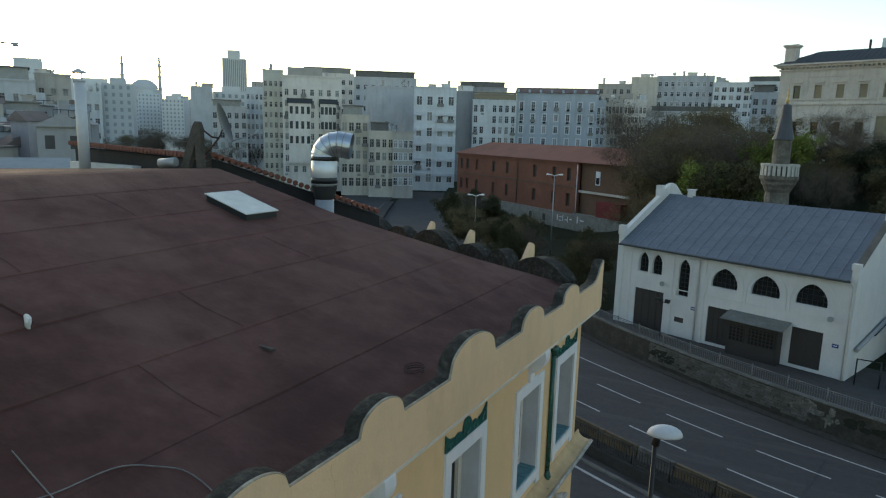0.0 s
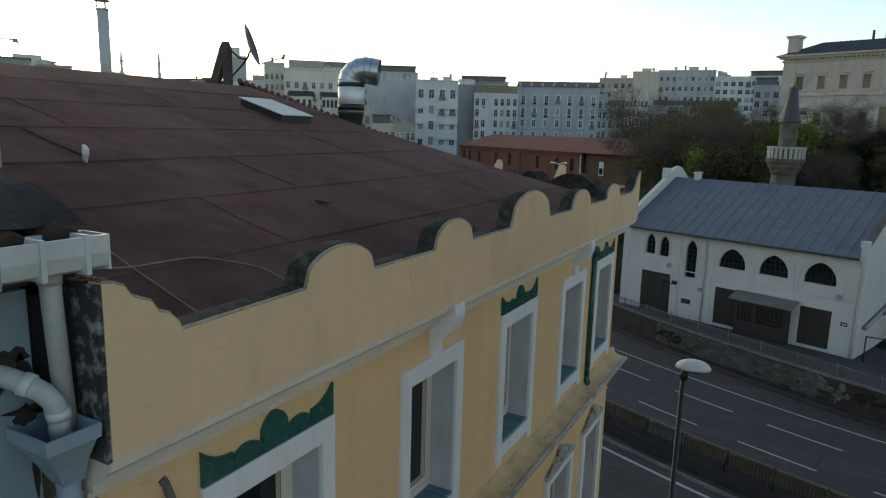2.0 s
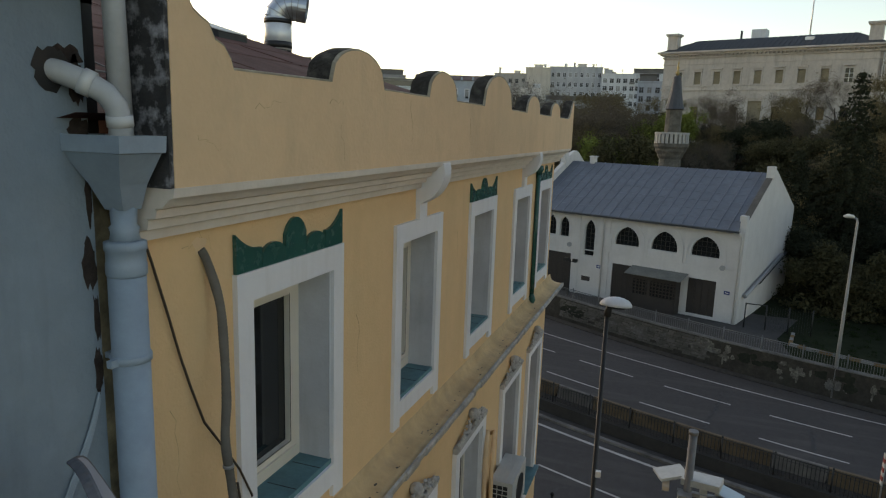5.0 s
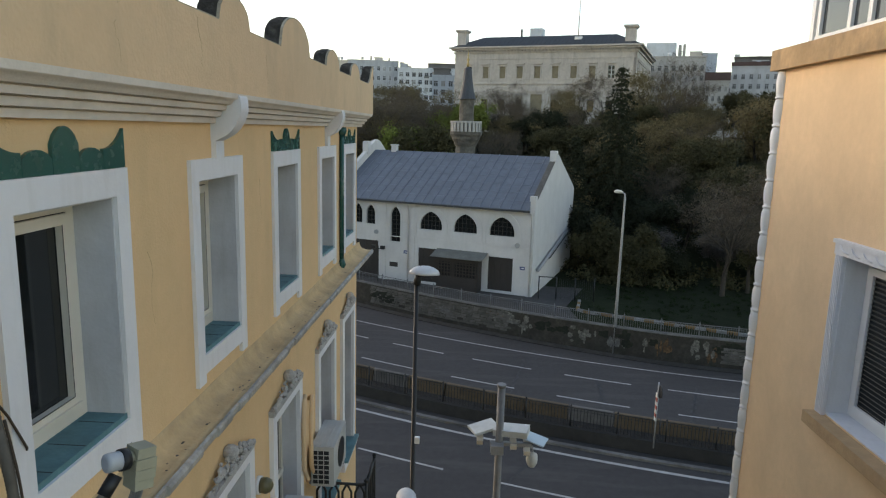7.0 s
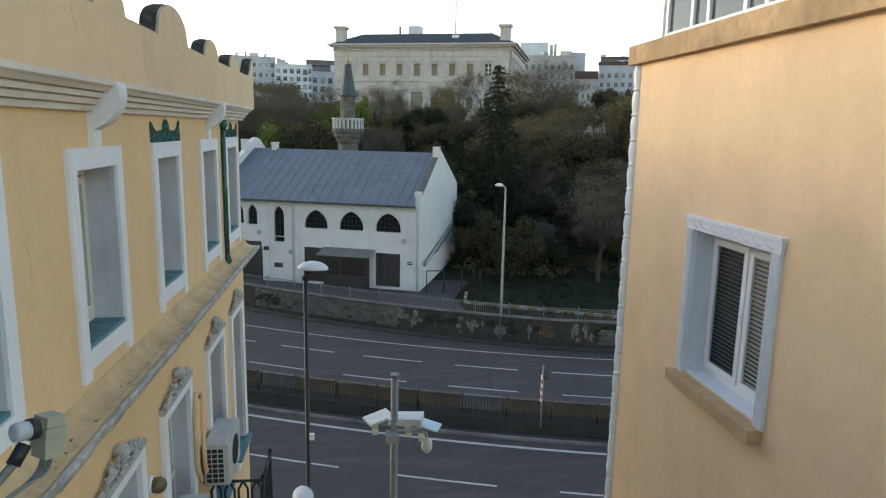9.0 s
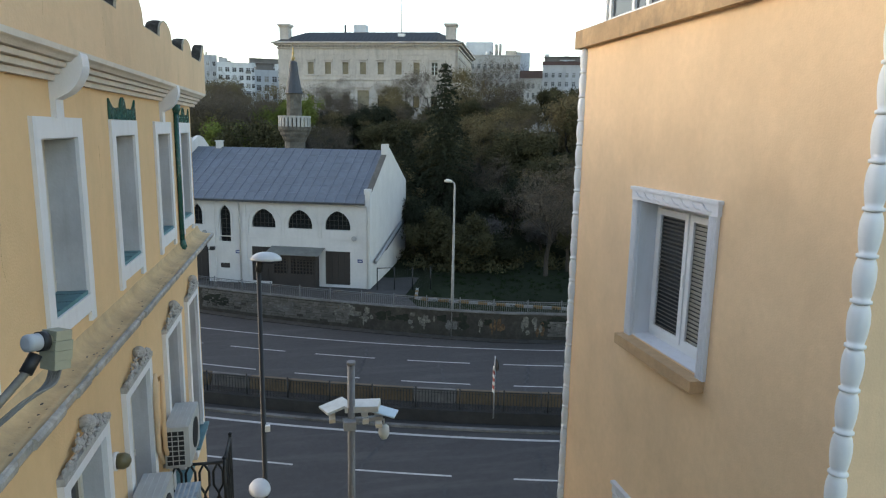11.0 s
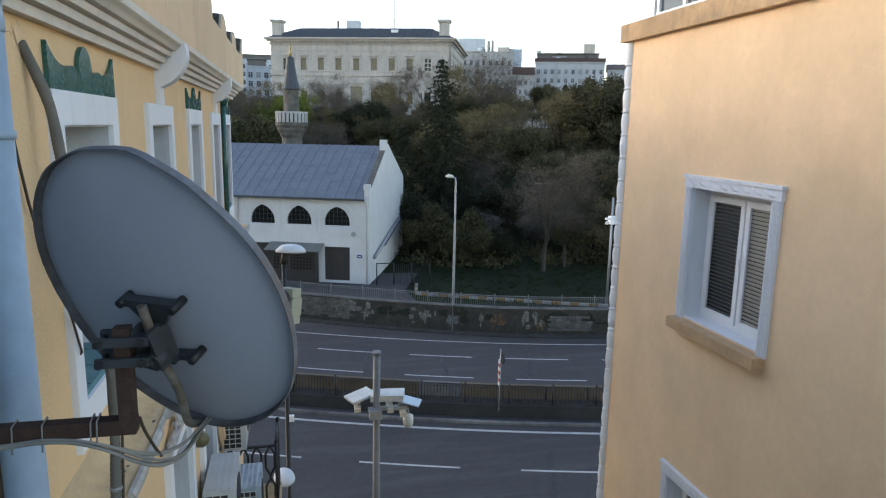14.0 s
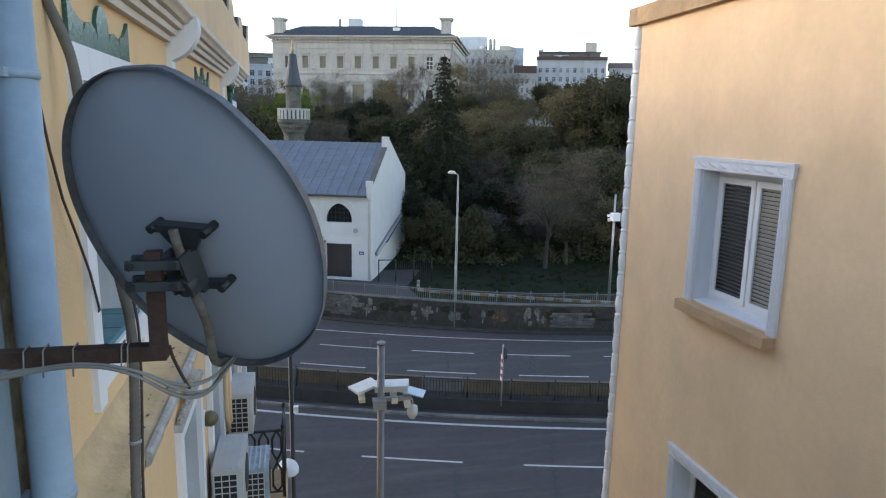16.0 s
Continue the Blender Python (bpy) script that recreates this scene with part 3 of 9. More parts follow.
for i, (a, b) in enumerate(UP):
    oa, ob_ = a - 0.13, b + 0.13
    s = 0.03
    sur = part("window_surround", boxes((FX - 0.01, FX + s, oa, ob_, Z1, 14.735)), M_WHITE, house, "white painted window surround with legs", bevel=0.005)
    part("jamb", boxes((FX - 0.01, FX + s, oa, a, 13.03, Z1)), M_WHITE, sur, bevel=0.005)
    part("jamb", boxes((FX - 0.01, FX + s, b, ob_, 13.01, Z1)), M_WHITE, sur, bevel=0.005)
    part("apron", boxes((FX - 0.01, FX + s, a, b, 13.10, Z0)), M_WHITE, sur, bevel=0.005)
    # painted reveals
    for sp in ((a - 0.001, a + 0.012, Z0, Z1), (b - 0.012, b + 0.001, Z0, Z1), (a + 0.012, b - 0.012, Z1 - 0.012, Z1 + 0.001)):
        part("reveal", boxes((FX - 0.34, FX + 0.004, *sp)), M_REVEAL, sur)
    part("sill", boxes((FX - 0.34, FX + 0.012, a, b, Z0 - 0.001, Z0 + 0.035)), M_TEAL, sur, "peeling teal painted sill", bevel=0.004)
    sash(house, a + 0.012, b - 0.012, Z0 + 0.035, Z1 - 0.012, FX - 0.255, 0, fr=0.075)
    ya, yb, za, zb = a + 0.09, b - 0.09, Z0 + 0.115, Z1 - 0.09
    cas = part("casement", boxes((FX - 0.245, FX - 0.205, yb - 0.06, yb, za, zb)), M_PVC, house, "yellowed white casement frame", bevel=0.006)
    for sp in ((ya, ya + 0.06, za, zb), (ya + 0.06, yb - 0.06, za, za + 0.075), (ya + 0.06, yb - 0.06, zb - 0.06, zb)):
        part("rail", boxes((FX - 0.245, FX - 0.205, *sp)), M_PVC, cas, bevel=0.006)
    part("gasket", boxes((FX - 0.2245, FX - 0.2225, a + 0.082, ya, za - 0.006, zb + 0.006), (FX - 0.2245, FX - 0.2225, yb, yb + 0.006, za - 0.006, zb + 0.006), (FX - 0.2245, FX - 0.2225, ya, yb, za - 0.006, za), (FX - 0.2245, FX - 0.2225, ya, yb, zb, zb + 0.006)), M_BLACK, cas, "dark seam round the casement")
    part("gasket", boxes((FX - 0.2045, FX - 0.2030, ya + 0.056, ya + 0.0605, za + 0.07, zb - 0.056), (FX - 0.2045, FX - 0.2030, yb - 0.0605, yb - 0.056, za + 0.07, zb - 0.056), (FX - 0.2045, FX - 0.2030, ya + 0.0605, yb - 0.0605, za + 0.07, za + 0.0755)), M_BLACK, cas)
    part("rail", boxes((FX - 0.2245, FX - 0.19, ya + 0.01, yb - 0.01, za + 0.012, za + 0.03)), M_PVC, cas, bevel=0.004)
    for k in range(3):
        yy = a + (b - a) * (k + 0.5) / 3
        part("joint", boxes((FX - 0.2, FX + 0.008, yy - 0.003, yy + 0.003, Z0 + 0.0345, Z0 + 0.036)), M_DARKCONC, sur)
    if i in (0, 2, 4):
        # crown of glazed tiles over the window
        n = 5
        L = ob_ - oa - 0.01
        for k in range(n):
            y0, y1 = oa + 0.007 + L * k / n, oa + 0.003 + L * (k + 1) / n
            h = (0.20, 0.12, 0.23, 0.12, 0.22)[k]
            bm = bmesh.new()
            pts = [(y0, 14.737), (y1, 14.737)]
            m = 8
            for j in range(m + 1):
                t = j / m
                y = y1 + (y0 - y1) * t
                if k in (0, 4):
                    u = t if k == 0 else 1 - t
                    zz = 14.737 + 0.11 + (h - 0.11) * u ** 2.2 
                else:
                    zz = 14.737 + h * (0.62 + 0.38 * math.sin(math.pi * t) ** 0.7)
                pts.append((y, zz))
            prism(bm, pts, "x", FX + 0.002, FX + 0.022)
            part("tile", bm, M_GREEN, house)
# green drain post by the corner
bm = bmesh.new()
tube(bm, [(FX + 0.035, 9.62, 12.98), (FX + 0.035, 9.62, 14.9)], 0.035, 8)
tube(bm, [(FX + 0.04, 9.62, 12.82), (FX + 0.04, 9.62, 12.9), (FX + 0.04, 9.62, 13.0)], [0.02, 0.06, 0.035], 8)
tube(bm, [(FX + 0.04, 9.62, 14.85), (FX + 0.04, 9.62, 14.93), (FX + 0.04, 9.62, 14.99)], [0.035, 0.07, 0.06], 8)
part("drain_post", bm, M_GREEN, house, "dark green painted wall post")

# string course: a soft cove running into a thin chipped nosing
M_CHIP = mat("chipped_nosing_paint", (0.50, 0.475, 0.44), 0.9, grain=(16, 0.35), stain=(5, 0.5), dark=0.5, bump=0.4, bump_scale=60, streak=((0.20, 0.17, 0.14), (6, 6, 9), 0.6))
r_ = random.Random(17)
prof = [(-0.02, 12.60), (0.07, 12.62), (0.11, 12.68), (0.17, 12.71), (0.215, 12.735), (0.222, 12.822), (0.15, 12.826), (0.085, 12.838), (0.04, 12.862), (0.012, 12.905), (0.0015, 12.96), (-0.02, 12.96)]
bm = bmesh.new()
rows = []
ny = 130
for j in range(ny + 1):
    y = 1.84 + (11.36 - 1.84) * j / ny
    wear = 0.006 * noise.noise(Vector((y * 3.1, 0, 4))) + 0.004 * noise.noise(Vector((y * 11, 2, 4)))
    rows.append([bm.verts.new((FX + a + (wear if 0.05 < a < 0.2 else 0), y, z + (wear if z > 12.8 else 0))) for a, z in prof])
for a, b in zip(rows, rows[1:]):
    for k in range(len(prof) - 1):
        bm.faces.new((a[k], a[k + 1], b[k + 1], b[k])).smooth = True
bm.faces.new(rows[0][::-1])
bm.faces.new(rows[-1])
part("ledge", bm, M_LEDGE, house, "worn projecting string course with crumbling top")
bm = bmesh.new()
y, pr = 2.35, None
while y < 11.37:
    j1, j2 = r_.uniform(-0.004, 0.004), r_.uniform(-0.006, 0.003)
    if y < 6 and r_.random() < 0.10:
        j1 -= 0.022
    vs = [(0.2225, 12.75), (0.243 + j1, 12.757), (0.252 + j1, 12.775), (0.256 + j1, 12.812 + j2), (0.244 + j1, 12.829 + j2), (0.2225, 12.832)]
    for yy in (y, min(y + r_.uniform(0.10, 0.30), 11.37)):
        cur = [bm.verts.new((FX + a, yy, z)) for a, z in vs]
        if pr:
            for k in range(len(vs)):
                bm.faces.new((pr[k], cur[k], cur[(k + 1) % len(vs)], pr[(k + 1) % len(vs)]))
        else:
            bm.faces.new(cur)
        pr = cur
    y = yy + 0.004
bm.faces.new(pr[::-1])
part("nosing", bm, M_CHIP, house, "pale chipped nosing of the string course")
rng = random.Random(21)
for k in range(60):
    x, y, r = FX + rng.uniform(0.09, 0.21), 2.5 + 7 * rng.random() ** 1.5, rng.uniform(0.003, 0.012)
    bm = bmesh.new()
    bmesh.ops.create_icosphere(bm, subdivisions=1, radius=r, matrix=Matrix.Translation((x, y, 12.838 - 0.09 * (x - FX - 0.085))) @ Matrix.Diagonal((1, rng.uniform(0.8, 2.2), 0.15, 1)))
    part("crumb", bm, M_OLDSTONE, house)
# hairline cracks in the plaster
def crack(x, y, z, dy, dz, n=7):
    bm = bmesh.new()
    pts = [(x, y + dy * i / n + rng.gauss(0, 0.012), z + dz * i / n + rng.gauss(0, 0.012)) for i in range(n + 1)]
    tube(bm, pts, [0.0016 - 0.0012 * i / n for i in range(n + 1)], 4)
    part("crack", bm, M_LEDGE, house)


for x, y, z, dy, dz in ((-2.38, 2.95, 15.62, 0.22, -0.03), (-2.38, 2.3, 15.55, 0.25, 0.02), (-2.38, 3.1, 15.5, 0.02, -0.22), (-2.38, 1.9, 15.42, 0.16, -0.05), (-2.38, 4.1, 15.66, 0.05, -0.3), (-2.38, 5.5, 15.6, 0.03, -0.25), (-2.6, 2.05, 14.92, 0.18, 0.04), (-2.6, 2.16, 14.98, 0.1, -0.09), (-2.6, 3.75, 14.2, 0.02, -0.5), (-2.6, 5.9, 14.5, 0.04, -0.4), (-2.6, 1.95, 14.2, 0.03, -0.4)):
    crack(x, y, z, dy, dz)

M_CARVED = mat("dusty_carved_stucco", (0.52, 0.51, 0.50), 0.9, grain=(30, 0.3), stain=(9, 0.4), dark=0.5, bump=0.4, bump_scale=70)
random.seed(4)
for i, (a, b) in enumerate(LOW):
    oa, ob_ = a - 0.13, b + 0.13
    sur = part("window_surround", boxes((FX - 0.01, FX + 0.05, oa, ob_, L1, 12.02)), M_WHITE, house, "white window surround with carved hood", bevel=0.006)
    part("jamb", boxes((FX - 0.01, FX + 0.05, oa, a, L0, L1)), M_WHITE, sur, bevel=0.006)
    part("jamb", boxes((FX - 0.01, FX + 0.05, b, ob_, L0, L1)), M_WHITE, sur, bevel=0.006)
    part("apron", boxes((FX - 0.01, FX + 0.09, oa - 0.04, ob_ + 0.04, 9.42, L0 - 0.001)), M_WHITE, sur, bevel=0.006)
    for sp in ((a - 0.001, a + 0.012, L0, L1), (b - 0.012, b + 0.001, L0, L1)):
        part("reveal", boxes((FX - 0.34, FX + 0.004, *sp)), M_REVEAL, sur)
    part("sill", boxes((FX - 0.34, FX + 0.13, a - 0.1, b + 0.1, L0 - 0.001, L0 + 0.035)), M_TEAL, sur, "teal painted sill", bevel=0.004)
    sash(house, a + 0.012, b - 0.012, L0 + 0.035, L1, FX - 0.2, 0)
    part("transom", boxes((FX - 0.23, FX - 0.16, a, b, 10.85, 10.92)), M_PVC, house, bevel=0.005)
    # carved hood of scrolls and leaves
    bm = bmesh.new()
    c = (a + b) / 2
    box(bm, FX, FX + 0.06, oa, ob_, 12.02, 12.08)
    for k in range(110):
        t = random.uniform(-1, 1)
        zz = 12.07 + random.random() * 0.20 * (1 - abs(t) ** 1.6)
        r = random.uniform(0.014, 0.036)
        mtx = Matrix.Translation((FX + 0.035 + random.random() * 0.03, c + t * (ob_ - oa) / 2.1, zz)) @ Matrix.Diagonal((0.8, random.uniform(0.7, 1.5), random.uniform(0.6, 1.2), 1))
        bmesh.ops.create_icosphere(bm, subdivisions=1, radius=r, matrix=mtx)
    bmesh.ops.create_icosphere(bm, subdivisions=2, radius=0.07, matrix=Matrix.Translation((FX + 0.055, c, 12.26)))
    hood = part("hood", bm, M_CARVED, sur, "weathered carved stucco hood")
for a, b in LOW:
    for z in (1.6, 5.6):
        sash(house, a, b, z, z + 2.3, FX - 0.2, 0)
# rooms behind, coloured near black for their lack of light
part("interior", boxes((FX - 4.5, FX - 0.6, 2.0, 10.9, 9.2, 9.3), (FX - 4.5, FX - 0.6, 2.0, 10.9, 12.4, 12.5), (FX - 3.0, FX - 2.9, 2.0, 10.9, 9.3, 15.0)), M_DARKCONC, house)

# roof
RX, RZ = -9.1, 17.30
def roof_z(x):
    return 15.42 + 0.29 * (-2.62 - x) + 0.10 * max(0.0, (x + 2.80) / 0.26) ** 1.5 if x > RX else RZ - 0.05 * (RX - x)


bm = bmesh.new()
edge = [(-2.545, 1.5, 11.7), (-2.62, 1.5, 11.66), (-2.70, 1.5, 11.62), (-2.80, 1.5, 11.56), (-3.2, 1.5, 11.32), (-4.4, 1.5, 10.66), (-5.8, 1.5, 10.1), (-6.7, 1.5, 9.75), (-8.0, 1.5, 9.55), (RX, 1.5, 9.3), (-12.0, 1.5, 9.3), (-16.5, 1.5, 9.3)]
ny = 40
rows = []
for x, ya, yb in edge:
    row = []
    for j in range(ny + 1):
        y = ya + (yb - ya) * j / ny
        z = roof_z(x) + 0.012 * noise.noise(Vector((x * 0.9, y * 0.9, 3))) + (0.0)
        row.append(bm.verts.new((x, y, z)))
    rows.append(row)
for a, b in zip(rows, rows[1:]):
    for j in range(ny):
        bm.faces.new((a[j], a[j + 1], b[j + 1], b[j])).smooth = True
part("roof", bm, M_ROOF, house, "low-pitched roof of dark maroon roofing felt")
# the lower flat behind the street front
bm = bmesh.new()
prev = None
for x, ya, yb in edge:
    a, b, c = (x, yb, roof_z(x)), (x, yb + 0.02, 15.1), (x, 11.0 + max(0, (-2.6 - x)) * 0.478, 15.1)
    cur = [bm.verts.new(v) for v in (a, b, c)]
    if prev:
        for i in range(2):
            bm.faces.new((prev[i], prev[i + 1], cur[i + 1], cur[i]))
    prev = cur
part("roof", bm, M_ROOF, house, "lower roof strip behind the street parapet")


# felt overlaps: shallow welted strips on the roof
def welt(x0, y0, x1, y1, w=0.03, h=0.009):
    bm = bmesh.new()
    n = 24
    d = Vector((x1 - x0, y1 - y0)).normalized()
    s = Vector((-d.y, d.x)) * w
    pr = None
    for i in range(n + 1):
        t = i / n
        x, y = x0 + (x1 - x0) * t, y0 + (y1 - y0) * t + 0.02 * math.sin(5 * t + x0)
        cur = [bm.verts.new((x + s.x * k, y + s.y * k, roof_z(x + s.x * k) + hh)) for k, hh in ((-1, -0.004), (-0.6, h), (0.6, h), (1, -0.004))]
        if pr:
            for k in range(3):
                bm.faces.new((pr[k], pr[k + 1], cur[k + 1], cur[k]))
        pr = cur
    part("felt_seam", bm, M_ROOF, house)


for k, x in enumerate((-3.55, -4.55, -5.5, -6.45, -7.4, -8.3)):
    welt(x, 1.6, x - 0.08, (10.9, 10.5, 10.1, 9.75, 9.6, 9.5)[k])
for x, y, d in ((-3.6, 4.2, 0.95), (-4.6, 5.45, 0.9), (-5.5, 3.85, 0.95), (-6.5, 4.3, 0.9), (-5.5, 7.7, 0.9), (-7.4, 6.4, 0.9)):
    welt(x, y, x - d, y - 0.06, 0.02)

# skylight hatch
hatch = thing("roof_hatch", "white-topped flat skylight hatch on the felt roof", "skylight")
def on_roof(x, y, h):
    return (x, y, roof_z(x) + h)


bm = bmesh.new()
q = [(-7.765, 7.821), (-6.923, 7.821), (-6.923, 8.477), (-7.765, 8.477)]
lo, hi = [bm.verts.new(on_roof(*p, -0.02)) for p in q], [bm.verts.new(on_roof(*p, 0.098)) for p in q]
bm.faces.new(hi)
for i in range(4):
    bm.faces.new((lo[i], lo[(i + 1) % 4], hi[(i + 1) % 4], hi[i]))
part("curb", bm, M_BLACK, hatch, "black curb")
bm = bmesh.new()
q = [(-7.785, 7.801), (-6.903, 7.801), (-6.903, 8.497), (-7.785, 8.497)]
lo, hi = [bm.verts.new(on_roof(*p, 0.10)) for p in q], [bm.verts.new(on_roof(*p, 0.115)) for p in q]
bm.faces.new(hi)
bm.faces.new(lo[::-1])
for i in range(4):
    bm.faces.new((lo[i], lo[(i + 1) % 4], hi[(i + 1) % 4], hi[i]))
M_HATCH = mat("dusty_white_sheet", (0.66, 0.65, 0.58), 0.6, grain=(9, 0.2), stain=(3.5, 0.35), dark=0.7, bump=0.05)
part("cover", bm, M_HATCH, hatch, "dusty white cover")

# ---- right-hand apricot house ----
RXW = 2.7
rh = thing("apricot_house", "apricot roughcast house with white window mouldings", "house")
RW = [(4.315, 5.558, 12.55, 14.01), (4.315, 5.558, 9.15, 10.61), (4.315, 5.558, 5.7, 7.16)]
bm = bmesh.new()
pierced(bm, 2.68, 7.2, -0.03, 15.72, RW, RXW, RXW + 0.4, lambda u, z, t: (t, u, z))
part("wall", bm, M_ORANGE, rh)
part("wall", boxes((RXW + 0.4, 9, 2.70, 3.0, -0.03, 15.72), (RXW + 0.4, 9, 6.85, 7.18, -0.03, 15.72), (8.7, 9.0, 3.0, 6.85, -0.03, 15.72)), M_ORANGE, rh)
part("slab", boxes((RXW - 0.085, 9.2, 2.5, 7.335, 15.72, 15.935)), M_SLABEDGE, rh, "projecting weathered apricot floor slab", bevel=0.02)

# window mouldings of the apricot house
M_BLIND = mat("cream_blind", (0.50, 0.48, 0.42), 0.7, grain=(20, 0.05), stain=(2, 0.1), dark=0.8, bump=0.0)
# darker copy of the blind: dimness behind the left pane put into colour
M_DIMBLIND = mat("dimmed_blind", (0.20, 0.20, 0.19), 0.7, grain=(20, 0.05), stain=(2, 0.1), dark=0.8, bump=0.0)
M_SILL = mat("apricot_sill", (0.58, 0.37, 0.20), 0.9, grain=(14, 0.2), stain=(3, 0.25), dark=0.6, bump=0.4)
for a, b, z0, z1 in RW:
    x = RXW
    sur = part("window_surround", boxes((x - 0.035, x + 0.01, b, b + 0.115, z0 - 0.02, z1), (x - 0.035, x + 0.01, a - 0.115, a, z0 - 0.02, z1), (x - 0.04, x + 0.01, a - 0.13, b + 0.13, z1, z1 + 0.10), (x - 0.055, x + 0.01, a - 0.145, b + 0.145, z1 + 0.10, z1 + 0.135)), M_WHITE, rh, "white moulded window surround", bevel=0.006)
    for side in (a - 0.105, b + 0.01):
        for k in range(4):
            part("flute", boxes((x - 0.045, x - 0.034, side + k * 0.025, side + k * 0.025 + 0.014, z0, z1 - 0.005)), M_WHITE, sur)
    for k in range(8):
        y = a - 0.06 + (b - a + 0.12) * (k + 0.5) / 8
        bm = bmesh.new()
        tube(bm, [(x - 0.043, y - 0.07, z1 + 0.03), (x - 0.049, y - 0.01, z1 + 0.035), (x - 0.049, y + 0.03, z1 + 0.055), (x - 0.043, y + 0.065, z1 + 0.085)], 0.007, 5)
        part("scroll", bm, M_WHITE, sur)
    for sp in ((a - 0.001, a + 0.012, z0, z1), (b - 0.012, b + 0.001, z0, z1), (a + 0.012, b - 0.012, z1 - 0.012, z1 + 0.001), (a + 0.012, b - 0.012, z0 - 0.001, z0 + 0.012)):
        part("reveal", boxes((x - 0.002, x + 0.3, *sp)), M_WHITE, sur)
    sill = part("sill", boxes((x - 0.14, x + 0.02, a - 0.1, b + 0.12, z0 - 0.13, z0 - 0.018)), M_SILL, rh, "rough apricot stone sill", bevel=0.015)
    mid = (a + b) / 2 - 0.03
    w = sash(rh, a + 0.012, b - 0.012, z0 + 0.012, z1 - 0.012, x + 0.22, mid, M_PVCW, 0.09, M_MIDGLASS)
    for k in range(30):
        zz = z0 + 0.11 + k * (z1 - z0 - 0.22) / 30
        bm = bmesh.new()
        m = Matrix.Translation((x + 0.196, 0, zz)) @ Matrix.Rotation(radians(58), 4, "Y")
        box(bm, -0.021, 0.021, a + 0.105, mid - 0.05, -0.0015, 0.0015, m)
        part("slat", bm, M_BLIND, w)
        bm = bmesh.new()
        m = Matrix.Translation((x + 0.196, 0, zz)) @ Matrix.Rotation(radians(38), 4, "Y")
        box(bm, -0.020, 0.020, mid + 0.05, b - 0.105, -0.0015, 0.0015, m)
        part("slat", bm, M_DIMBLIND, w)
    for ya, yb in ((a + 0.075, mid - 0.012), (mid + 0.012, b - 0.075)):
        leaf = part("casement", boxes((x + 0.165, x + 0.188, ya, ya + 0.06, z0 + 0.075, z1 - 0.075)), M_PVCW, w, bevel=0.004)
        for sp in ((yb - 0.06, yb, z0 + 0.075, z1 - 0.075), (ya + 0.06, yb - 0.06, z0 + 0.075, z0 + 0.14), (ya + 0.06, yb - 0.06, z1 - 0.14, z1 - 0.075)):
            part("casement", boxes((x + 0.165, x + 0.188, *sp)), M_PVCW, w, bevel=0.004)
    part("handle", boxes((x + 0.135, x + 0.1655, mid - 0.012, mid + 0.012, (z0 + z1) / 2 - 0.06, (z0 + z1) / 2 + 0.06)), M_PVCW, w, bevel=0.004)

# scalloped white corner mouldings
bm = bmesh.new()
n = 8
prof = [(0.0, 0.0, 0.86), (0.004, 0.0, 1.14), (0.024, 0.0, 1.15), (0.031, 0.0, 0.88), (0.06, 0.0, 1.0), (0.11, 0.0, 1.14), (0.17, 0.0, 1.22), (0.23, 0.0, 1.18), (0.272, 0.0, 1.02), (0.293, 0.0, 0.86)]
rings = []
for z, _, k in prof:
    rings.append([bm.verts.new((k * 0.055 * math.cos(i * 2 * math.pi / n), k * 0.055 * math.sin(i * 2 * math.pi / n), z)) for i in range(n)])
for r, s in zip(rings, rings[1:]):
    for i in range(n):
        bm.faces.new((r[i], r[(i + 1) % n], s[(i + 1) % n], s[i])).smooth = True
bm.faces.new(rings[0][::-1])
bm.faces.new(rings[-1])
bead = mesh("corner_moulding", bm, M_PVCW)
for y in (7.19, 2.69):
    for k in range(40):
        o = new("corner_moulding", bead)
        o.parent = rh
        o.location = (RXW + 0.0, y, 15.42 - k * 0.295)
# glazed upper floor
gl = part("glazed_bay", boxes((2.80, 2.86, 2.8, 6.86, 15.93, 16.02), (2.80, 2.86, 2.8, 6.86, 17.6, 17.7), (2.78, 2.92, 6.83, 6.90, 15.93, 17.7)), M_PVCW, rh, "white glazed upper floor")
for k, y in enumerate((6.74, 6.18, 5.86, 5.22, 4.9, 4.2, 3.5)):
    part("mullion", boxes((2.795, 2.865, y, y + 0.06, 16.02, 17.6)), M_PVCW, gl, bevel=0.005)
ys = [6.74, 6.24, 6.18, 5.92, 5.86, 5.28, 5.22, 4.96, 4.9, 4.26, 4.2, 3.56, 3.5, 2.85]
for k in range(0, len(ys), 2):
    part("pane", boxes((2.825, 2.835, ys[k + 1], ys[k], 16.02, 17.6)), M_MIDGLASS, gl)
part("wall", boxes((2.88, 2.92, 2.8, 6.83, 15.93, 17.7)), M_PVCW, rh, "white blind behind the glazing")
part("roof", boxes((2.6, 9.2, 2.5, 7.3, 17.7, 17.85)), M_ORANGE, rh)

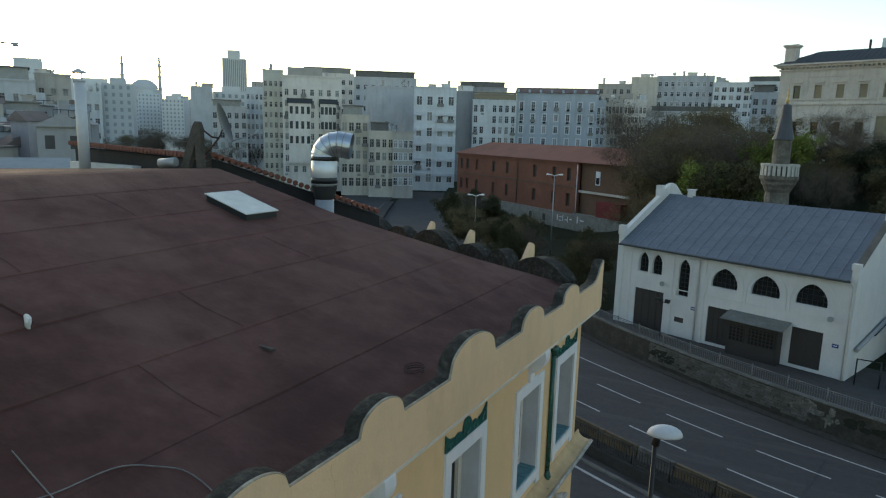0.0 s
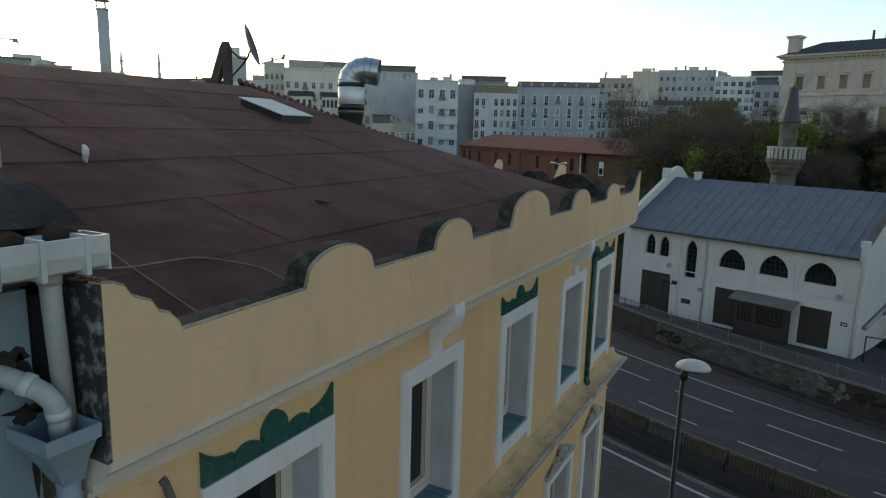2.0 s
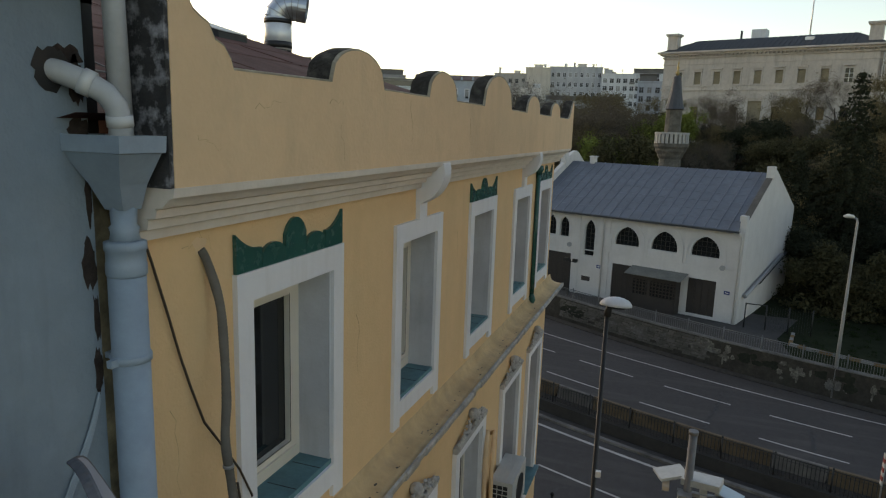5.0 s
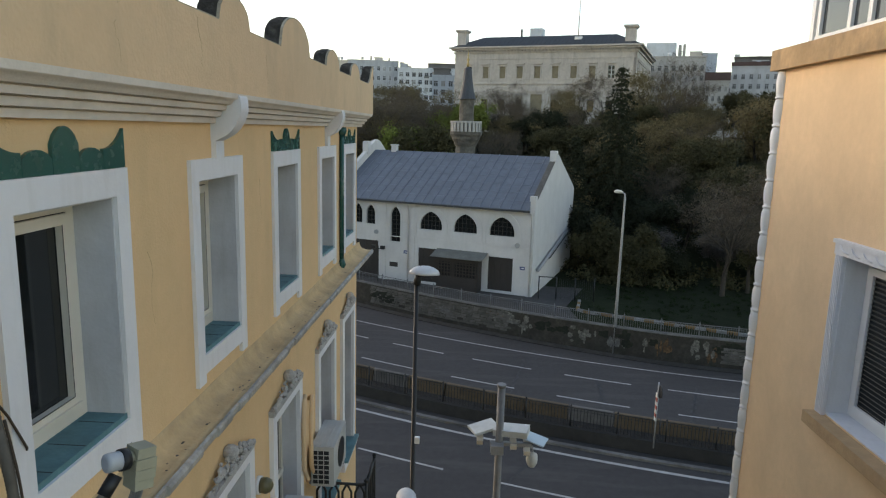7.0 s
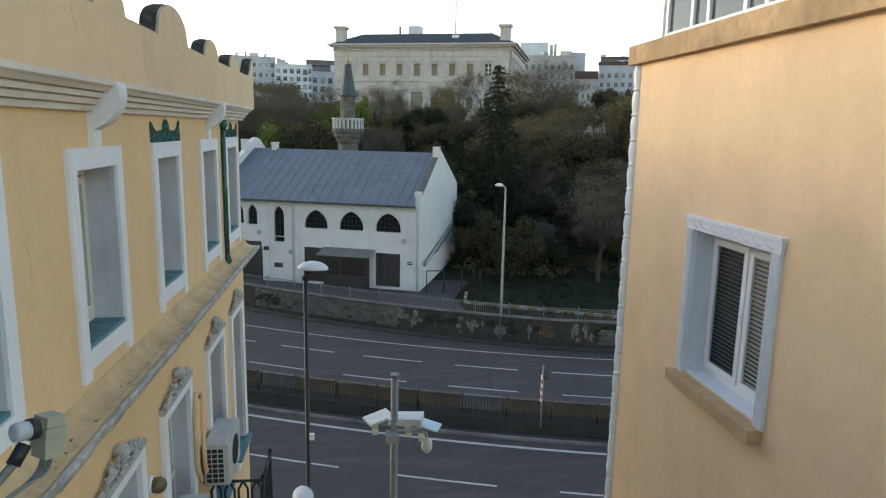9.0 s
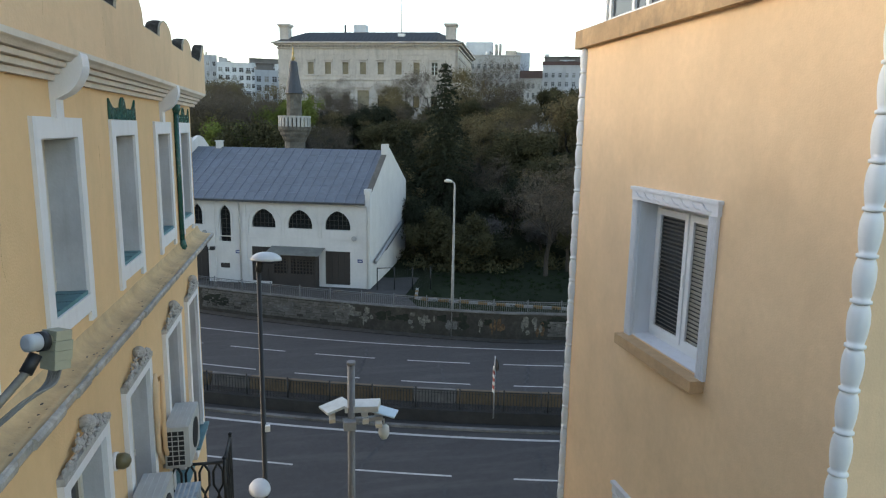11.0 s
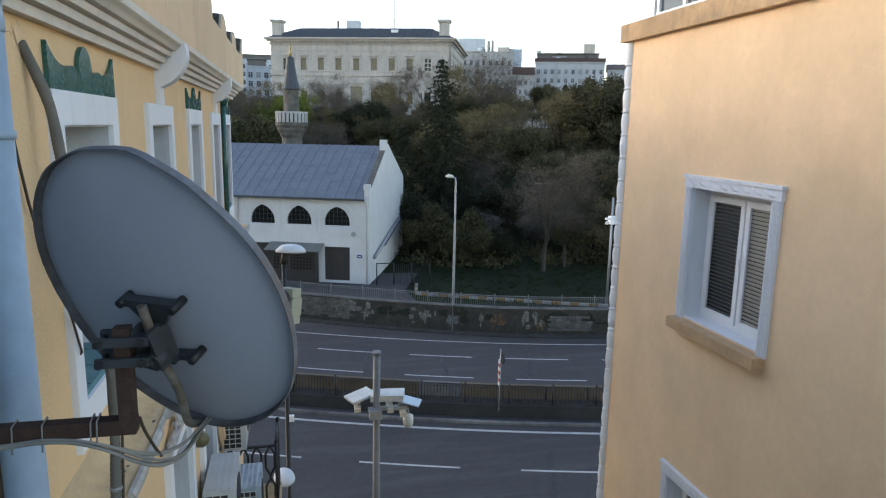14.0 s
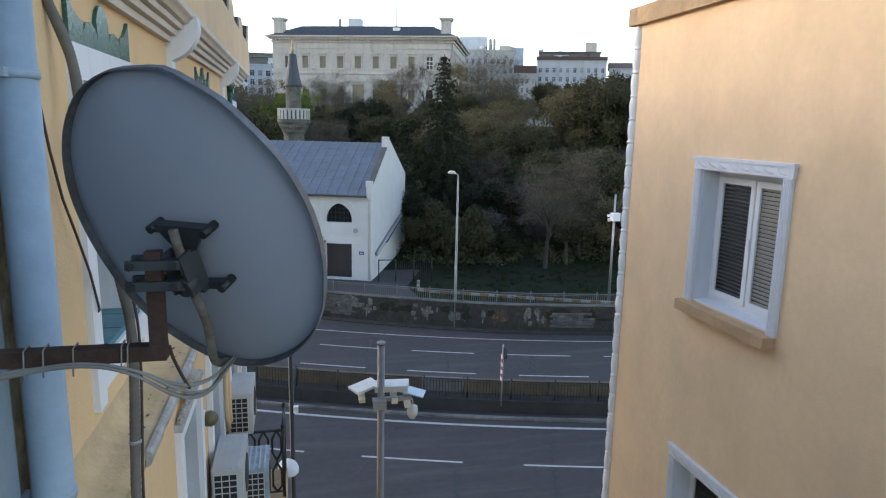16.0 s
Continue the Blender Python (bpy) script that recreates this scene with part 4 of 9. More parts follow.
# ---- the grey house beside the yellow one ----
gh = thing("grey_house", "grey-blue plastered house with white gutter and patched tile roof", "house")
part("wall", boxes((-10.0, -2.64, -14, 1.635, -0.03, 15.95)), M_GREYWALL, gh)
# black fill painting the darkness of the narrow gap between the houses
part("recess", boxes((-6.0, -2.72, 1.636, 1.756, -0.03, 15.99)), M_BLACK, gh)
bm = bmesh.new()
prism(bm, [(-2.40, 16.17), (-2.385, 16.17), (-2.385, 16.10), (-2.40, 16.045), (-2.43, 16.03), (-2.55, 16.03), (-2.56, 16.17), (-2.545, 16.17), (-2.54, 16.045), (-2.43, 16.045), (-2.41, 16.06), (-2.40, 16.10)], "y", -8, 1.822)
gut = part("gutter", bm, M_GUTTER, gh, "white box gutter")
for y, w in ((1.40, 0.018), (1.565, 0.010), (1.735, 0.010), (1.0, 0.018), (0.6, 0.018)):
    part("clip", boxes((-2.56, -2.378, y - w, y + w, 16.022, 16.178)), M_GUTTER if w < 0.015 else M_GALV, gut, bevel=0.003)
part("end_cap", boxes((-2.555, -2.384, 1.8215, 1.83, 16.03, 16.17)), M_GUTTER, gut)
# coloured black for the dark gap under the gutter
part("fascia", boxes((-2.70, -2.57, -8, 1.80, 15.98, 16.12)), M_BLACK, gh)
M_OLDTILE = mat("sooty_clay_tile", (0.10, 0.055, 0.042), 0.95, grain=(8, 0.4), stain=(3, 0.5), dark=0.3, bump=0.3)
# tiles under a sagging dark membrane
random.seed(9)
bm = bmesh.new()
for k in range(30):
    y = 1.72 - k * 0.2
    tube(bm, [(-2.48, y, 16.135), (-3.3, y, 16.125 + 0.82 * 0.20)], [0.062, 0.06], 10)
part("tile_course", bm, M_OLDTILE, gh, "weathered clay roof tiles")
bm = bmesh.new()
nx, ny = 54, 60
rows = []
for i in range(nx + 1):
    row = []
    for j in range(ny + 1):
        k = i / nx
        x = -2.50 - 5.4 * k - 0.06 * max(0, math.sin(j * 1.3)) * (1 - k)
        y = 1.82 - 7 * j / ny - 0.55 * k + 0.05 * math.sin(k * 17) * min(1, 6 * k)
        fold = 0.7 * abs(noise.noise(Vector((x * 2.2 + y * 1.2, y * 2.4, 1)))) + 0.45 * abs(noise.noise(Vector((x * 5 - y * 2, y * 6, 7))))
        rib = 0.028 * math.sin(k * 46 + 1.6 * noise.noise(Vector((x * 0.8, y * 1.1, 2)))) * min(1, 8 * k)
        z = 16.20 + 0.215 * (-2.50 - x) + 0.02 + rib + 0.26 * fold * min(1, 0.25 + 4 * k) + 0.08 * noise.noise(Vector((x * 0.7, y * 0.9, 4))) * min(1, 3 * k) + 0.10 * math.exp(-((k - 0.17) / 0.07) ** 2)
        if i == 0:
            z -= 0.035
        row.append(bm.verts.new((x, y, z)))
    rows.append(row)
for a, b in zip(rows, rows[1:]):
    for j in range(ny):
        bm.faces.new((a[j], a[j + 1], b[j + 1], b[j])).smooth = True
M_MEMBRANE = mat("dusty_membrane", (0.034, 0.029, 0.026), 0.75, grain=(5, 0.3), stain=(1.6, 0.4), dark=0.35, bump=0.4, bump_scale=22, spec=0.3,
                 streak=((0.13, 0.11, 0.095), (1.5, 4.5, 2.5), 0.7))
part("roof_membrane", bm, M_MEMBRANE, gh, "wrinkled dark roofing membrane", recalc=False)
part("roof", boxes((-10.0, -2.72, -14, 1.76, 15.9, 16.0)), M_MEMBRANE, gh)
M_MOTTLE = mat("peeling_plaster", (0.05, 0.05, 0.053), 0.95, streak=((0.42, 0.43, 0.47), (13, 13, 13), 1.0), grain=(22, 0.3), stain=(9, 0.4), dark=0.4, bump=0.6, bump_scale=20)
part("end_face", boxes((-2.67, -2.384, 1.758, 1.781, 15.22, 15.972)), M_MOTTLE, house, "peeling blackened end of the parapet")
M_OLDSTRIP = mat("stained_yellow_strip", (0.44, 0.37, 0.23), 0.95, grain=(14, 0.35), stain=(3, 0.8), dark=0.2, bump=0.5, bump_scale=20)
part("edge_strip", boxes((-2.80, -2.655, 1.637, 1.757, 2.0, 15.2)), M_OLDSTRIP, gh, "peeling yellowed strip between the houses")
# chimney stack of pale mottled plaster
M_OLDYELLOW = mat("mottled_yellow_plaster", (0.62, 0.50, 0.28), 0.95, grain=(7, 0.35), stain=(2.6, 0.5), dark=0.2, bump=0.6, bump_scale=14)
stack = thing("chimney_stack", "tall pale yellow plastered chimney stack with black stains", "chimney")
part("shaft", boxes((-5.3, -3.9, 1.83, 2.25, 15.5, 19.2)), M_OLDYELLOW, stack, bevel=0.02)

# drain pipes of the grey house
M_PIPEW = mat("dusty_white_pipe", (0.43, 0.455, 0.47), 0.55, grain=(12, 0.15), stain=(3, 0.3), dark=0.6, bump=0.05)
pipes = thing("downpipe", "blue-grey rainwater downpipe with hopper head and clamps", "drainpipe")
PX, PY = -2.55, 1.69
bm = bmesh.new()
tube(bm, [(PX, PY, 0.5), (PX, PY, 14.98)], 0.071, 20)
part("lower_pipe", bm, M_PIPE, pipes)
bm = bmesh.new()
lathe(bm, [(0.071, 0.0), (0.0755, 0.01), (0.0755, 0.05), (0.073, 0.055), (0.073, 0.10), (0.078, 0.105), (0.078, 0.135), (0.06, 0.14)], (PX, PY, 14.88), 18)
part("collar", bm, M_PIPE, pipes)
bm = bmesh.new()
lathe(bm, [(0.056, 0.0), (0.05, 0.03), (0.056, 0.05), (0.046, 0.06), (0.05, 0.14)], (PX, PY, 15.02), 16)
part("neck", bm, M_PIPE, pipes)
# hopper: a square funnel with a folded rim
bm = bmesh.new()
def ring(hx, hy, z, cx=-2.52, cy=1.625):
    return [bm.verts.new((cx + sx * hx, cy + sy * hy, z)) for sx, sy in ((-1, -1), (1, -1), (1, 1), (-1, 1))]
rs = [ring(0.045, 0.045, 15.14, PX, PY), ring(0.075, 0.066, 15.24, -2.538, 1.662), ring(0.132, 0.10, 15.355), ring(0.145, 0.11, 15.36), ring(0.148, 0.112, 15.42), ring(0.138, 0.102, 15.42), ring(0.128, 0.095, 15.36), ring(0.04, 0.04, 15.16, PX, PY)]
for a, b in zip(rs, rs[1:]):
    for i in range(4):
        bm.faces.new((a[i], a[(i + 1) % 4], b[(i + 1) % 4], b[i]))
part("hopper", bm, M_PIPE, pipes, "folded sheet hopper head")
bm = bmesh.new()
tube(bm, [(-2.51, 1.655, 16.05), (-2.517, 1.663, 15.9), (-2.545, 1.705, 15.3)], 0.039, 16)
tube(bm, [(-2.51, 1.655, 16.03), (-2.512, 1.657, 15.985)], 0.045, 16)
part("upper_pipe", bm, M_PIPEW, pipes, "white upper pipe")
bm = bmesh.new()
pts = [(-2.72, 1.475, 15.655), (-2.62, 1.52, 15.63), (-2.55, 1.56, 15.60), (-2.505, 1.595, 15.565), (-2.485, 1.62, 15.52), (-2.485, 1.635, 15.46), (-2.495, 1.64, 15.32)]
tube(bm, pts, 0.041, 16)
part("elbow", bm, M_PIPEW, pipes, "white elbow from the wall")
bm = bmesh.new()
tube(bm, [(-2.565, 1.55, 15.607), (-2.535, 1.572, 15.59)], 0.047, 16)
tube(bm, [(-2.485, 1.631, 15.49), (-2.487, 1.637, 15.45)], 0.046, 16)
part("collar", bm, M_GUTTER, pipes)
for z in (14.55, 13.02):
    bm = bmesh.new()
    lathe(bm, [(0.071, -0.016), (0.078, -0.014), (0.078, 0.014), (0.071, 0.016)], (PX, PY, z), 18)
    box(bm, PX - 0.012, PX + 0.012, PY - 0.11, PY - 0.066, z - 0.015, z + 0.015)
    box(bm, PX - 0.12, PX - 0.07, PY - 0.03, PY + 0.03, z - 0.012, z + 0.012)
    part("clamp", bm, M_PIPE, pipes)
# broken hole where the elbow leaves the wall: flat black for its dark inside
bm = bmesh.new()
random.seed(3)
c = Vector((-2.637, 1.50, 15.645))
outer = [bm.verts.new(c + Vector((0.0, math.cos(a) * 0.072 * random.uniform(0.8, 1.25), math.sin(a) * 0.070 * random.uniform(0.75, 1.3)))) for a in [k * 2 * math.pi / 22 for k in range(22)]]
bm.faces.new(outer)
part("hole", bm, M_BLACK, gh, "broken dark hole in the plaster")
M_OLDBRICK = mat("exposed_brick", (0.055, 0.038, 0.032), 0.95, grain=(20, 0.5), stain=(8, 0.5), dark=0.25, bump=0.6)
for cy, cz, ry, rz, sx in ((1.56, 15.69, 0.085, 0.045, 0.0), (1.60, 15.60, 0.05, 0.11, 0.0), (1.59, 15.44, 0.06, 0.06, 0.0), (1.615, 15.2, 0.02, 0.14, 0.0), (1.60, 14.93, 0.045, 0.12, 0.0), (1.62, 14.72, 0.022, 0.14, 0.0), (1.615, 14.5, 0.03, 0.12, 0.0)):
    bm = bmesh.new()
    ring_ = [bm.verts.new((-2.6385, min(1.634, cy + math.cos(a) * ry * random.uniform(0.5, 0.95)), cz + math.sin(a) * rz * random.uniform(0.5, 1.0))) for a in [k * 2 * math.pi / 19 for k in range(19)]]
    bm.faces.new(ring_)
    part("spall", bm, M_OLDBRICK, gh, "spalled plaster showing dark brick")
M_CABLE = mat("dark_cable", (0.06, 0.04, 0.025), 0.7, grain=(12, 0.2), stain=(3, 0.2), bump=0.0)
M_CABLEG = mat("grey_cable", (0.25, 0.24, 0.22), 0.6, grain=(12, 0.2), stain=(3, 0.3), dark=0.5, bump=0.0)
wallcable = thing("wall_cable", "blue-grey painted cables sagging across the grey wall", "cable")
for k in range(4):
    bm = bmesh.new()
    tube(bm, spline([Vector((-2.63, 1.60, 14.42 - 0.012 * k)), Vector((-2.628, 1.545, 14.29 - 0.016 * k)), Vector((-2.626, 1.455, 14.13 - 0.016 * k)), Vector((-2.628, 1.39, 14.03 - 0.015 * k)), Vector((-2.63, 1.2, 13.84 - 0.012 * k)), Vector((-2.63, 0.9, 13.70))]), 0.005, 6)
    part("cord", bm, M_PIPE, wallcable)

# corrugated conduit and loose cable on the ochre wall
conduit = thing("corrugated_conduit", "grey-brown corrugated conduit hanging down the ochre wall", "conduit")
bm = bmesh.new()
ctrl = [(-2.60, 2.165, 14.90), (-2.58, 2.185, 14.845), (-2.52, 2.19, 14.66), (-2.49, 2.175, 14.46), (-2.44, 2.12, 14.22), (-2.405, 2.06, 14.05), (-2.375, 2.055, 13.85), (-2.335, 2.05, 13.60), (-2.33, 2.05, 13.40), (-2.335, 2.02, 13.10), (-2.34, 1.99, 12.85), (-2.34, 1.97, 12.3), (-2.35, 1.96, 11.0)]
pts = [ctrl_p for ctrl_p in spline([Vector(p) for p in ctrl], 24)]
rad = [(0.0225 if k % 2 else 0.0205) * (1 + 0.05 * math.sin(k * 0.21)) for k in range(len(pts))]
tube(bm, pts, rad, 9)
M_CONDUIT = mat("dusty_conduit", (0.15, 0.135, 0.115), 0.8, grain=(12, 0.25), stain=(3, 0.3), dark=0.5, bump=0.1)
part("hose", bm, M_CONDUIT, conduit)
bm = bmesh.new()
tube(bm, spline([Vector(p) + Vector((0.026, 0.012, 0)) for p in ctrl[6:]]), 0.006, 6)
part("cord", bm, M_CABLE, conduit, "thin dark cable tied beside the conduit")
for z, x, y in ((13.93, -2.387, 2.055), (13.05, -2.336, 2.015)):
    bm = bmesh.new()
    lathe(bm, [(0.0235, -0.008), (0.026, -0.006), (0.026, 0.006), (0.0235, 0.008)], (x, y, z), 12)
    part("tie", bm, M_GALV, conduit)
bm = bmesh.new()
rg = random.Random(44)
ring_ = [bm.verts.new((FX + 0.0035, 2.165 + math.cos(k * 0.57) * 0.05 * rg.uniform(0.5, 1.2), 14.925 + math.sin(k * 0.57) * 0.06 * rg.uniform(0.5, 1.2))) for k in range(11)]
bm.faces.new(ring_)
part("plaster_patch", bm, M_PARAPET, conduit, "rough patch of plaster where the conduit enters")
cable = thing("loose_cable", "thin dark cable sagging across the ochre wall", "cable")
bm = bmesh.new()
tube(bm, [(-2.585, 1.79, 15.08), (-2.58, 1.85, 14.9), (-2.58, 1.93, 14.65), (-2.58, 1.99, 14.45), (-2.58, 2.05, 14.28), (-2.57, 2.12, 14.08), (-2.565, 2.23, 13.92), (-2.56, 2.36, 13.72), (-2.56, 2.46, 13.52), (-2.6, 2.50, 13.47)], 0.006, 6)
part("cord", bm, M_CABLE, cable)
# wall lamp
M_OLIVE = mat("dusty_olive_glass", (0.16, 0.14, 0.07), 0.35, grain=(14, 0.3), stain=(6, 0.4), dark=0.5, bump=0.05)
wl = thing("wall_lamp", "small round cream bulkhead lamp on the ochre wall", "lamp")
bm = bmesh.new()
tube(bm, [(-2.6, 5.63, 11.50), (-2.56, 5.63, 11.50)], 0.09, 14)
part("base", bm, M_WHITE, wl)
bm = bmesh.new()
tube(bm, [(-2.56, 5.63, 11.50), (-2.50, 5.63, 11.50), (-2.46, 5.63, 11.50), (-2.44, 5.63, 11.50)], [0.075, 0.08, 0.06, 0.02], 14)
part("globe", bm, M_OLIVE, wl, "dusty olive glass globe")


# air conditioners
def aircon(m, label):
    a = thing("air_conditioner", label, "air conditioner", m, group="outdoor air conditioners")
    M = M_PVCAC
    part("casing", boxes((0, 0.30, 0, 0.80, 0, 0.55)), M, a, bevel=0.012)
    for k in range(4):
        part("rib", boxes((0.045 + k * 0.065, 0.065 + k * 0.065, 0.02, 0.78, 0.551, 0.558)), M, a)
    g = part("grille", boxes((0.02, 0.24, -0.006, -0.001, 0.04, 0.50)), M_BLACK, a, "black honeycomb side grille")
    for k in range(4):
        part("bar", boxes((0.016 + k * 0.074, 0.026 + k * 0.074, -0.012, -0.005, 0.03, 0.51)), M, g)
    for k in range(8):
        part("bar", boxes((0.016, 0.248, -0.012, -0.005, 0.03 + k * 0.067, 0.04 + k * 0.067)), M, g)
    bm = bmesh.new()
    tube(bm, [(0.301, 0.45, 0.27), (0.309, 0.45, 0.27)], 0.2, 24)
    part("fan_guard", bm, M_BLACK, a)
    for y in (0.12, 0.68):
        part("bracket", boxes((-0.09, 0.30, y - 0.02, y + 0.02, -0.04, -0.005)), M_GALV, a)
    return a


M_PVCAC = mat("aged_white_casing", (0.50, 0.50, 0.48), 0.5, grain=(14, 0.08), stain=(3, 0.2), dark=0.65, bump=0.0)
ac = aircon(pose(-2.55, 7.55, 10.38), "off-white split air conditioner bracketed to the ochre wall")
copy_thing(ac, pose(-2.52, 5.55, 10.42))
ac3 = copy_thing(ac, pose(-2.26, 6.2, 10.05) @ Matrix.Diagonal((0.85, 0.7, 1, 1)))
M_ACBLUE = mat("blue_grey_stained_casing", (0.36, 0.44, 0.50), 0.55, grain=(10, 0.12), stain=(7, 0.4), dark=0.5, bump=0.0, streak=((0.22, 0.13, 0.07), (5, 5, 5), 0.7))
for ch in ac3.children:
    if ch.name.split(".")[0] == "casing":
        ch.data = ch.data.copy()
        ch.data.materials[0] = M_ACBLUE
ac3["label"] = "small stained grey air conditioner beside another unit"
for k, (y, z) in enumerate(((7.1, 11.75), (7.45, 11.6))):
    h = thing("drain_hose", "curved ochre hose beside the air conditioner", "hose", group="hoses")
    bm = bmesh.new()
    tube(bm, [(-2.6, y + 0.18, z - 0.05), (-2.54, y + 0.15, z), (-2.52, y + 0.06, z - 0.05), (-2.52, y, z - 0.3), (-2.52, y + 0.02, z - 0.9), (-2.52, y + 0.2, z - 1.15)], 0.028, 8)
    part("hose", bm, M_PARAPET, h)

# balcony with wrought railing
bal = thing("balcony", "small balcony with black wrought-iron railing", "balcony")
part("floor_slab", boxes((FX - 0.02, -1.84, 7.84, 8.66, 9.1, 9.24)), M_LEDGE, bal, bevel=0.01)


def rail_panel(p, q, parent):
    p, q = Vector(p), Vector(q)
    d = (q - p)
    n = max(2, round(d.length / 0.19))
    bm = bmesh.new()
    tube(bm, [p + Vector((0, 0, 1.0)), q + Vector((0, 0, 1.0))], 0.022, 6)
    part("handrail", bm, M_BLACK, parent)
    bm = bmesh.new()
    tube(bm, [p + Vector((0, 0, 0.08)), q + Vector((0, 0, 0.08))], 0.014, 6)
    part("rail", bm, M_BLACK, parent)
    for i in range(n):
        a, b = p + d * (i / n), p + d * ((i + 1) / n)
        c = (a + b) / 2
        for s, e in ((a, b), (b, a)):
            bm = bmesh.new()
            tube(bm, [s.lerp(c, t) + Vector((0, 0, z)) for t, z in ((1.0, 0.08), (0.3, 0.17), (0.3, 0.40), (1.0, 0.52), (1.0, 0.56), (0.3, 0.68), (0.3, 0.88), (1.0, 1.0))], 0.017, 5)
            part("scrollwork", bm, M_BLACK, parent)


rail_panel((FX + 0.02, 7.88, 9.24), (-1.88, 7.88, 9.24), bal)
rail_panel((-1.88, 7.88, 9.24), (-1.88, 8.6, 9.24), bal)
for y in (7.88, 8.6):
    bm = bmesh.new()
    tube(bm, [(-1.88, y, 9.2), (-1.88, y, 10.28)], 0.022, 8)
    bmesh.ops.create_icosphere(bm, subdivisions=1, radius=0.035, matrix=Matrix.Translation((-1.88, y, 10.3)))
    part("post", bm, M_BLACK, bal)

# ---- satellite dish on its rusty arm ----
dish = thing("satellite_dish", "grey satellite dish seen from behind on a rusty wall arm", "satellite dish")
C = Vector((-1.921, 1.16, 14.096))
nrm = Vector((0.482, 0.785, 0.389)).normalized()
upv = (Vector((-0.21, -0.36, 0.98)) - nrm * nrm.dot(Vector((-0.21, -0.36, 0.98)))).normalized()
rgt = nrm.cross(upv)
DMX = Matrix(((rgt.x, upv.x, nrm.x, C.x), (rgt.y, upv.y, nrm.y, C.y), (rgt.z, upv.z, nrm.z, C.z), (0, 0, 0, 1)))
bm = bmesh.new()
RA, RB, DP = 0.402, 0.486, 0.095
nr, ns = 14, 64
back, frontv = [], []
for i in range(nr + 1):
    r = i / nr
    lb, lf = [], []
    for k in range(ns):
        a = k * 2 * math.pi / ns
        wob = 1 + 0.006 * math.sin(3 * a + 1) + 0.004 * math.sin(7 * a) + 0.007 * math.sin(15 * a) * math.exp(-((a - 1.3) / 0.55) ** 2) - 0.022 * math.exp(-((a - 2.0) / 0.35) ** 2)
        dent = 0.016 * math.exp(-((a - 1.9) / 0.25) ** 2) + 0.010 * math.exp(-((a - 0.95) / 0.3) ** 2)
        x, y = RA * r * math.cos(a) * wob, RB * r * math.sin(a) * wob
        z = -DP * (1 - r * r)
        lb.append((x, y, z - 0.002 - dent * r ** 4))
        lf.append((x, y, z + 0.002 - dent * r ** 4))
    back.append(lb)
    frontv.append(lf)
# rim lip folded back
lip = [[(x * 1.010, y * 1.010, z + 0.003) for x, y, z in back[-1]], [(x * 1.019, y * 1.019, z - 0.003) for x, y, z in back[-1]], [(x * 1.021, y * 1.021, z - 0.024) for x, y, z in back[-1]], [(x * 1.012, y * 1.012, z - 0.026) for x, y, z in back[-1]]]
c0 = bm.verts.new(DMX @ Vector((0, 0, -DP)))
rings = [[bm.verts.new(DMX @ Vector(p)) for p in l] for l in back[1:]]
for k in range(ns):
    bm.faces.new((c0, rings[0][(k + 1) % ns], rings[0][k])).smooth = True
for a, b in zip(rings, rings[1:]):
    for k in range(ns):
        bm.faces.new((a[k], a[(k + 1) % ns], b[(k + 1) % ns], b[k])).smooth = True
reflector = part("reflector", bm, M_DISH, dish, recalc=False)
bm = bmesh.new()
l2 = [[bm.verts.new(DMX @ Vector(p)) for p in l] for l in (back[-1], lip[0], lip[1], lip[2], lip[3])]
for a, b in zip(l2, l2[1:]):
    for k in range(ns):
        bm.faces.new((a[k], a[(k + 1) % ns], b[(k + 1) % ns], b[k]))
M_RIM = mat("flaking_rim_paint", (0.19, 0.195, 0.215), 0.75, grain=(30, 0.4), stain=(12, 0.5), dark=0.45, bump=0.15, streak=((0.16, 0.09, 0.05), (9, 9, 9), 0.6))
part("rim", bm, M_RIM, reflector, "folded rim with flaking paint and rust", recalc=False)
M_DARKGREY = mat("dark_bracket_paint", (0.045, 0.05, 0.055), 0.6, 0.2, grain=(20, 0.2), stain=(6, 0.2), bump=0.05)


def dl(x, y, z):
    return DMX @ Vector((x, y, z))


def dbox(x0, x1, y0, y1, z0, z1, rot=0):
    bm = bmesh.new()
    m = DMX @ Matrix.Translation(((x0 + x1) / 2, (y0 + y1) / 2, 0)) @ Matrix.Rotation(radians(rot), 4, "Z") @ Matrix.Translation((-(x0 + x1) / 2, -(y0 + y1) / 2, 0))
    box(bm, x0, x1, y0, y1, z0, z1, m)
    return bm


zb = -DP - 0.004
BX = 0.065
br = part("bracket", dbox(BX - 0.032, BX + 0.032, -0.10, 0.03, zb - 0.052, zb - 0.022), M_DARKGREY, dish, "dark pressed-steel mounting bracket", bevel=0.005)
bm = bmesh.new()
quad = [(BX - 0.075, 0.085), (BX + 0.075, 0.085), (BX + 0.03, 0.02), (BX - 0.03, 0.02)]
lo, hi = [bm.verts.new(dl(x, y, zb - 0.034)) for x, y in quad], [bm.verts.new(dl(x, y, zb - 0.022)) for x, y in quad]
bm.faces.new(lo)
bm.faces.new(hi[::-1])
for i in range(4):
    bm.faces.new((lo[i], hi[i], hi[(i + 1) % 4], lo[(i + 1) % 4]))
part("gusset", bm, M_DARKGREY, br, bevel=0.003)
part("crossbar", dbox(BX - 0.085, BX + 0.085, 0.075, 0.099, zb - 0.036, zb - 0.008), M_DARKGREY, br, bevel=0.004)
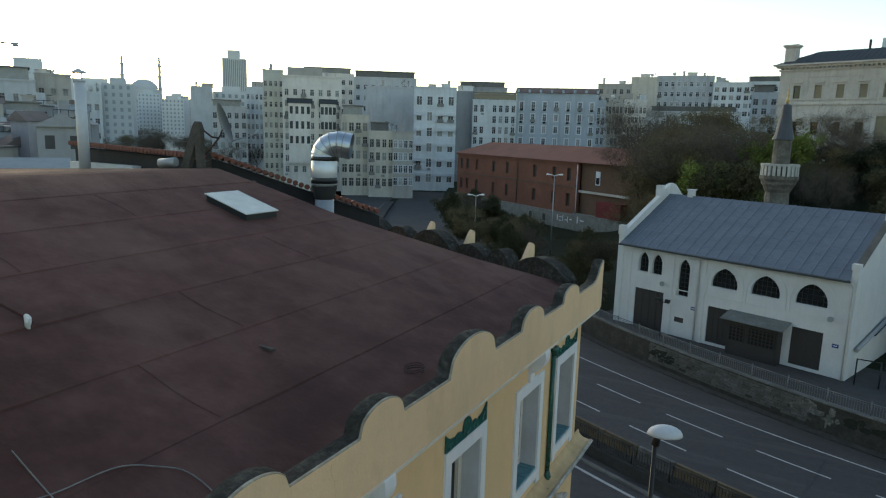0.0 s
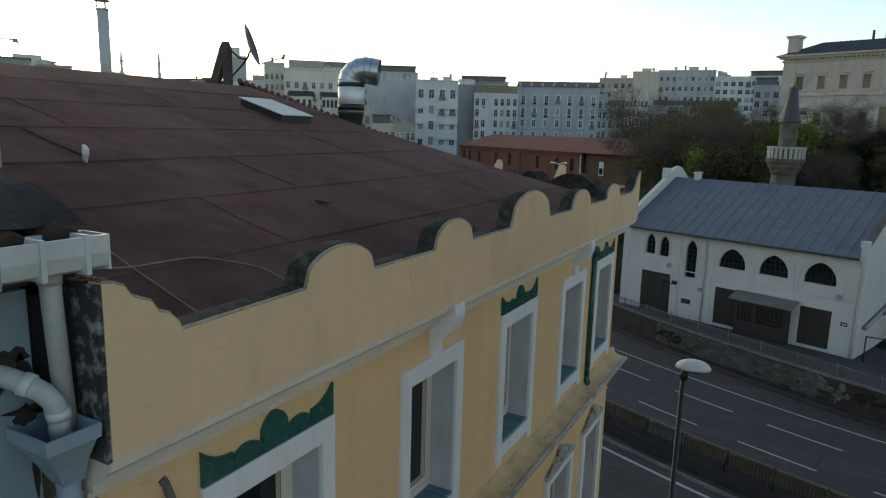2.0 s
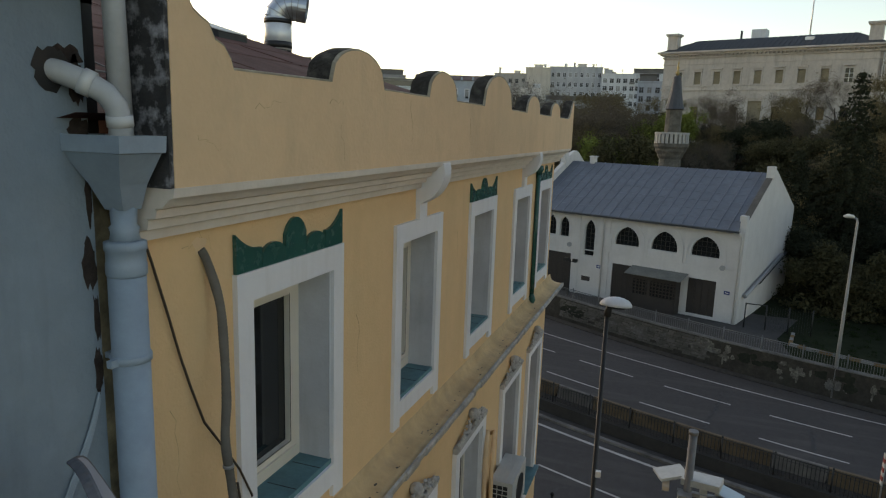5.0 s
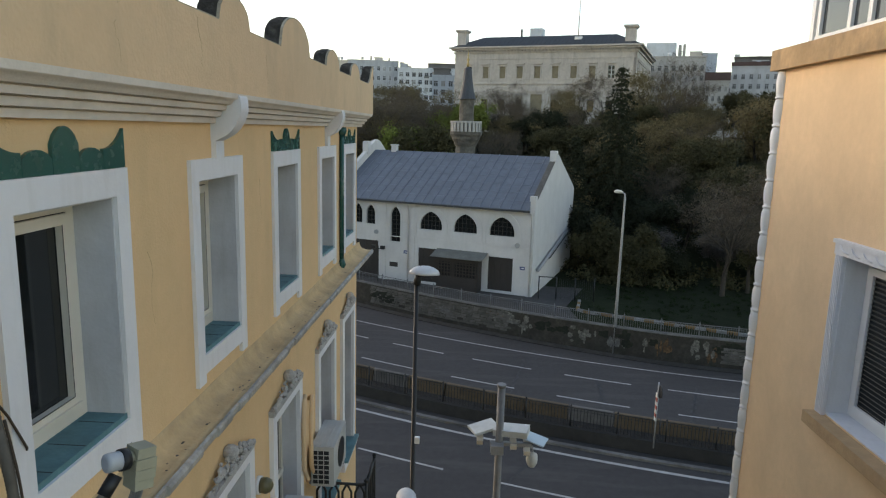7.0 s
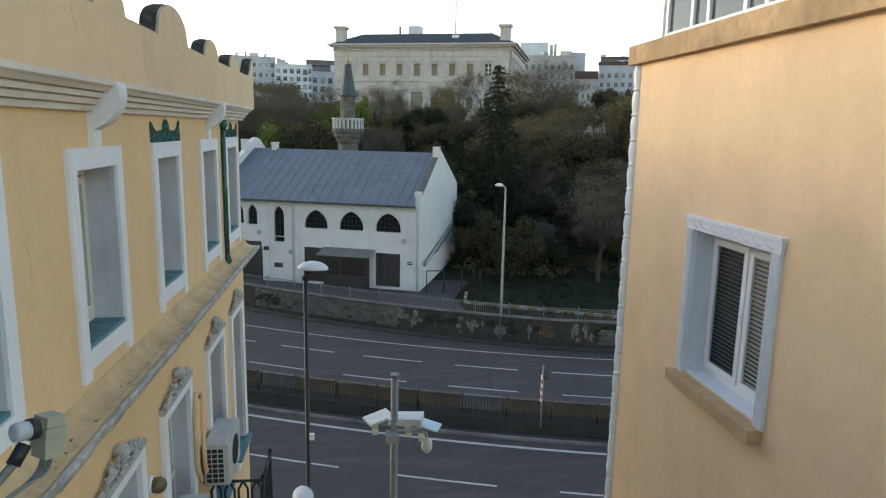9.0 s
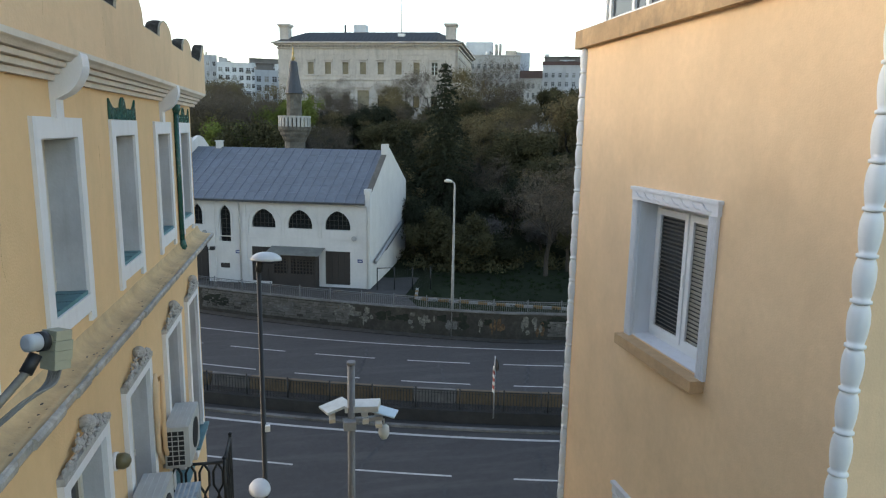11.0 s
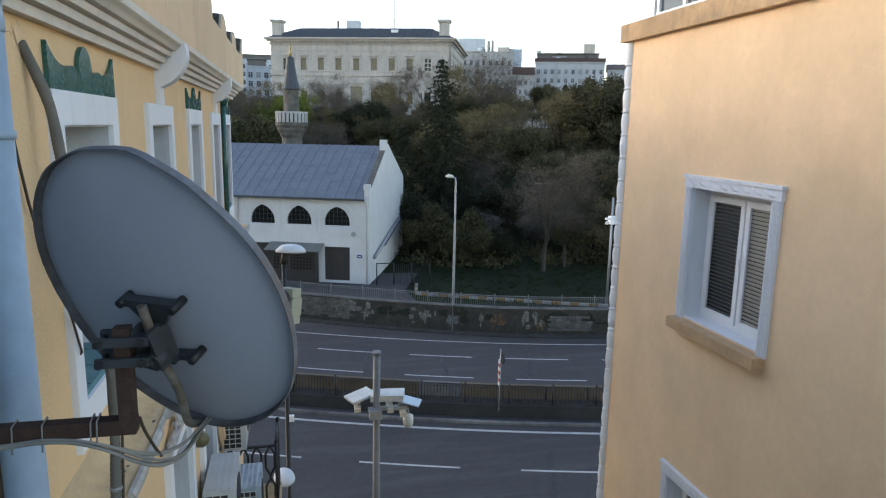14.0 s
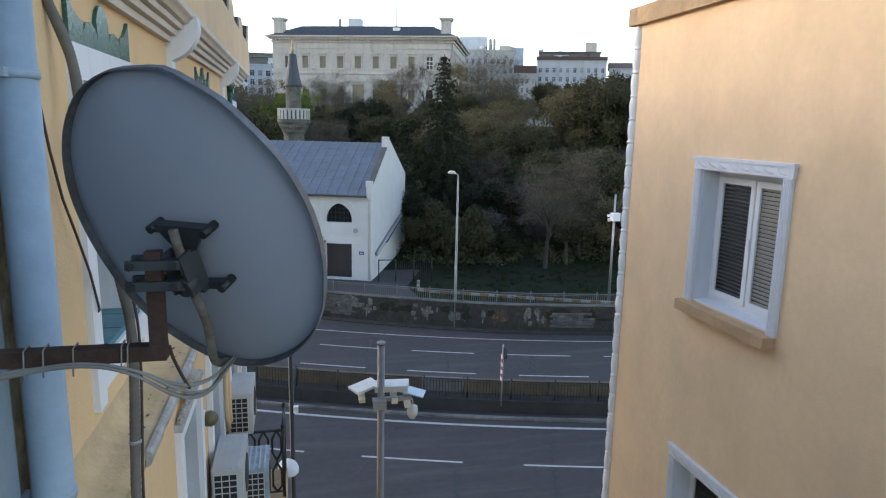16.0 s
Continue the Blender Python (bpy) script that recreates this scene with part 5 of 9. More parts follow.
for sx in (-1, 1):
    part("foot", dbox(BX + sx * 0.055 - 0.035, BX + sx * 0.055 + 0.035, -0.10, -0.078, zb - 0.03, zb - 0.006, sx * 6), M_DARKGREY, br, bevel=0.004)
    for y in (0.087, -0.086):
        bm = bmesh.new()
        tube(bm, [dl(BX + sx * 0.084, y, zb - 0.046), dl(BX + sx * 0.084, y, zb + 0.012)], 0.0125, 8)
        part("bolt", bm, M_BLACK, br)
    part("cheek", dbox(BX + sx * 0.028 - 0.004, BX + sx * 0.028 + 0.004, -0.085, 0.04, zb - 0.095, zb - 0.05), M_DARKGREY, br, bevel=0.003)
bm = bmesh.new()
tube(bm, [dl(BX + 0.01, -0.055, zb - 0.10), dl(BX + 0.01, -0.055, zb - 0.05)], 0.028, 14)
part("pivot", bm, M_DARKGREY, br)
bm = bmesh.new()
tube(bm, [dl(BX + 0.01, -0.055, zb - 0.112), dl(BX + 0.01, -0.055, zb - 0.09)], 0.012, 6)
part("bolt", bm, M_BLACK, br)
AX = Vector((-2.009, 0.985, 0))
for z in (14.04, 13.985):
    cl = part("clamp", boxes((AX.x - 0.062, AX.x + 0.07, AX.y - 0.043, AX.y - 0.028, z - 0.012, z + 0.012), (AX.x - 0.062, AX.x + 0.07, AX.y + 0.028, AX.y + 0.05, z - 0.013, z + 0.013), (AX.x + 0.03, AX.x + 0.07, AX.y - 0.03, AX.y + 0.06, z - 0.011, z + 0.011)), M_DARKGREY, br, "dark clamp gripping the post", bevel=0.003)
    for dx in (-0.05, 0.052):
        bm = bmesh.new()
        tube(bm, [(AX.x + dx, AX.y - 0.058, z), (AX.x + dx, AX.y + 0.062, z)], 0.006, 6)
        tube(bm, [(AX.x + dx, AX.y - 0.056, z), (AX.x + dx, AX.y - 0.044, z)], 0.011, 6)
        part("bolt", bm, M_BLACK, cl)
bm = bmesh.new()
box(bm, AX.x - 0.02, AX.x + 0.02, AX.y - 0.02, AX.y + 0.02, 13.785, 14.072)
box(bm, -2.66, AX.x + 0.021, AX.y - 0.021, AX.y + 0.021, 13.777, 13.818)
part("arm", bm, M_RUST, dish, "rust-brown welded box-section arm", bevel=0.004)
part("wall_plate", boxes((-2.642, -2.63, AX.y - 0.1, AX.y + 0.1, 13.68, 13.93)), M_RUST, dish)
M_FEED = mat("flaking_feed_arm", (0.30, 0.28, 0.24), 0.6, 0.1, grain=(14, 0.4), stain=(9, 0.5), dark=0.35, bump=0.15, streak=((0.14, 0.065, 0.03), (14, 14, 14), 0.8))
lnb = Vector((-1.60, 1.63, 13.955))


feed = bmesh.new()
route = [dl(BX - 0.005, 0.095, zb - 0.045), dl(BX, 0.0, zb - 0.058), dl(0.06, -0.085, zb - 0.055), dl(0.03, -0.24, -0.118), dl(-0.04, -0.42, -0.075), dl(-0.056, -0.475, -0.05), dl(-0.058, -0.505, -0.01), dl(-0.05, -0.505, 0.04)]
tube(feed, spline(route) + [lnb + Vector((-0.045, -0.085, -0.06)), lnb + Vector((-0.03, -0.06, -0.03))], 0.0135, 10)
part("feed_arm", feed, M_FEED, dish, "bent feed arm with flaking paint and rust")
d = (dl(0.02, 0, -DP) - lnb).normalized()
side = Vector((0, 0, 1)).cross(d).normalized()
upl = d.cross(side)
LM = Matrix(((side.x, d.x, upl.x, lnb.x), (side.y, d.y, upl.y, lnb.y), (side.z, d.z, upl.z, lnb.z), (0, 0, 0, 1)))
M_LNB = mat("sun_bleached_casing", (0.37, 0.355, 0.26), 0.6, grain=(14, 0.15), stain=(5, 0.25), dark=0.6, bump=0.05)
M_CAP = mat("grey_plastic_cap", (0.42, 0.44, 0.46), 0.5, grain=(14, 0.08), stain=(5, 0.15), dark=0.7, bump=0.0)
bm = bmesh.new()
tube(bm, [LM @ Vector((0, y, 0.012)) for y in (0.045, 0.05, 0.085, 0.092, 0.096)], [0.026, 0.029, 0.030, 0.028, 0.018], 18)
part("feed_horn", bm, M_CAP, dish, "grey feed horn cap")
bm = bmesh.new()
tube(bm, [LM @ Vector((0, y, 0.012)) for y in (0.0, 0.056)], 0.021, 14)
part("neck", bm, M_LNB, dish)
conv = part("converter", boxes((lnb.x - 0.02, lnb.x + 0.02, lnb.y - 0.01, lnb.y + 0.03, lnb.z - 0.08, lnb.z + 0.03)), M_LNB, dish, "grey-beige stepped converter box")
for k, (za, zb_, w, h) in enumerate(((0.012, 0.045, 0.033, 0.030), (-0.022, 0.0105, 0.036, 0.034), (-0.056, -0.0235, 0.036, 0.034), (-0.088, -0.0575, 0.034, 0.031))):
    bm = bmesh.new()
    box(bm, -w, w, -h - 0.02, h - 0.02, za, zb_, LM)
    part("module", bm, M_LNB, conv, bevel=0.005)
bm = bmesh.new()
tube(bm, [lnb + Vector((-0.05, -0.095, -0.068)), lnb + Vector((-0.03, -0.055, -0.02))], 0.021, 10)
tube(bm, [LM @ Vector((0, y, 0.012)) for y in (0.026, 0.05)], 0.034, 14)
part("tape", bm, M_BLACK, dish, "black tape wrapping")
random.seed(12)
for k in range(6):
    o = Vector((random.uniform(-0.012, 0.012), random.uniform(-0.012, 0.012), random.uniform(-0.012, 0.012)))
    sag = random.uniform(-0.012, 0.014) * (2.2 if k == 0 else 1)
    P = [LM @ Vector((-0.025 + 0.01 * k, -0.02, -0.088)), LM @ Vector((-0.02 + 0.008 * k, 0.0, -0.14)), lnb + Vector((-0.06, -0.10, -0.17)) + o, Vector((-1.80, 1.42, 13.67)) + o, Vector((-1.86, 1.31, 13.635)) + o, Vector((-1.90, 1.19, 13.615 - sag)) + o, Vector((-1.945, 1.10, 13.63 - sag)) + o, Vector((-1.995, 1.03, 13.675 - sag * 0.5)) + o, Vector((-2.06, 0.965, 13.745)) + o * 0.8, Vector((-2.15, 0.955, 13.776)) + o * 0.5, Vector((-2.26, 0.957, 13.777)) + o * 0.5, Vector((-2.42, 0.957, 13.762 - 0.004 * k)) + o * 0.5, Vector((-2.638, 0.93, 13.74 - 0.012 * k)) + o]
    bm = bmesh.new()
    tube(bm, spline(P), 0.0042, 6)
    part("cable", bm, M_CABLEG, dish)
bm = bmesh.new()
tube(bm, spline([Vector((-1.99, 1.02, 13.80)), Vector((-1.985, 1.035, 13.76)), Vector((-1.97, 1.06, 13.70)), Vector((-1.955, 1.09, 13.645))]), 0.005, 6)
part("cable", bm, M_CABLE, dish)
for x in (-2.085, -2.10, -2.215, -2.285, -2.33):
    bm = bmesh.new()
    tube(bm, [(x, AX.y - 0.027, 13.75), (x + 0.004, AX.y - 0.027, 13.824), (x, AX.y + 0.027, 13.824), (x, AX.y + 0.027, 13.77)], 0.0022, 5)
    part("tie", bm, M_CABLEG, dish)

# ---- things on the maroon roof ----
duct = thing("exhaust_duct", "shiny galvanised exhaust duct with elbow and black bands", "exhaust duct")
dx, dy = -8.35, 11.45
DZ = -0.07
bm = bmesh.new()
tube(bm, [(dx, dy, 15.0), (dx, dy, 16.80 + DZ)], 0.20, 24)
part("lower_pipe", bm, M_GALV, duct)
bm = bmesh.new()
tube(bm, [(dx, dy, z + DZ) for z in (16.70, 16.74, 16.95, 17.0)], [0.205, 0.215, 0.265, 0.27], 28)
part("cone", bm, M_DARKCONC, duct, "dark sealing cone")
bm = bmesh.new()
M_PALEDUCT = mat("pale_duct_sheet", (0.66, 0.68, 0.70), 0.42, 0.35, grain=(14, 0.1), stain=(3, 0.2), dark=0.75, bump=0.05)
tube(bm, [(dx, dy, 16.98 + DZ), (dx, dy, 17.62 + DZ)], 0.268, 32)
part("pipe", bm, M_PALEDUCT, duct)
for z, hh in ((17.03 + DZ, 0.125), (17.50 + DZ, 0.085)):
    bm = bmesh.new()
    tube(bm, [(dx, dy, z), (dx, dy, z + hh)], 0.274, 32)
    part("band", bm, M_BLACK, duct, "black tape band")
# the elbow is made of five welded segments
ed = Vector((0.86, 0.44, 0)).normalized()
pts = []
for k in range(6):
    a = radians(112) * k / 5
    pts.append(Vector((dx, dy, 17.60 + DZ)) + ed * (0.30 - 0.30 * math.cos(a)) + Vector((0, 0, 0.24 * math.sin(a))))
pts.append(pts[-1] + (pts[-1] - pts[-2]).normalized() * 0.16)
M_DUCT = mat("dull_duct_steel", (0.50, 0.54, 0.58), 0.34, 0.9, grain=(14, 0.15), stain=(3, 0.25), dark=0.7, bump=0.05)
bm = bmesh.new()
tube(bm, pts, 0.265, 28, caps=False)
for f in bm.faces:
    f.smooth = False
el = part("elbow", bm, M_DUCT, duct, "segmented shiny elbow")
for p, q, r in zip(pts, pts[1:], pts[2:]):
    d = (r - p).normalized()
    bm = bmesh.new()
    tube(bm, [q - d * 0.008, q + d * 0.008], 0.272, 28)
    part("seam", bm, M_GALV, el)
e, d = pts[-1], (pts[-1] - pts[-2]).normalized()
# black disc inside the mouth paints the unlit depth of the duct
bm = bmesh.new()
tube(bm, [e - d * 0.10, e - d * 0.08], 0.255, 24)
part("opening", bm, M_BLACK, duct)

M_FLUE = mat("pale_flue_sheet", (0.52, 0.53, 0.54), 0.55, 0.2, grain=(10, 0.12), stain=(2, 0.25), dark=0.65, bump=0.05)
flue = thing("flue_pipe", "tall pale metal flue with rain cap", "flue")
bm = bmesh.new()
tube(bm, [(-13.55, 9.6, 16.9), (-13.55, 9.6, 18.95)], 0.115, 18)
part("pipe", bm, M_FLUE, flue)
bm = bmesh.new()
tube(bm, [(-13.55, 9.6, 18.93), (-13.55, 9.6, 18.97)], 0.125, 18)
part("collar", bm, M_FLUE, flue)
bm = bmesh.new()
lathe(bm, [(0.16, 0.0), (0.15, 0.02), (0.02, 0.09)], (-13.55, 9.6, 19.12), 16)
part("cap", bm, M_FLUE, flue)
for a in (0, 2.1, 4.2):
    bm = bmesh.new()
    tube(bm, [(-13.55 + 0.11 * math.cos(a), 9.6 + 0.11 * math.sin(a), 18.95), (-13.55 + 0.11 * math.cos(a), 9.6 + 0.11 * math.sin(a), 19.14)], 0.012, 5)
    part("stay", bm, M_FLUE, flue)

# neighbour's wall with clay tile coping
tw = thing("tiled_gable_wall", "dark rendered gable wall topped with clay tile coping", "wall")
def tile_run(p, q, depth):
    p, q = Vector(p), Vector(q)
    d = q - p
    n = max(2, round(d.length / 0.135))
    side = Vector((-d.y, d.x, 0)).normalized()
    bm = bmesh.new()
    v = [bm.verts.new(x) for x in (p + Vector((0, 0, -0.06)), q + Vector((0, 0, -0.06)), q - Vector((0, 0, depth)), p - Vector((0, 0, depth)))]
    w = [bm.verts.new(x.co + side * 0.25) for x in v]
    bm.faces.new(v)
    bm.faces.new(w[::-1])
    for i in range(4):
        bm.faces.new((v[i], w[i], w[(i + 1) % 4], v[(i + 1) % 4]))
    part("wall", bm, M_DARKCONC, tw)
    bm = bmesh.new()
    tube(bm, [(0, -0.12, 0), (0, 0.42, 0.05)], [0.062, 0.052], 8)
    me = mesh("tile", bm, M_TILE)
    for i in range(n):
        o = new("tile", me)
        o.parent = tw
        pos = p + d * ((i + 0.5) / n)
        o.matrix_basis = Matrix.Translation(pos) @ Matrix.Rotation(math.atan2(side.y, side.x) - math.pi / 2, 4, "Z")


tile_run((-7.95, 12.86, 16.26), (-10.6, 10.55, 17.46), 2.2)
tile_run((-10.75, 10.4, 17.42), (-15.5, 10.9, 17.52), 2.0)
part("wall", boxes((-14.9, -12.6, 10.1, 10.3, 16.6, 17.15)), M_GUTTER, tw, "pale panels below the coping")

M_OLDBOARD = mat("weathered_board", (0.085, 0.075, 0.062), 0.9, grain=(12, 0.3), stain=(3, 0.4), dark=0.4, bump=0.2)
rd = thing("roof_satellite_dish", "dark satellite dish on a triangular steel roof mast", "satellite dish")
bm = bmesh.new()
cx = Vector((-9.66, 10.02, 18.14))
nr2 = Vector((0.80, 0.52, 0.30)).normalized()
u2 = (Vector((0, 0, 1)) - nr2 * nr2.z).normalized()
r2 = nr2.cross(u2)
rings = []
for i in range(1, 7):
    r = i / 6
    rings.append([bm.verts.new(cx + r2 * (0.36 * r * math.cos(k * math.pi / 12)) + u2 * (0.40 * r * math.sin(k * math.pi / 12)) - nr2 * 0.07 * (1 - r * r)) for k in range(24)])
for a, b in zip(rings, rings[1:]):
    for k in range(24):
        bm.faces.new((a[k], a[(k + 1) % 24], b[(k + 1) % 24], b[k])).smooth = True
bm.faces.new(rings[0])
part("reflector", bm, M_BLACK, rd)
bm = bmesh.new()
prism(bm, [(-10.36, 17.25), (-10.14, 17.25), (-9.93, 17.72), (-9.90, 17.25), (-9.76, 17.25), (-9.77, 18.02), (-9.83, 18.14), (-9.91, 18.15), (-9.98, 18.07)], "y", 9.50, 9.60)
part("mast", bm, M_OLDBOARD, rd, "weathered board mast with leaning stay")
for p in ([(-9.8, 9.58, 18.0), (-9.7, 9.72, 17.86), (-9.6, 9.82, 17.84)], [(-9.8, 9.6, 17.5), (-9.68, 9.75, 17.72), (-9.62, 9.85, 17.88), (-9.68, 9.98, 18.02)]):
    bm = bmesh.new()
    tube(bm, p, 0.018, 6)
    part("strut", bm, M_RUST, rd)
bm = bmesh.new()
tube(bm, [(-9.64, 10.16, 17.78), (-9.28, 10.44, 17.93)], 0.011, 6)
tube(bm, [(-9.28, 10.44, 17.90), (-9.24, 10.46, 17.99)], 0.03, 8)
part("feed_arm", bm, M_GALV, rd)
bm = bmesh.new()
tube(bm, [(-10.7, 9.3, 17.32), (-10.35, 9.4, 17.36)], 0.09, 10)
tagged(part("pipe_stub", bm, M_GALV), "short grey pipe lying on the roof ridge", "pipe")

hose = thing("roof_cable", "pale cable lying loosely across the maroon roof", "cable")
for pts in ([(-4.1, 2.84), (-3.6, 2.79), (-3.19, 2.76), (-2.78, 2.73)], [(-3.68, 2.5), (-3.6, 2.8), (-3.57, 3.24), (-3.4, 3.46), (-3.25, 3.56), (-3.0, 3.56), (-2.84, 3.5)]):
    bm = bmesh.new()
    fine = []
    P = [Vector(p) for p in pts]
    for i in range(len(P) - 1):
        p0, p1, p2, p3 = P[max(i - 1, 0)], P[i], P[i + 1], P[min(i + 2, len(P) - 1)]
        for s in range(8):
            t = s / 8
            q = 0.5 * ((2 * p1) + (p2 - p0) * t + (2 * p0 - 5 * p1 + 4 * p2 - p3) * t * t + (3 * p1 - p0 - 3 * p2 + p3) * t ** 3)
            fine.append((q.x, q.y, roof_z(q.x) + 0.018))
    tube(bm, fine, 0.0055, 6)
    part("cord", bm, M_CABLEG, hose)
rag = thing("white_scrap", "crumpled white plastic scrap on the roof felt", "scrap")
bm = bmesh.new()
bmesh.ops.create_icosphere(bm, subdivisions=2, radius=0.09, matrix=pose(-5.47, 3.76, roof_z(-5.47) + 0.07, 20, 10, 30) @ Matrix.Diagonal((0.35, 0.3, 1.0, 1)))
for v in bm.verts:
    v.co += Vector((noise.noise(v.co * 9), noise.noise(v.co * 9 + Vector((5, 0, 0))), noise.noise(v.co * 9 + Vector((0, 5, 0))))) * 0.05
part("scrap", bm, M_PVCW, rag)
st = thing("wooden_stick", "short weathered stick lying on the felt", "stick")
part("stick", boxes((-4.27, -4.05, 5.30, 5.335, roof_z(-4.16) + 0.0, roof_z(-4.16) + 0.028)), M_OLDBOARD, st, bevel=0.008)
wc = thing("wire_coil", "small coil of dark wire by the parapet", "wire")
bm = bmesh.new()
tube(bm, [(-3.0 + (0.09 + 0.01 * math.sin(k)) * math.cos(k * 0.5), 6.3 + 0.12 * math.sin(k * 0.5), roof_z(-3.0) + 0.03 + 0.002 * k) for k in range(34)], 0.005, 5)
part("wire", bm, M_RUST, wc)

# ---- white depot across the road ----
DM = pose(4.6, 54.33, 0, 0, 0, -19.83)
depot = thing("white_depot", "long whitewashed depot with pointed-arch windows and lead roof", "building", DM)


def dpart(name, bm, material, parent=None, label="", bevel=0.0):
    ob = part(name, bm, material, parent or depot, label, bevel)
    return ob


DH = 8.55
M_FARGLAZE = mat("dusty_dark_glazing", (0.012, 0.012, 0.013), 0.4, grain=(3, 0.3), stain=(1, 0.3), dark=0.5, bump=0.0, spec=0.3)
rect = [(-3.94, -1.72, 1.36, 4.30), (-8.45, -4.5, 1.10, 4.10), (-10.6, -8.75, 1.36, 4.45), (-17.55, -14.7, 1.12, 4.70)]


def ogive(u0, u1, z0, zs, z1, n=8):
    """A pointed arch opening as a polygon in u and z."""
    hw, h = (u1 - u0) / 2, z1 - zs
    R = (hw * hw + h * h) / (2 * hw)
    top = math.acos((R - hw) / R)
    side = [(R - R * math.cos(top * i / n), R * math.sin(top * i / n)) for i in range(n + 1)]
    pts = [(u0, z0), (u1, z0)] + [(u1 - x, zs + z) for x, z in side]
    return pts + [(u0 + x, zs + z) for x, z in side[-2::-1]]


arches = [(-3.94, -1.70, 6.14, 6.42, 7.78), (-7.26, -5.07, 6.14, 6.42, 7.78), (-10.52, -8.35, 6.14, 6.42, 7.78),
          (-13.46, -12.46, 4.75, 7.1, 8.0), (-16.0, -15.06, 6.2, 7.2, 8.02), (-17.34, -16.4, 6.25, 7.2, 8.07)]
holes = rect + [(a, b, z0, z1 + 0.02) for a, b, z0, zs, z1 in arches]
bm = bmesh.new()
pierced(bm, -19.6, 0.0, 0.6, DH, holes, 0.0, 0.45, lambda u, z, t: (u, t, z))
wall = dpart("wall", bm, M_WHITEWALL)
# spandrels close the corners over the pointed arches
for a, b, z0, zs, z1 in arches:
    bm = bmesh.new()
    pts = ogive(a, b, z0, zs, z1)
    c = (a + b) / 2
    top = z1 + 0.02
    right = [p for p in pts[2:] if p[0] >= c - 1e-6]
    left = [p for p in pts[2:] if p[0] <= c + 1e-6]
    for side, corner in ((right, (b, top)), (left, (a, top))):
        for p, q in zip(side, side[1:]):
            fr = [bm.verts.new((u, 0.0, z)) for u, z in (p, q, corner)]
            bk = [bm.verts.new((u, 0.45, z)) for u, z in (p, q, corner)]
            bm.faces.new(fr)
            bm.faces.new(bk[::-1])
            bm.faces.new((fr[0], bk[0], bk[1], fr[1]))
    tip = (c, z1)
    f = [bm.verts.new((u, 0.0, z)) for u, z in ((a, top), tip, (b, top))]
    bm.faces.new(f)
    bmesh.ops.remove_doubles(bm, verts=bm.verts, dist=1e-4)
    dpart("spandrel", bm, M_WHITEWALL, wall)
for a, b, z0, zs, z1 in arches:
    # raised moulding round the arch
    bm = bmesh.new()
    o = ogive(a - 0.54, b + 0.54, z0 - 0.75, zs, z1 + 0.52) if b - a > 1 else ogive(a - 0.2, b + 0.2, z0, zs, z1 + 0.22)
    i_ = ogive(a - 0.30, b + 0.30, z0 - 0.75, zs, z1 + 0.28) if b - a > 1 else ogive(a - 0.1, b + 0.1, z0, zs, z1 + 0.1)
    o, i_ = o[1:] + o[:1], i_[1:] + i_[:1]
    lo0 = [bm.verts.new((u, -0.06, z)) for u, z in o]
    lo1 = [bm.verts.new((u, -0.06, z)) for u, z in i_]
    hi0 = [bm.verts.new((u, 0.02, z)) for u, z in o]
    hi1 = [bm.verts.new((u, 0.02, z)) for u, z in i_]
    for k in range(len(o) - 1):
        bm.faces.new((lo0[k], lo0[k + 1], lo1[k + 1], lo1[k]))
        bm.faces.new((lo0[k], hi0[k], hi0[k + 1], lo0[k + 1]))
        bm.faces.new((lo1[k], lo1[k + 1], hi1[k + 1], hi1[k]))
    dpart("arch_moulding", bm, M_WHITEWALL)
    w = dpart("window", boxes((a, b, 0.28, 0.31, z0, z1)), M_DARKGLASS)
    n = 6 if b - a > 1 else 2
    for k in range(1, n):
        dpart("bar", boxes((a + (b - a) * k / n - 0.015, a + (b - a) * k / n + 0.015, 0.24, 0.27, z0, z1)), M_DOOR, w)
    for z in [z0 + 0.4 * k for k in range(1, int((z1 - z0) / 0.4))]:
        dpart("bar", boxes((a, b, 0.225, 0.24, z - 0.015, z + 0.015)), M_DOOR, w)
for k, (a, b, z0, z1) in enumerate(rect):
    d = dpart("door", boxes((a, b, 0.12, 0.2, z0, z1)), M_DOOR, None, "dark brown steel door")
    n = 4 if k != 1 else 8
    for j in range(1, n):
        u = a + (b - a) * j / n
        dpart("rail", boxes((u - 0.03, u + 0.03, 0.09, 0.12, z0, z1)), M_DOOR, d)
# gate house porch with latticed front and canopy
porch = dpart("porch", boxes((-8.4, -4.55, -0.9, -0.82, 1.1, 2.35), (-8.4, -4.55, -0.9, -0.82, 3.62, 4.05), (-8.42, -8.3, -0.9, 0.0, 1.1, 4.05), (-4.65, -4.53, -0.9, 0.0, 1.1, 4.05), (-7.0, -6.7, -0.9, -0.82, 2.35, 3.62)), M_DOOR, None, "dark brown latticed porch")
dpart("pane", boxes((-8.3, -4.65, -0.80, -0.78, 2.35, 3.62)), M_FARGLAZE, porch)
for j in range(13):
    if j != 5:
        dpart("slat", boxes((-8.3 + j * 0.29, -8.21 + j * 0.29, -0.9, -0.84, 2.35, 3.62)), M_DOOR, porch)
for j in range(4):
    dpart("slat", boxes((-8.3, -4.65, -0.89, -0.83, 2.6 + j * 0.28, 2.67 + j * 0.28)), M_DOOR, porch)
bm = bmesh.new()
M_CANOPY = mat("lichened_sheet", (0.22, 0.225, 0.205), 0.7, 0.1, grain=(5, 0.3), stain=(0.9, 0.4), dark=0.5, bump=0.1)
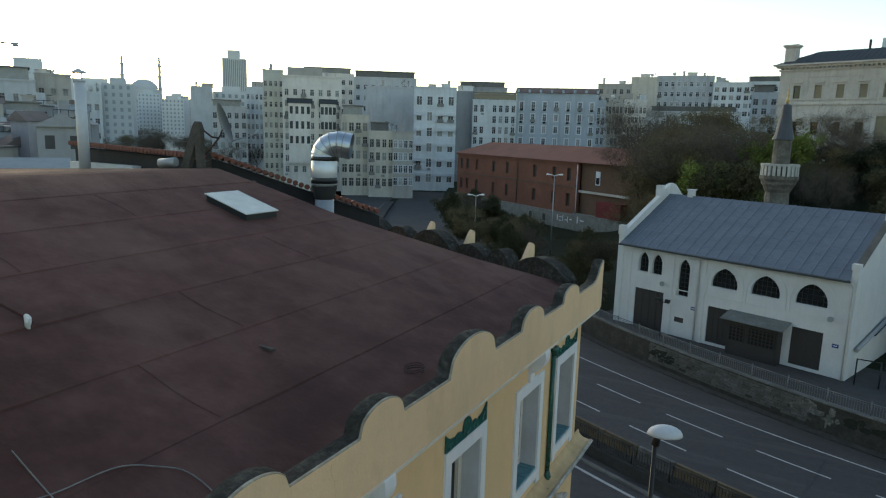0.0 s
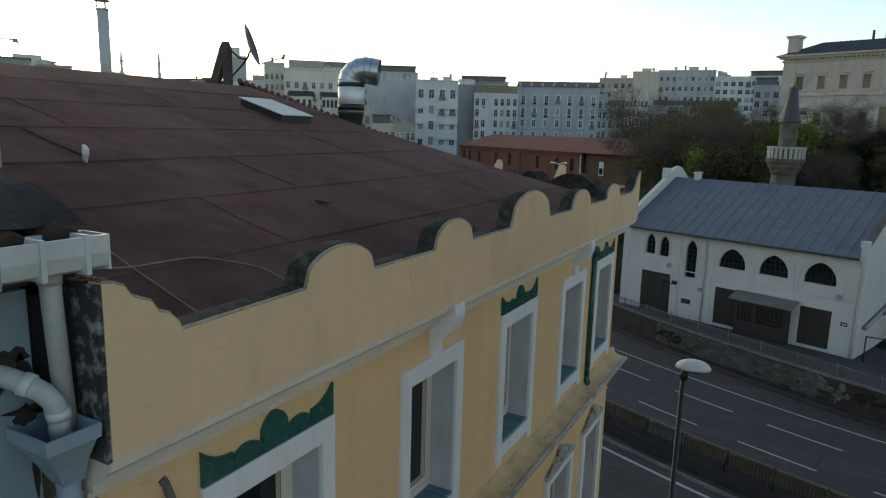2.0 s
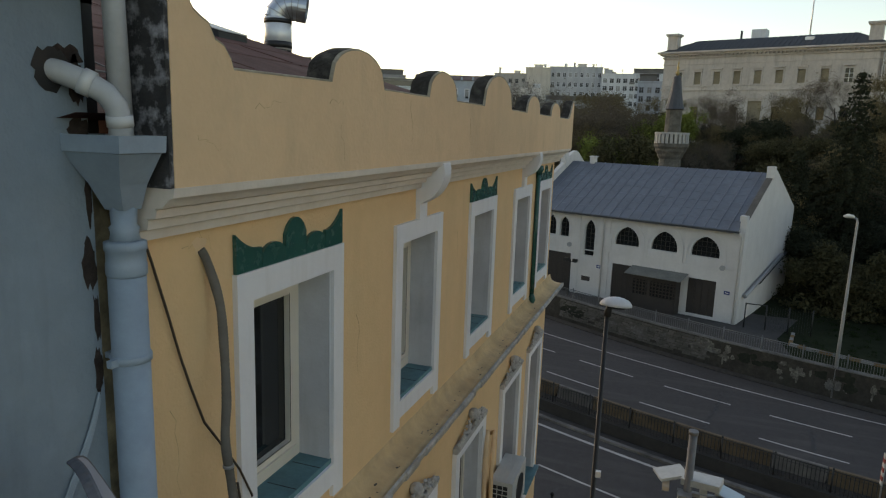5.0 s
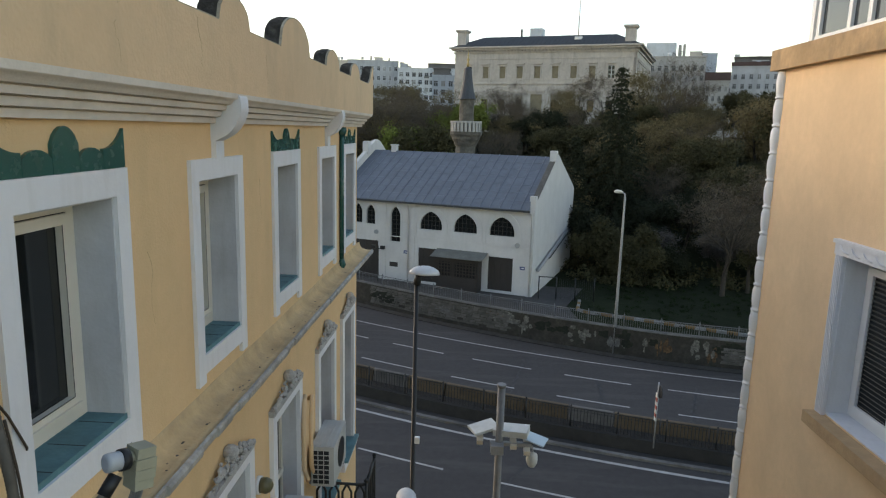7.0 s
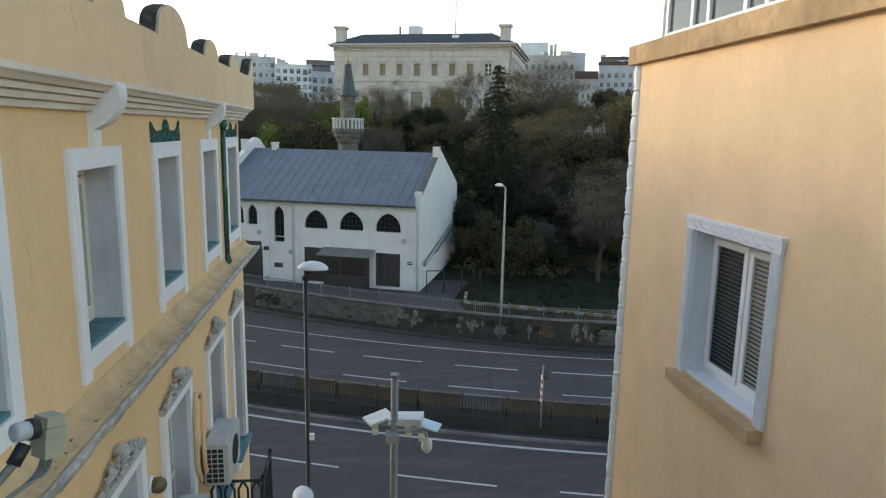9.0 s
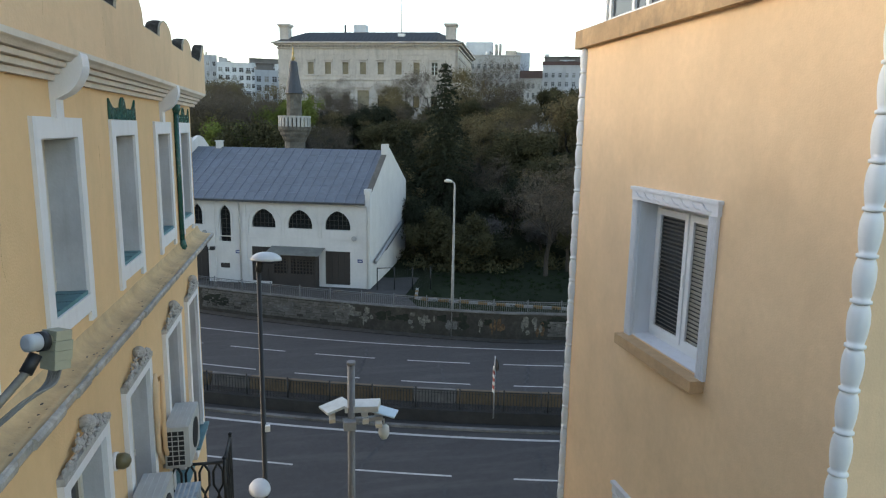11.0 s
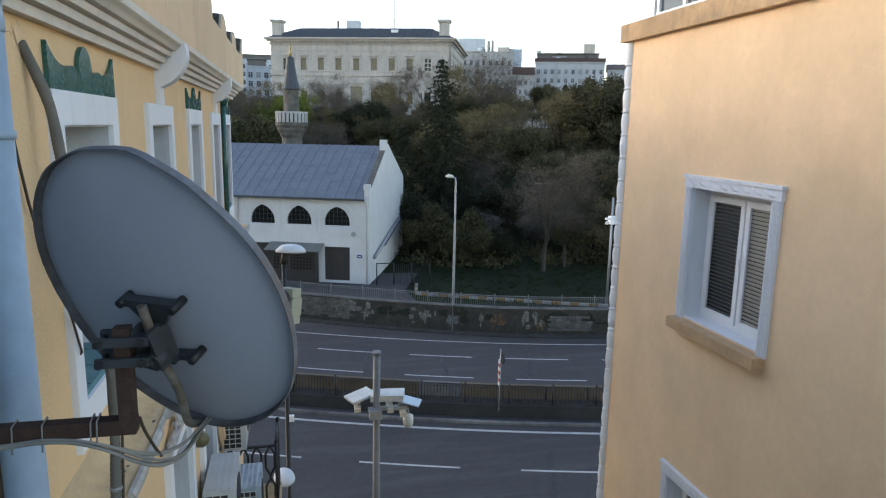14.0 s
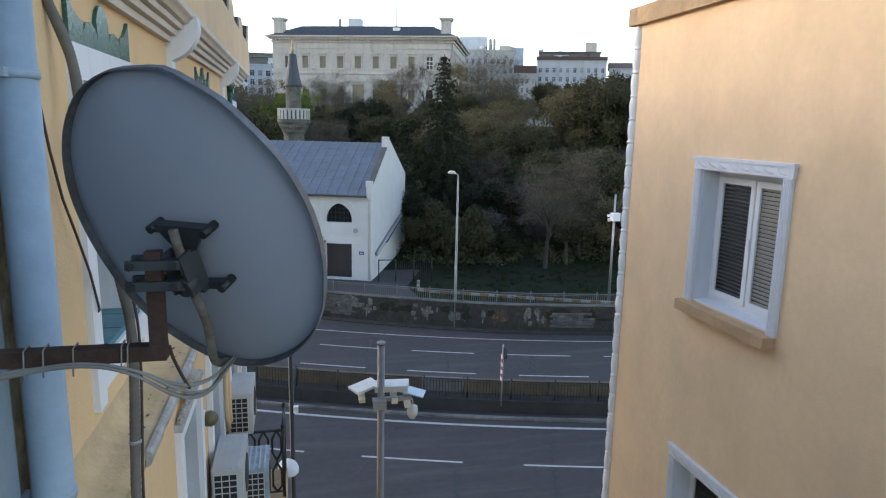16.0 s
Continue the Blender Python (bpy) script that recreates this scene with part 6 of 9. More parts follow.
m = Matrix.Translation((0, -0.1, 4.52)) @ Matrix.Rotation(radians(14), 4, "X")
box(bm, -8.75, -3.95, -1.65, 0.1, -0.02, 0.02, m)
for j in range(20):
    u = -8.7 + j * 0.24
    box(bm, u, u + 0.05, -1.66, 0.1, 0.02, 0.045, m)
dpart("canopy", bm, M_CANOPY, None, "ribbed grey sheet canopy")
# plinth, pilasters and string mouldings
for u0, u1, z0, z1, t in ((-0.5, 0.02, 0.6, 8.5, 0.05), (-11.35, -11.0, 1.1, 8.5, 0.06), (-14.2, -13.9, 1.1, 8.5, 0.06), (-19.6, -19.0, 0.6, 8.5, 0.05), (-18.4, -18.1, 1.1, 8.5, 0.04)):
    dpart("pilaster", boxes((u0, u1, -t, 0.01, z0, z1)), M_WHITEWALL, bevel=0.01)
for u0, u1 in ((-10.95, -0.55), (-13.85, -11.4)):
    dpart("string_course", boxes((u0, u1, -0.04, 0.01, 5.22, 5.30)), M_WHITEWALL, bevel=0.01)
dpart("vent", boxes((-13.5, -12.66, -0.01, 0.03, 2.42, 2.85)), M_DOOR)
# side and back walls with stepped gables
DEP, RIDGE, RZD = 15.6, 7.6, 12.75


def gable(u0, u1, lift=0.0):
    bm = bmesh.new()
    tip = [(RIDGE - 1.0, 12.46 + lift), (RIDGE - 0.95, 12.95), (RIDGE - 0.3, 13.0), (RIDGE, 12.98), (RIDGE + 0.4, 12.78)]
    if lift:
        tip = [(RIDGE - 1.4, 12.28 + lift), (RIDGE - 1.3, 13.15), (RIDGE - 0.7, 13.3), (RIDGE - 0.1, 13.62), (RIDGE + 0.5, 13.78), (RIDGE + 1.1, 13.6), (RIDGE + 2.2, 12.75)]
    poly = [(0.0, 0.6), (0.0, 9.35), (0.55, 9.45), (0.6, 9.30 + lift)] + tip + [(DEP, 9.38), (DEP, 0.6)]
    prism(bm, poly, "x", u0, u1)
    return bm


dpart("gable_wall", gable(-0.42, 0.02), M_WHITEWALL)
dpart("gable_wall", gable(-19.62, -19.2, 0.5), M_WHITEWALL)
for u in (-0.21, -19.41):
    dpart("pinnacle", boxes((u - 0.26, u + 0.26, -0.1, 0.5, 9.3, 9.72 if u > -5 else 10.15)), M_WHITEWALL, bevel=0.02)
    dpart("pinnacle", boxes((u - 0.3, u + 0.3, RIDGE - (1.3 if u > -5 else 1.75), RIDGE - (0.7 if u > -5 else 1.2), 12.3, 13.35 if u > -5 else 13.62)), M_WHITEWALL, bevel=0.02)
M_COPING = mat("blackened_coping", (0.13, 0.12, 0.105), 0.95, grain=(5, 0.3), stain=(0.9, 0.4), dark=0.4, bump=0.3)
for u in (-0.2,):
    for (ya, za), (yb, zb) in (((0.6, 9.31), (RIDGE - 1.05, 12.45)), ((RIDGE + 0.45, 12.77), (DEP, 9.39))):
        bm = bmesh.new()
        prism(bm, [(ya, za), (yb, zb), (yb, zb + 0.07), (ya, za + 0.07)], "x", u - 0.30, u + 0.20)
        dpart("coping", bm, M_COPING, None, "blackened sloping gable coping")
dpart("wall", boxes((-19.2, -0.42, DEP - 0.4, DEP, 0.6, 9.3)), M_WHITEWALL)
bm = bmesh.new()
prism(bm, [(-0.45, 8.45), (-0.45, 8.58), (RIDGE, RZD), (DEP + 0.3, 9.2), (DEP + 0.3, 9.05), (RIDGE, RZD - 0.15)], "x", -19.2, -0.42)
roof = dpart("roof", bm, M_LEAD, None, "blue-grey lead sheet roof with raised seams")
sl = math.atan2(RZD - 8.58, RIDGE + 0.45)
m = Matrix.Translation((0, -0.45, 8.58)) @ Matrix.Rotation(sl, 4, "X")
L = math.hypot(RIDGE + 0.45, RZD - 8.58)
for k in range(1, 21):
    u = -19.2 + k * 0.9
    bm = bmesh.new()
    box(bm, u - 0.03, u + 0.03, 0.0, L, 0.0, 0.05, m)
    dpart("seam", bm, M_SEAM, roof)
for k in range(1, 7):
    bm = bmesh.new()
    box(bm, -19.2, -0.42, L * k / 7 - 0.02, L * k / 7 + 0.02, 0.0, 0.018, m)
    dpart("seam", bm, M_SEAM, roof)
dpart("chimney", boxes((-17.2, -16.7, RIDGE - 0.3, RIDGE + 0.3, 12.4, 13.25), (-17.27, -16.63, RIDGE - 0.37, RIDGE + 0.37, 13.25, 13.36)), M_WHITEWALL, bevel=0.02)
dpart("gutter", boxes((-19.3, -0.3, -0.58, -0.44, 8.40, 8.54)), M_SLATE, bevel=0.02)
for u in (-0.18, -11.6):
    bm = bmesh.new()
    tube(bm, [(u, -0.5, 8.4), (u, -0.2, 8.1), (u, -0.1, 8.0), (u, -0.1, 1.1)], 0.06, 8)
    dpart("downpipe", bm, M_WHITEWALL)
# sloping ducts on the gable side
for z, y0, y1, r in ((3.3, 1.0, 12.0, 0.16), (3.75, 5.0, 13.5, 0.13)):
    bm = bmesh.new()
    tube(bm, [(0.25, y0, z), (0.25, y1, z + 0.18 * (y1 - y0))], r, 10)
    dpart("duct", bm, M_SLATE if r < 0.15 else M_GALV)

# ---- road furniture ----


def along(name, off, z0, z1, thick, x0, x1, material, label, category, step=1.0):
    bm = bmesh.new()
    pr = None
    n = int((x1 - x0) / step)
    for i in range(n + 1):
        x = x0 + i * step
        o = off(x) if callable(off) else off
        p, q = road_at(x, o), road_at(x, o + thick)
        cur = [bm.verts.new((*p, z0)), bm.verts.new((*q, z0)), bm.verts.new((*q, z1)), bm.verts.new((*p, z1))]
        if pr:
            for k in range(4):
                bm.faces.new((pr[k], pr[(k + 1) % 4], cur[(k + 1) % 4], cur[k]))
        else:
            bm.faces.new(cur)
        pr = cur
    bm.faces.new(pr[::-1])
    return tagged(part(name, bm, material), label, category, kind="structure")


along("median", -12.1, -0.03, 0.66, 1.9, -80, 60, M_DARKCONC, "sooty raised concrete median between the carriageways", "median")
along("kerb", -12.95, -0.03, 0.12, 0.25, -80, 60, M_CONC, "worn concrete kerb at the median", "kerb")
along("retaining_wall", wall_off, -0.03, 1.9, 0.4, -60, 60, M_WALLCONC, "stained rubble retaining wall beside the road", "wall")

# ---- railings, masts and signs ----
def fence_panel(parent, p, q, z, h, bars, material, r=0.012):
    for zz, rr in ((z + h, 0.028), (z + h * 0.86, 0.014), (z + 0.08, 0.018)):
        bm = bmesh.new()
        tube(bm, [(*p, zz), (*q, zz)], rr, 5)
        part("rail", bm, material, parent)
    bm = bmesh.new()
    box(bm, -r, r, -r, r, 0, h * 0.97)
    me = mesh("bar", bm, material)
    for i in range(1, bars):
        o = new("bar", me)
        o.parent = parent
        o.location = (*p.lerp(q, i / bars), z)
    for e in (p,):
        bm = bmesh.new()
        tube(bm, [(*e, z - 0.03), (*e, z + h + 0.06)], 0.045, 8)
        lathe(bm, [(0.03, 0), (0.06, 0.04), (0.03, 0.09), (0.01, 0.13)], (*e, z + h + 0.05), 8)
        part("post", bm, material, parent)


x = -26.0
while x < 24:
    p, q = road_at(x, -11.9), road_at(x + 1.9, -11.9)
    f = thing("median_fence", "black iron fence panel on the concrete median", "fence", group="median fence panels")
    fence_panel(f, p, q, 0.66, 1.0, 14, M_BLACK, 0.017)
    x += 1.9
x = -30.0
k = 0
while x < 30:
    p, q = road_at(x + 0.02, -10.95), road_at(x + 1.86, -10.95)
    b = thing("barrier_block", "weathered ochre concrete barrier behind the median fence", "barrier", group="median barriers")
    bm = bmesh.new()
    d = (q - p).normalized()
    n = Vector((-d.y, d.x))
    lo = [(-0.22, 0.66), (-0.16, 0.9), (-0.09, 1.35), (0.09, 1.35), (0.16, 0.9), (0.22, 0.66)]
    A = [bm.verts.new((p.x + n.x * a, p.y + n.y * a, z)) for a, z in lo]
    B = [bm.verts.new((q.x + n.x * a, q.y + n.y * a, z)) for a, z in lo]
    bm.faces.new(A)
    bm.faces.new(B[::-1])
    for i in range(6):
        bm.faces.new((A[i], B[i], B[(i + 1) % 6], A[(i + 1) % 6]))
    part("block", bm, M_PANEL if k % 5 else M_CONC, b)
    x += 1.9
    k += 1
M_RAILGREY = mat("grey_rail_paint", (0.15, 0.155, 0.16), 0.6, 0.2, grain=(8, 0.2), stain=(2, 0.2), dark=0.6, bump=0.05)
x = -17.0
while x < 26:
    p, q = road_at(x, wall_off(x) + 0.2), road_at(x + 2.4, wall_off(x + 2.4) + 0.2)
    f = thing("wall_railing", "grey steel railing panel on the retaining wall", "railing", group="wall railing panels")
    fence_panel(f, p, q, 1.92, 0.85, 16, M_RAILGREY, 0.010)
    x += 2.4

# coping and stones of the retaining wall
along("wall_coping", lambda x: wall_off(x) - 0.05, 1.9, 1.97, 0.5, -30, 30, M_CONC, "rough concrete coping of the retaining wall", "coping")
wall_ob = bpy.data.objects["retaining_wall"]
random.seed(21)
stones = []
for k in range(8):
    bm = bmesh.new()
    w, h = random.uniform(0.36, 0.6), random.uniform(0.13, 0.17)
    box(bm, -w / 2, w / 2, -0.07, 0.05, 0, h)
    for v in bm.verts:
        v.co += Vector((random.uniform(-0.03, 0.03), random.uniform(-0.02, 0.02), random.uniform(-0.015, 0.015)))
    stones.append((w, mesh("stone", bm, M_STONE, bevel=0.012)))


def lay_stones(x0, x1, z0, z1):
    z = z0
    while z < z1:
        x = x0 + random.random() * 0.3
        while x < x1:
            w, me = random.choice(stones)
            if random.random() < 0.93:
                p = road_at(x + w / 2, wall_off(x) - 0.01)
                s = (kerb_line(x + 0.1) - kerb_line(x - 0.1)) / 0.2
                o = new("stone", me)
                o.parent = wall_ob
                o.matrix_basis = Matrix.Translation((p.x, p.y, z)) @ Matrix.Rotation(math.atan(s), 4, "Z")
            x += w * 0.97 + 0.03
        z += 0.185
        if z > 1.75:
            break


lay_stones(-11.0, 1.2, 0.35, 1.8)
lay_stones(15.6, 18.5, 0.35, 1.4)
M_PATCH1 = mat("pale_render_patch", (0.27, 0.255, 0.22), 0.95, grain=(7, 0.6), stain=(2.6, 0.5), dark=0.2, bump=0.4)
M_PATCH2 = mat("ochre_render_patch", (0.20, 0.115, 0.055), 0.95, grain=(7, 0.6), stain=(2.6, 0.5), dark=0.2, bump=0.4)
M_PATCH3 = mat("mossy_render_patch", (0.022, 0.025, 0.014), 0.95, grain=(6, 0.4), stain=(1.5, 0.5), dark=0.3, bump=0.4)
M_PATCH4 = mat("grey_render_patch", (0.16, 0.155, 0.145), 0.95, grain=(6, 0.4), stain=(1.5, 0.5), dark=0.3, bump=0.4)
pr_ = random.Random(5)
spots = []
for x, z, w, h, m, n in ((1.2, 1.35, 1.8, 0.9, M_PATCH1, 9), (2.4, 1.0, 1.2, 0.8, M_PATCH1, 7), (0.2, 1.5, 1.0, 0.4, M_PATCH2, 4), (6.6, 1.1, 1.4, 0.8, M_PATCH1, 9), (12.0, 0.95, 0.7, 1.1, M_PATCH2, 7), (11.0, 0.9, 0.5, 0.7, M_PATCH1, 4), (14.4, 1.0, 0.9, 1.1, M_PATCH1, 7), (15.2, 0.9, 0.7, 1.0, M_PATCH2, 5), (17.0, 1.0, 1.6, 0.5, M_PATCH4, 8), (8.8, 0.9, 0.9, 0.9, M_PATCH4, 6), (4.5, 1.2, 2.5, 0.8, M_PATCH3, 8), (10.0, 1.2, 2.5, 0.9, M_PATCH3, 8), (-4.0, 1.2, 5.0, 0.9, M_PATCH4, 14), (-9.0, 1.1, 5.0, 1.0, M_PATCH3, 12), (18.5, 1.1, 4.0, 0.9, M_PATCH3, 10)):
    for k in range(n):
        spots.append((x + pr_.gauss(0, w / 3), min(1.6, max(0.5, z + pr_.gauss(0, h / 4))), w * pr_.uniform(0.12, 0.5), h * pr_.uniform(0.25, 0.9), m))
for si, (x, z, w, h, m) in enumerate(spots):
    bm = bmesh.new()
    n = 20
    c = road_at(x, wall_off(x) - 0.012 - 0.0006 * (si % 9))
    d = (road_at(x + 0.1, wall_off(x)) - road_at(x - 0.1, wall_off(x))).normalized()
    ring = []
    for k in range(n):
        a = k * 2 * math.pi / n
        r = pr_.uniform(0.72, 1.12)
        ring.append(bm.verts.new((c.x + d.x * math.cos(a) * w / 2 * r, c.y + d.y * math.cos(a) * w / 2 * r - 0.004, z + math.sin(a) * h / 2 * r)))
    bm.faces.new(ring)
    part("render_patch", bm, m, wall_ob, "flaking render patch")
# gutter kerb at the foot of the wall
M_GUTTERDIRT = mat("dirty_kerb", (0.052, 0.05, 0.045), 0.95, grain=(4, 0.5), stain=(0.8, 0.5), dark=0.35, bump=0.4, bump_scale=14)
along("kerb", lambda x: wall_off(x) - 0.75, -0.03, 0.07, 0.7, -30, 30, M_GUTTERDIRT, "narrow broken kerb below the retaining wall", "kerb")

# yard paving, striped kerb and gate
bm = bmesh.new()
vs = [bm.verts.new((*road_at(x, wall_off(x) + 0.38), 1.14)) for x in [-20 + 1.3 * k for k in range(22)]]
vs += [bm.verts.new(DM @ Vector((u, v, 1.14))) for u, v in ((3.4, -1.5), (3.4, 18), (-0.1, 18), (-0.1, 0.1), (-19.5, 0.1), (-19.7, 4), (-21.5, 4))]
bm.faces.new(vs)
tagged(part("yard", bm, M_PAVE), "dark worn paving of the depot yard", "paving", kind="structure")
M_KW = mat("faded_white_kerb", (0.30, 0.30, 0.29), 0.9, grain=(5, 0.3), stain=(1, 0.3), dark=0.5, bump=0.2)
M_KY = mat("faded_yellow_kerb", (0.24, 0.14, 0.05), 0.9, grain=(5, 0.3), stain=(1, 0.3), dark=0.5, bump=0.2)
kp = [Vector((8.6, 53.5)), Vector((8.0, 50.6)), Vector((8.9, 49.9)), Vector((12.0, 48.6)), Vector((16.0, 46.8)), Vector((20.0, 45.2)), Vector((27.0, 42.6))]
k = 0
for a, b in zip(kp, kp[1:]):
    L = (b - a).length
    n = max(1, round(L / 0.75))
    for i in range(n):
        p, q = a.lerp(b, i / n), a.lerp(b, (i + 0.97) / n)
        d = (q - p).normalized()
        s = Vector((-d.y, d.x)) * 0.12
        bm = bmesh.new()
        for z in (1.1, 1.30):
            for c in (p - s, q - s, q + s, p + s):
                bm.verts.new((*c, z))
        bm.verts.ensure_lookup_table()
        for f in ((0, 3, 2, 1), (4, 5, 6, 7), (0, 1, 5, 4), (1, 2, 6, 5), (2, 3, 7, 6), (3, 0, 4, 7)):
            bm.faces.new([bm.verts[j] for j in f])
        ob = part("kerb_stone", bm, M_KY if k % 2 else M_KW, bevel=0.02)
        tagged(ob, "faded %s painted kerb stone" % ("yellow" if k % 2 else "white"), "kerb stone", "striped kerb", "structure")
        k += 1
gate = thing("yard_gate", "black steel frame gate beside the depot", "gate", DM)
for u in (0.7, 2.1, 3.6, 5.1):
    bm = bmesh.new()
    tube(bm, [(u, -0.4 + u * 0.3, 1.1), (u, -0.4 + u * 0.3, 3.1)], 0.05, 6)
    part("post", bm, M_BLACK, gate)
for u in (0.7,):
    bm = bmesh.new()
    tube(bm, [(u, -0.19, 3.05), (2.1, 0.23, 3.05)], 0.04, 6)
    part("rail", bm, M_BLACK, gate)
bm = bmesh.new()
for k in range(18):
    u = 2.15 + k * 0.165
    box(bm, u, u + 0.02, -0.4 + u * 0.3, -0.38 + u * 0.3, 1.2, 2.95)
tagged(part("mesh_panel", bm, M_BLACK, gate), "dark bar infill of the gate")


def street_lamp_grey(m):
    o = thing("street_lamp", "tall galvanised street lamp beside the retaining wall", "street lamp", m)
    bm = bmesh.new()
    tube(bm, [(0, 0, -0.03), (0, 0, 4), (0, 0, 10.9), (-0.04, 0.0, 11.1), (-0.25, 0.0, 11.22)], [0.12, 0.10, 0.065, 0.055, 0.05], 12)
    part("pole", bm, M_GALV, o)
    bm = bmesh.new()
    tube(bm, [(-0.2, 0, 11.2), (-0.3, 0, 11.24), (-0.6, 0, 11.27), (-0.78, 0, 11.24)], [0.06, 0.11, 0.13, 0.05], 12)
    part("luminaire", bm, M_PVC, o, "pale flat lamp head")
    return o


street_lamp_grey(pose(9.5, 43.85, 0, 0, 0, 10))


def double_lamp(m, h):
    o = thing("street_lamp", "grey twin-armed street lamp in the park", "street lamp", m, group="park lamps")
    bm = bmesh.new()
    tube(bm, [(0, 0, -0.5), (0, 0, h)], [0.11, 0.06], 8)
    part("pole", bm, M_GALV, o)
    for s in (-1, 1):
        bm = bmesh.new()
        tube(bm, [(0, 0, h - 0.1), (s * 0.5, 0, h + 0.1), (s * 1.1, 0, h + 0.15), (s * 1.25, 0, h + 0.1)], [0.05, 0.06, 0.14, 0.05], 8)
        part("luminaire", bm, M_PVCW, o)
    return o


double_lamp(pose(-32.2, 95.2, 0, 0, 0, 20), 12.2)
double_lamp(pose(-40.8, 86.2, 0, 0, 0, 40), 9.2)

# black street lamp at the pavement below
sl = thing("street_lamp", "black lamp post with two white dome heads", "street lamp")
bm = bmesh.new()
tube(bm, [(-1.84, 14.86, 0), (-1.84, 14.86, 1.2), (-1.84, 14.86, 1.25), (-1.84, 14.86, 11.45)], [0.13, 0.12, 0.075, 0.05], 12)
tube(bm, [(-1.84, 14.86, 11.35), (-1.80, 14.92, 11.62)], [0.09, 0.07], 10)
part("pole", bm, M_BLACK, sl)


M_DOME = mat("dusty_white_dome", (0.55, 0.56, 0.57), 0.5, grain=(10, 0.08), stain=(3, 0.2), dark=0.65, bump=0.0)


def dome(c, tilt, yaw, s=1.0):
    m = Matrix.Translation(c) @ Matrix.Rotation(yaw, 4, "Z") @ Matrix.Rotation(tilt, 4, "X") @ Matrix.Scale(s, 4)
    bm = bmesh.new()
    n, k = 20, 7
    rings = []
    for i in range(k):
        a = i / (k - 1) * math.pi / 2
        rings.append([bm.verts.new(m @ Vector((0.30 * math.cos(a) * math.cos(j * 2 * math.pi / n) + 0.001, 0.46 * math.cos(a) * math.sin(j * 2 * math.pi / n), 0.20 * math.sin(a)))) for j in range(n)])
    for a, b in zip(rings, rings[1:]):
        for j in range(n):
            bm.faces.new((a[j], a[(j + 1) % n], b[(j + 1) % n], b[j])).smooth = True
    bm.faces.new(rings[0][::-1])
    bm.faces.new(rings[-1])
    h = part("lamp_head", bm, M_DOME, sl, "white dome lamp head")
    bm = bmesh.new()
    lathe(bm, [(0.2, -0.06), (0.24, -0.02), (0.25, 0.0)], (0, 0, 0), 16)
    bm.transform(m)
    part("lens", bm, M_MIDGLASS, h)
    return h


dome((-1.67, 14.99, 11.60), radians(-8), radians(-35))
dome((-1.95, 14.45, 6.06), radians(4), radians(10), 0.85)
bm = bmesh.new()
tube(bm, [(-1.84, 14.86, 6.0), (-1.93, 14.5, 6.03)], 0.035, 8)
part("arm", bm, M_BLACK, sl)
part("box", boxes((-1.80, -1.68, 14.70, 14.80, 7.4, 7.55)), M_PVCW, sl, "small white fitting")

# traffic camera pole
M_CAMW = mat("dusty_camera_housing", (0.50, 0.525, 0.515), 0.5, grain=(12, 0.12), stain=(3, 0.25), dark=0.65, bump=0.0)
cp = thing("camera_pole", "grey pole with white enforcement camera cluster", "camera pole", pose(-0.03, -0.45, 0.22))
bm = bmesh.new()
M_POLE = mat("weathered_pole_steel", (0.20, 0.205, 0.21), 0.6, 0.3, grain=(8, 0.25), stain=(1.2, 0.35), dark=0.55, bump=0.1)
tube(bm, [(0.2, 13.85, -0.22), (0.23, 13.9, 9.25)], 0.085, 14)
tube(bm, [(0.23, 13.9, 9.25), (0.23, 13.9, 9.32)], 0.1, 14)
part("pole", bm, M_POLE, cp)


def slab(x0, x1, y0, y1, z0, z1, m, name, material, label=""):
    bm = bmesh.new()
    box(bm, x0, x1, y0, y1, z0, z1, m)
    return part(name, bm, material, cp, label, bevel=0.012)


ctr = Vector((0.48, 14.0, 8.2))
slab(-0.36, 0.40, -0.22, 0.22, -0.07, 0.07, Matrix.Translation(ctr) @ Matrix.Rotation(radians(-4), 4, "Y") @ Matrix.Rotation(radians(-14), 4, "Z"), "housing", M_CAMW, "white camera housing")
slab(-0.30, 0.30, -0.27, 0.27, -0.03, 0.03, Matrix.Translation((-0.12, 14.25, 8.13)) @ Matrix.Rotation(radians(-12), 4, "Y") @ Matrix.Rotation(radians(20), 4, "Z"), "sunshield", M_CAMW, "white sunshield")
slab(-0.27, 0.27, -0.25, 0.25, -0.012, 0.012, Matrix.Translation((1.03, 14.1, 7.98)) @ Matrix.Rotation(radians(12), 4, "Y") @ Matrix.Rotation(radians(-20), 4, "Z"), "sunshield", M_DISHLIGHT, "pale blue sunshield")
slab(-0.14, 0.14, -0.12, 0.12, -0.1, 0.1, Matrix.Translation((0.18, 13.74, 7.88)), "clamp_box", M_GALV)
slab(-0.42, 0.5, -0.05, 0.05, -0.04, 0.04, Matrix.Translation((0.45, 13.95, 7.9)), "crossbar", M_GALV)
for x, y, z in ((-0.2, 14.15, 7.95), (0.85, 14.0, 7.82), (0.55, 14.05, 7.92)):
    slab(-0.07, 0.07, -0.2, 0.16, -0.06, 0.06, Matrix.Translation((x, y, z)) @ Matrix.Rotation(radians(20), 4, "X"), "camera", M_PVC)
bm = bmesh.new()
lathe(bm, [(0.03, 0.28), (0.12, 0.22), (0.13, 0.1), (0.12, 0.02), (0.07, -0.07), (0.01, -0.1)][::-1], (0.98, 13.95, 7.45), 16)
part("dome_camera", bm, M_CAMW, cp, "white dome camera")
bm = bmesh.new()
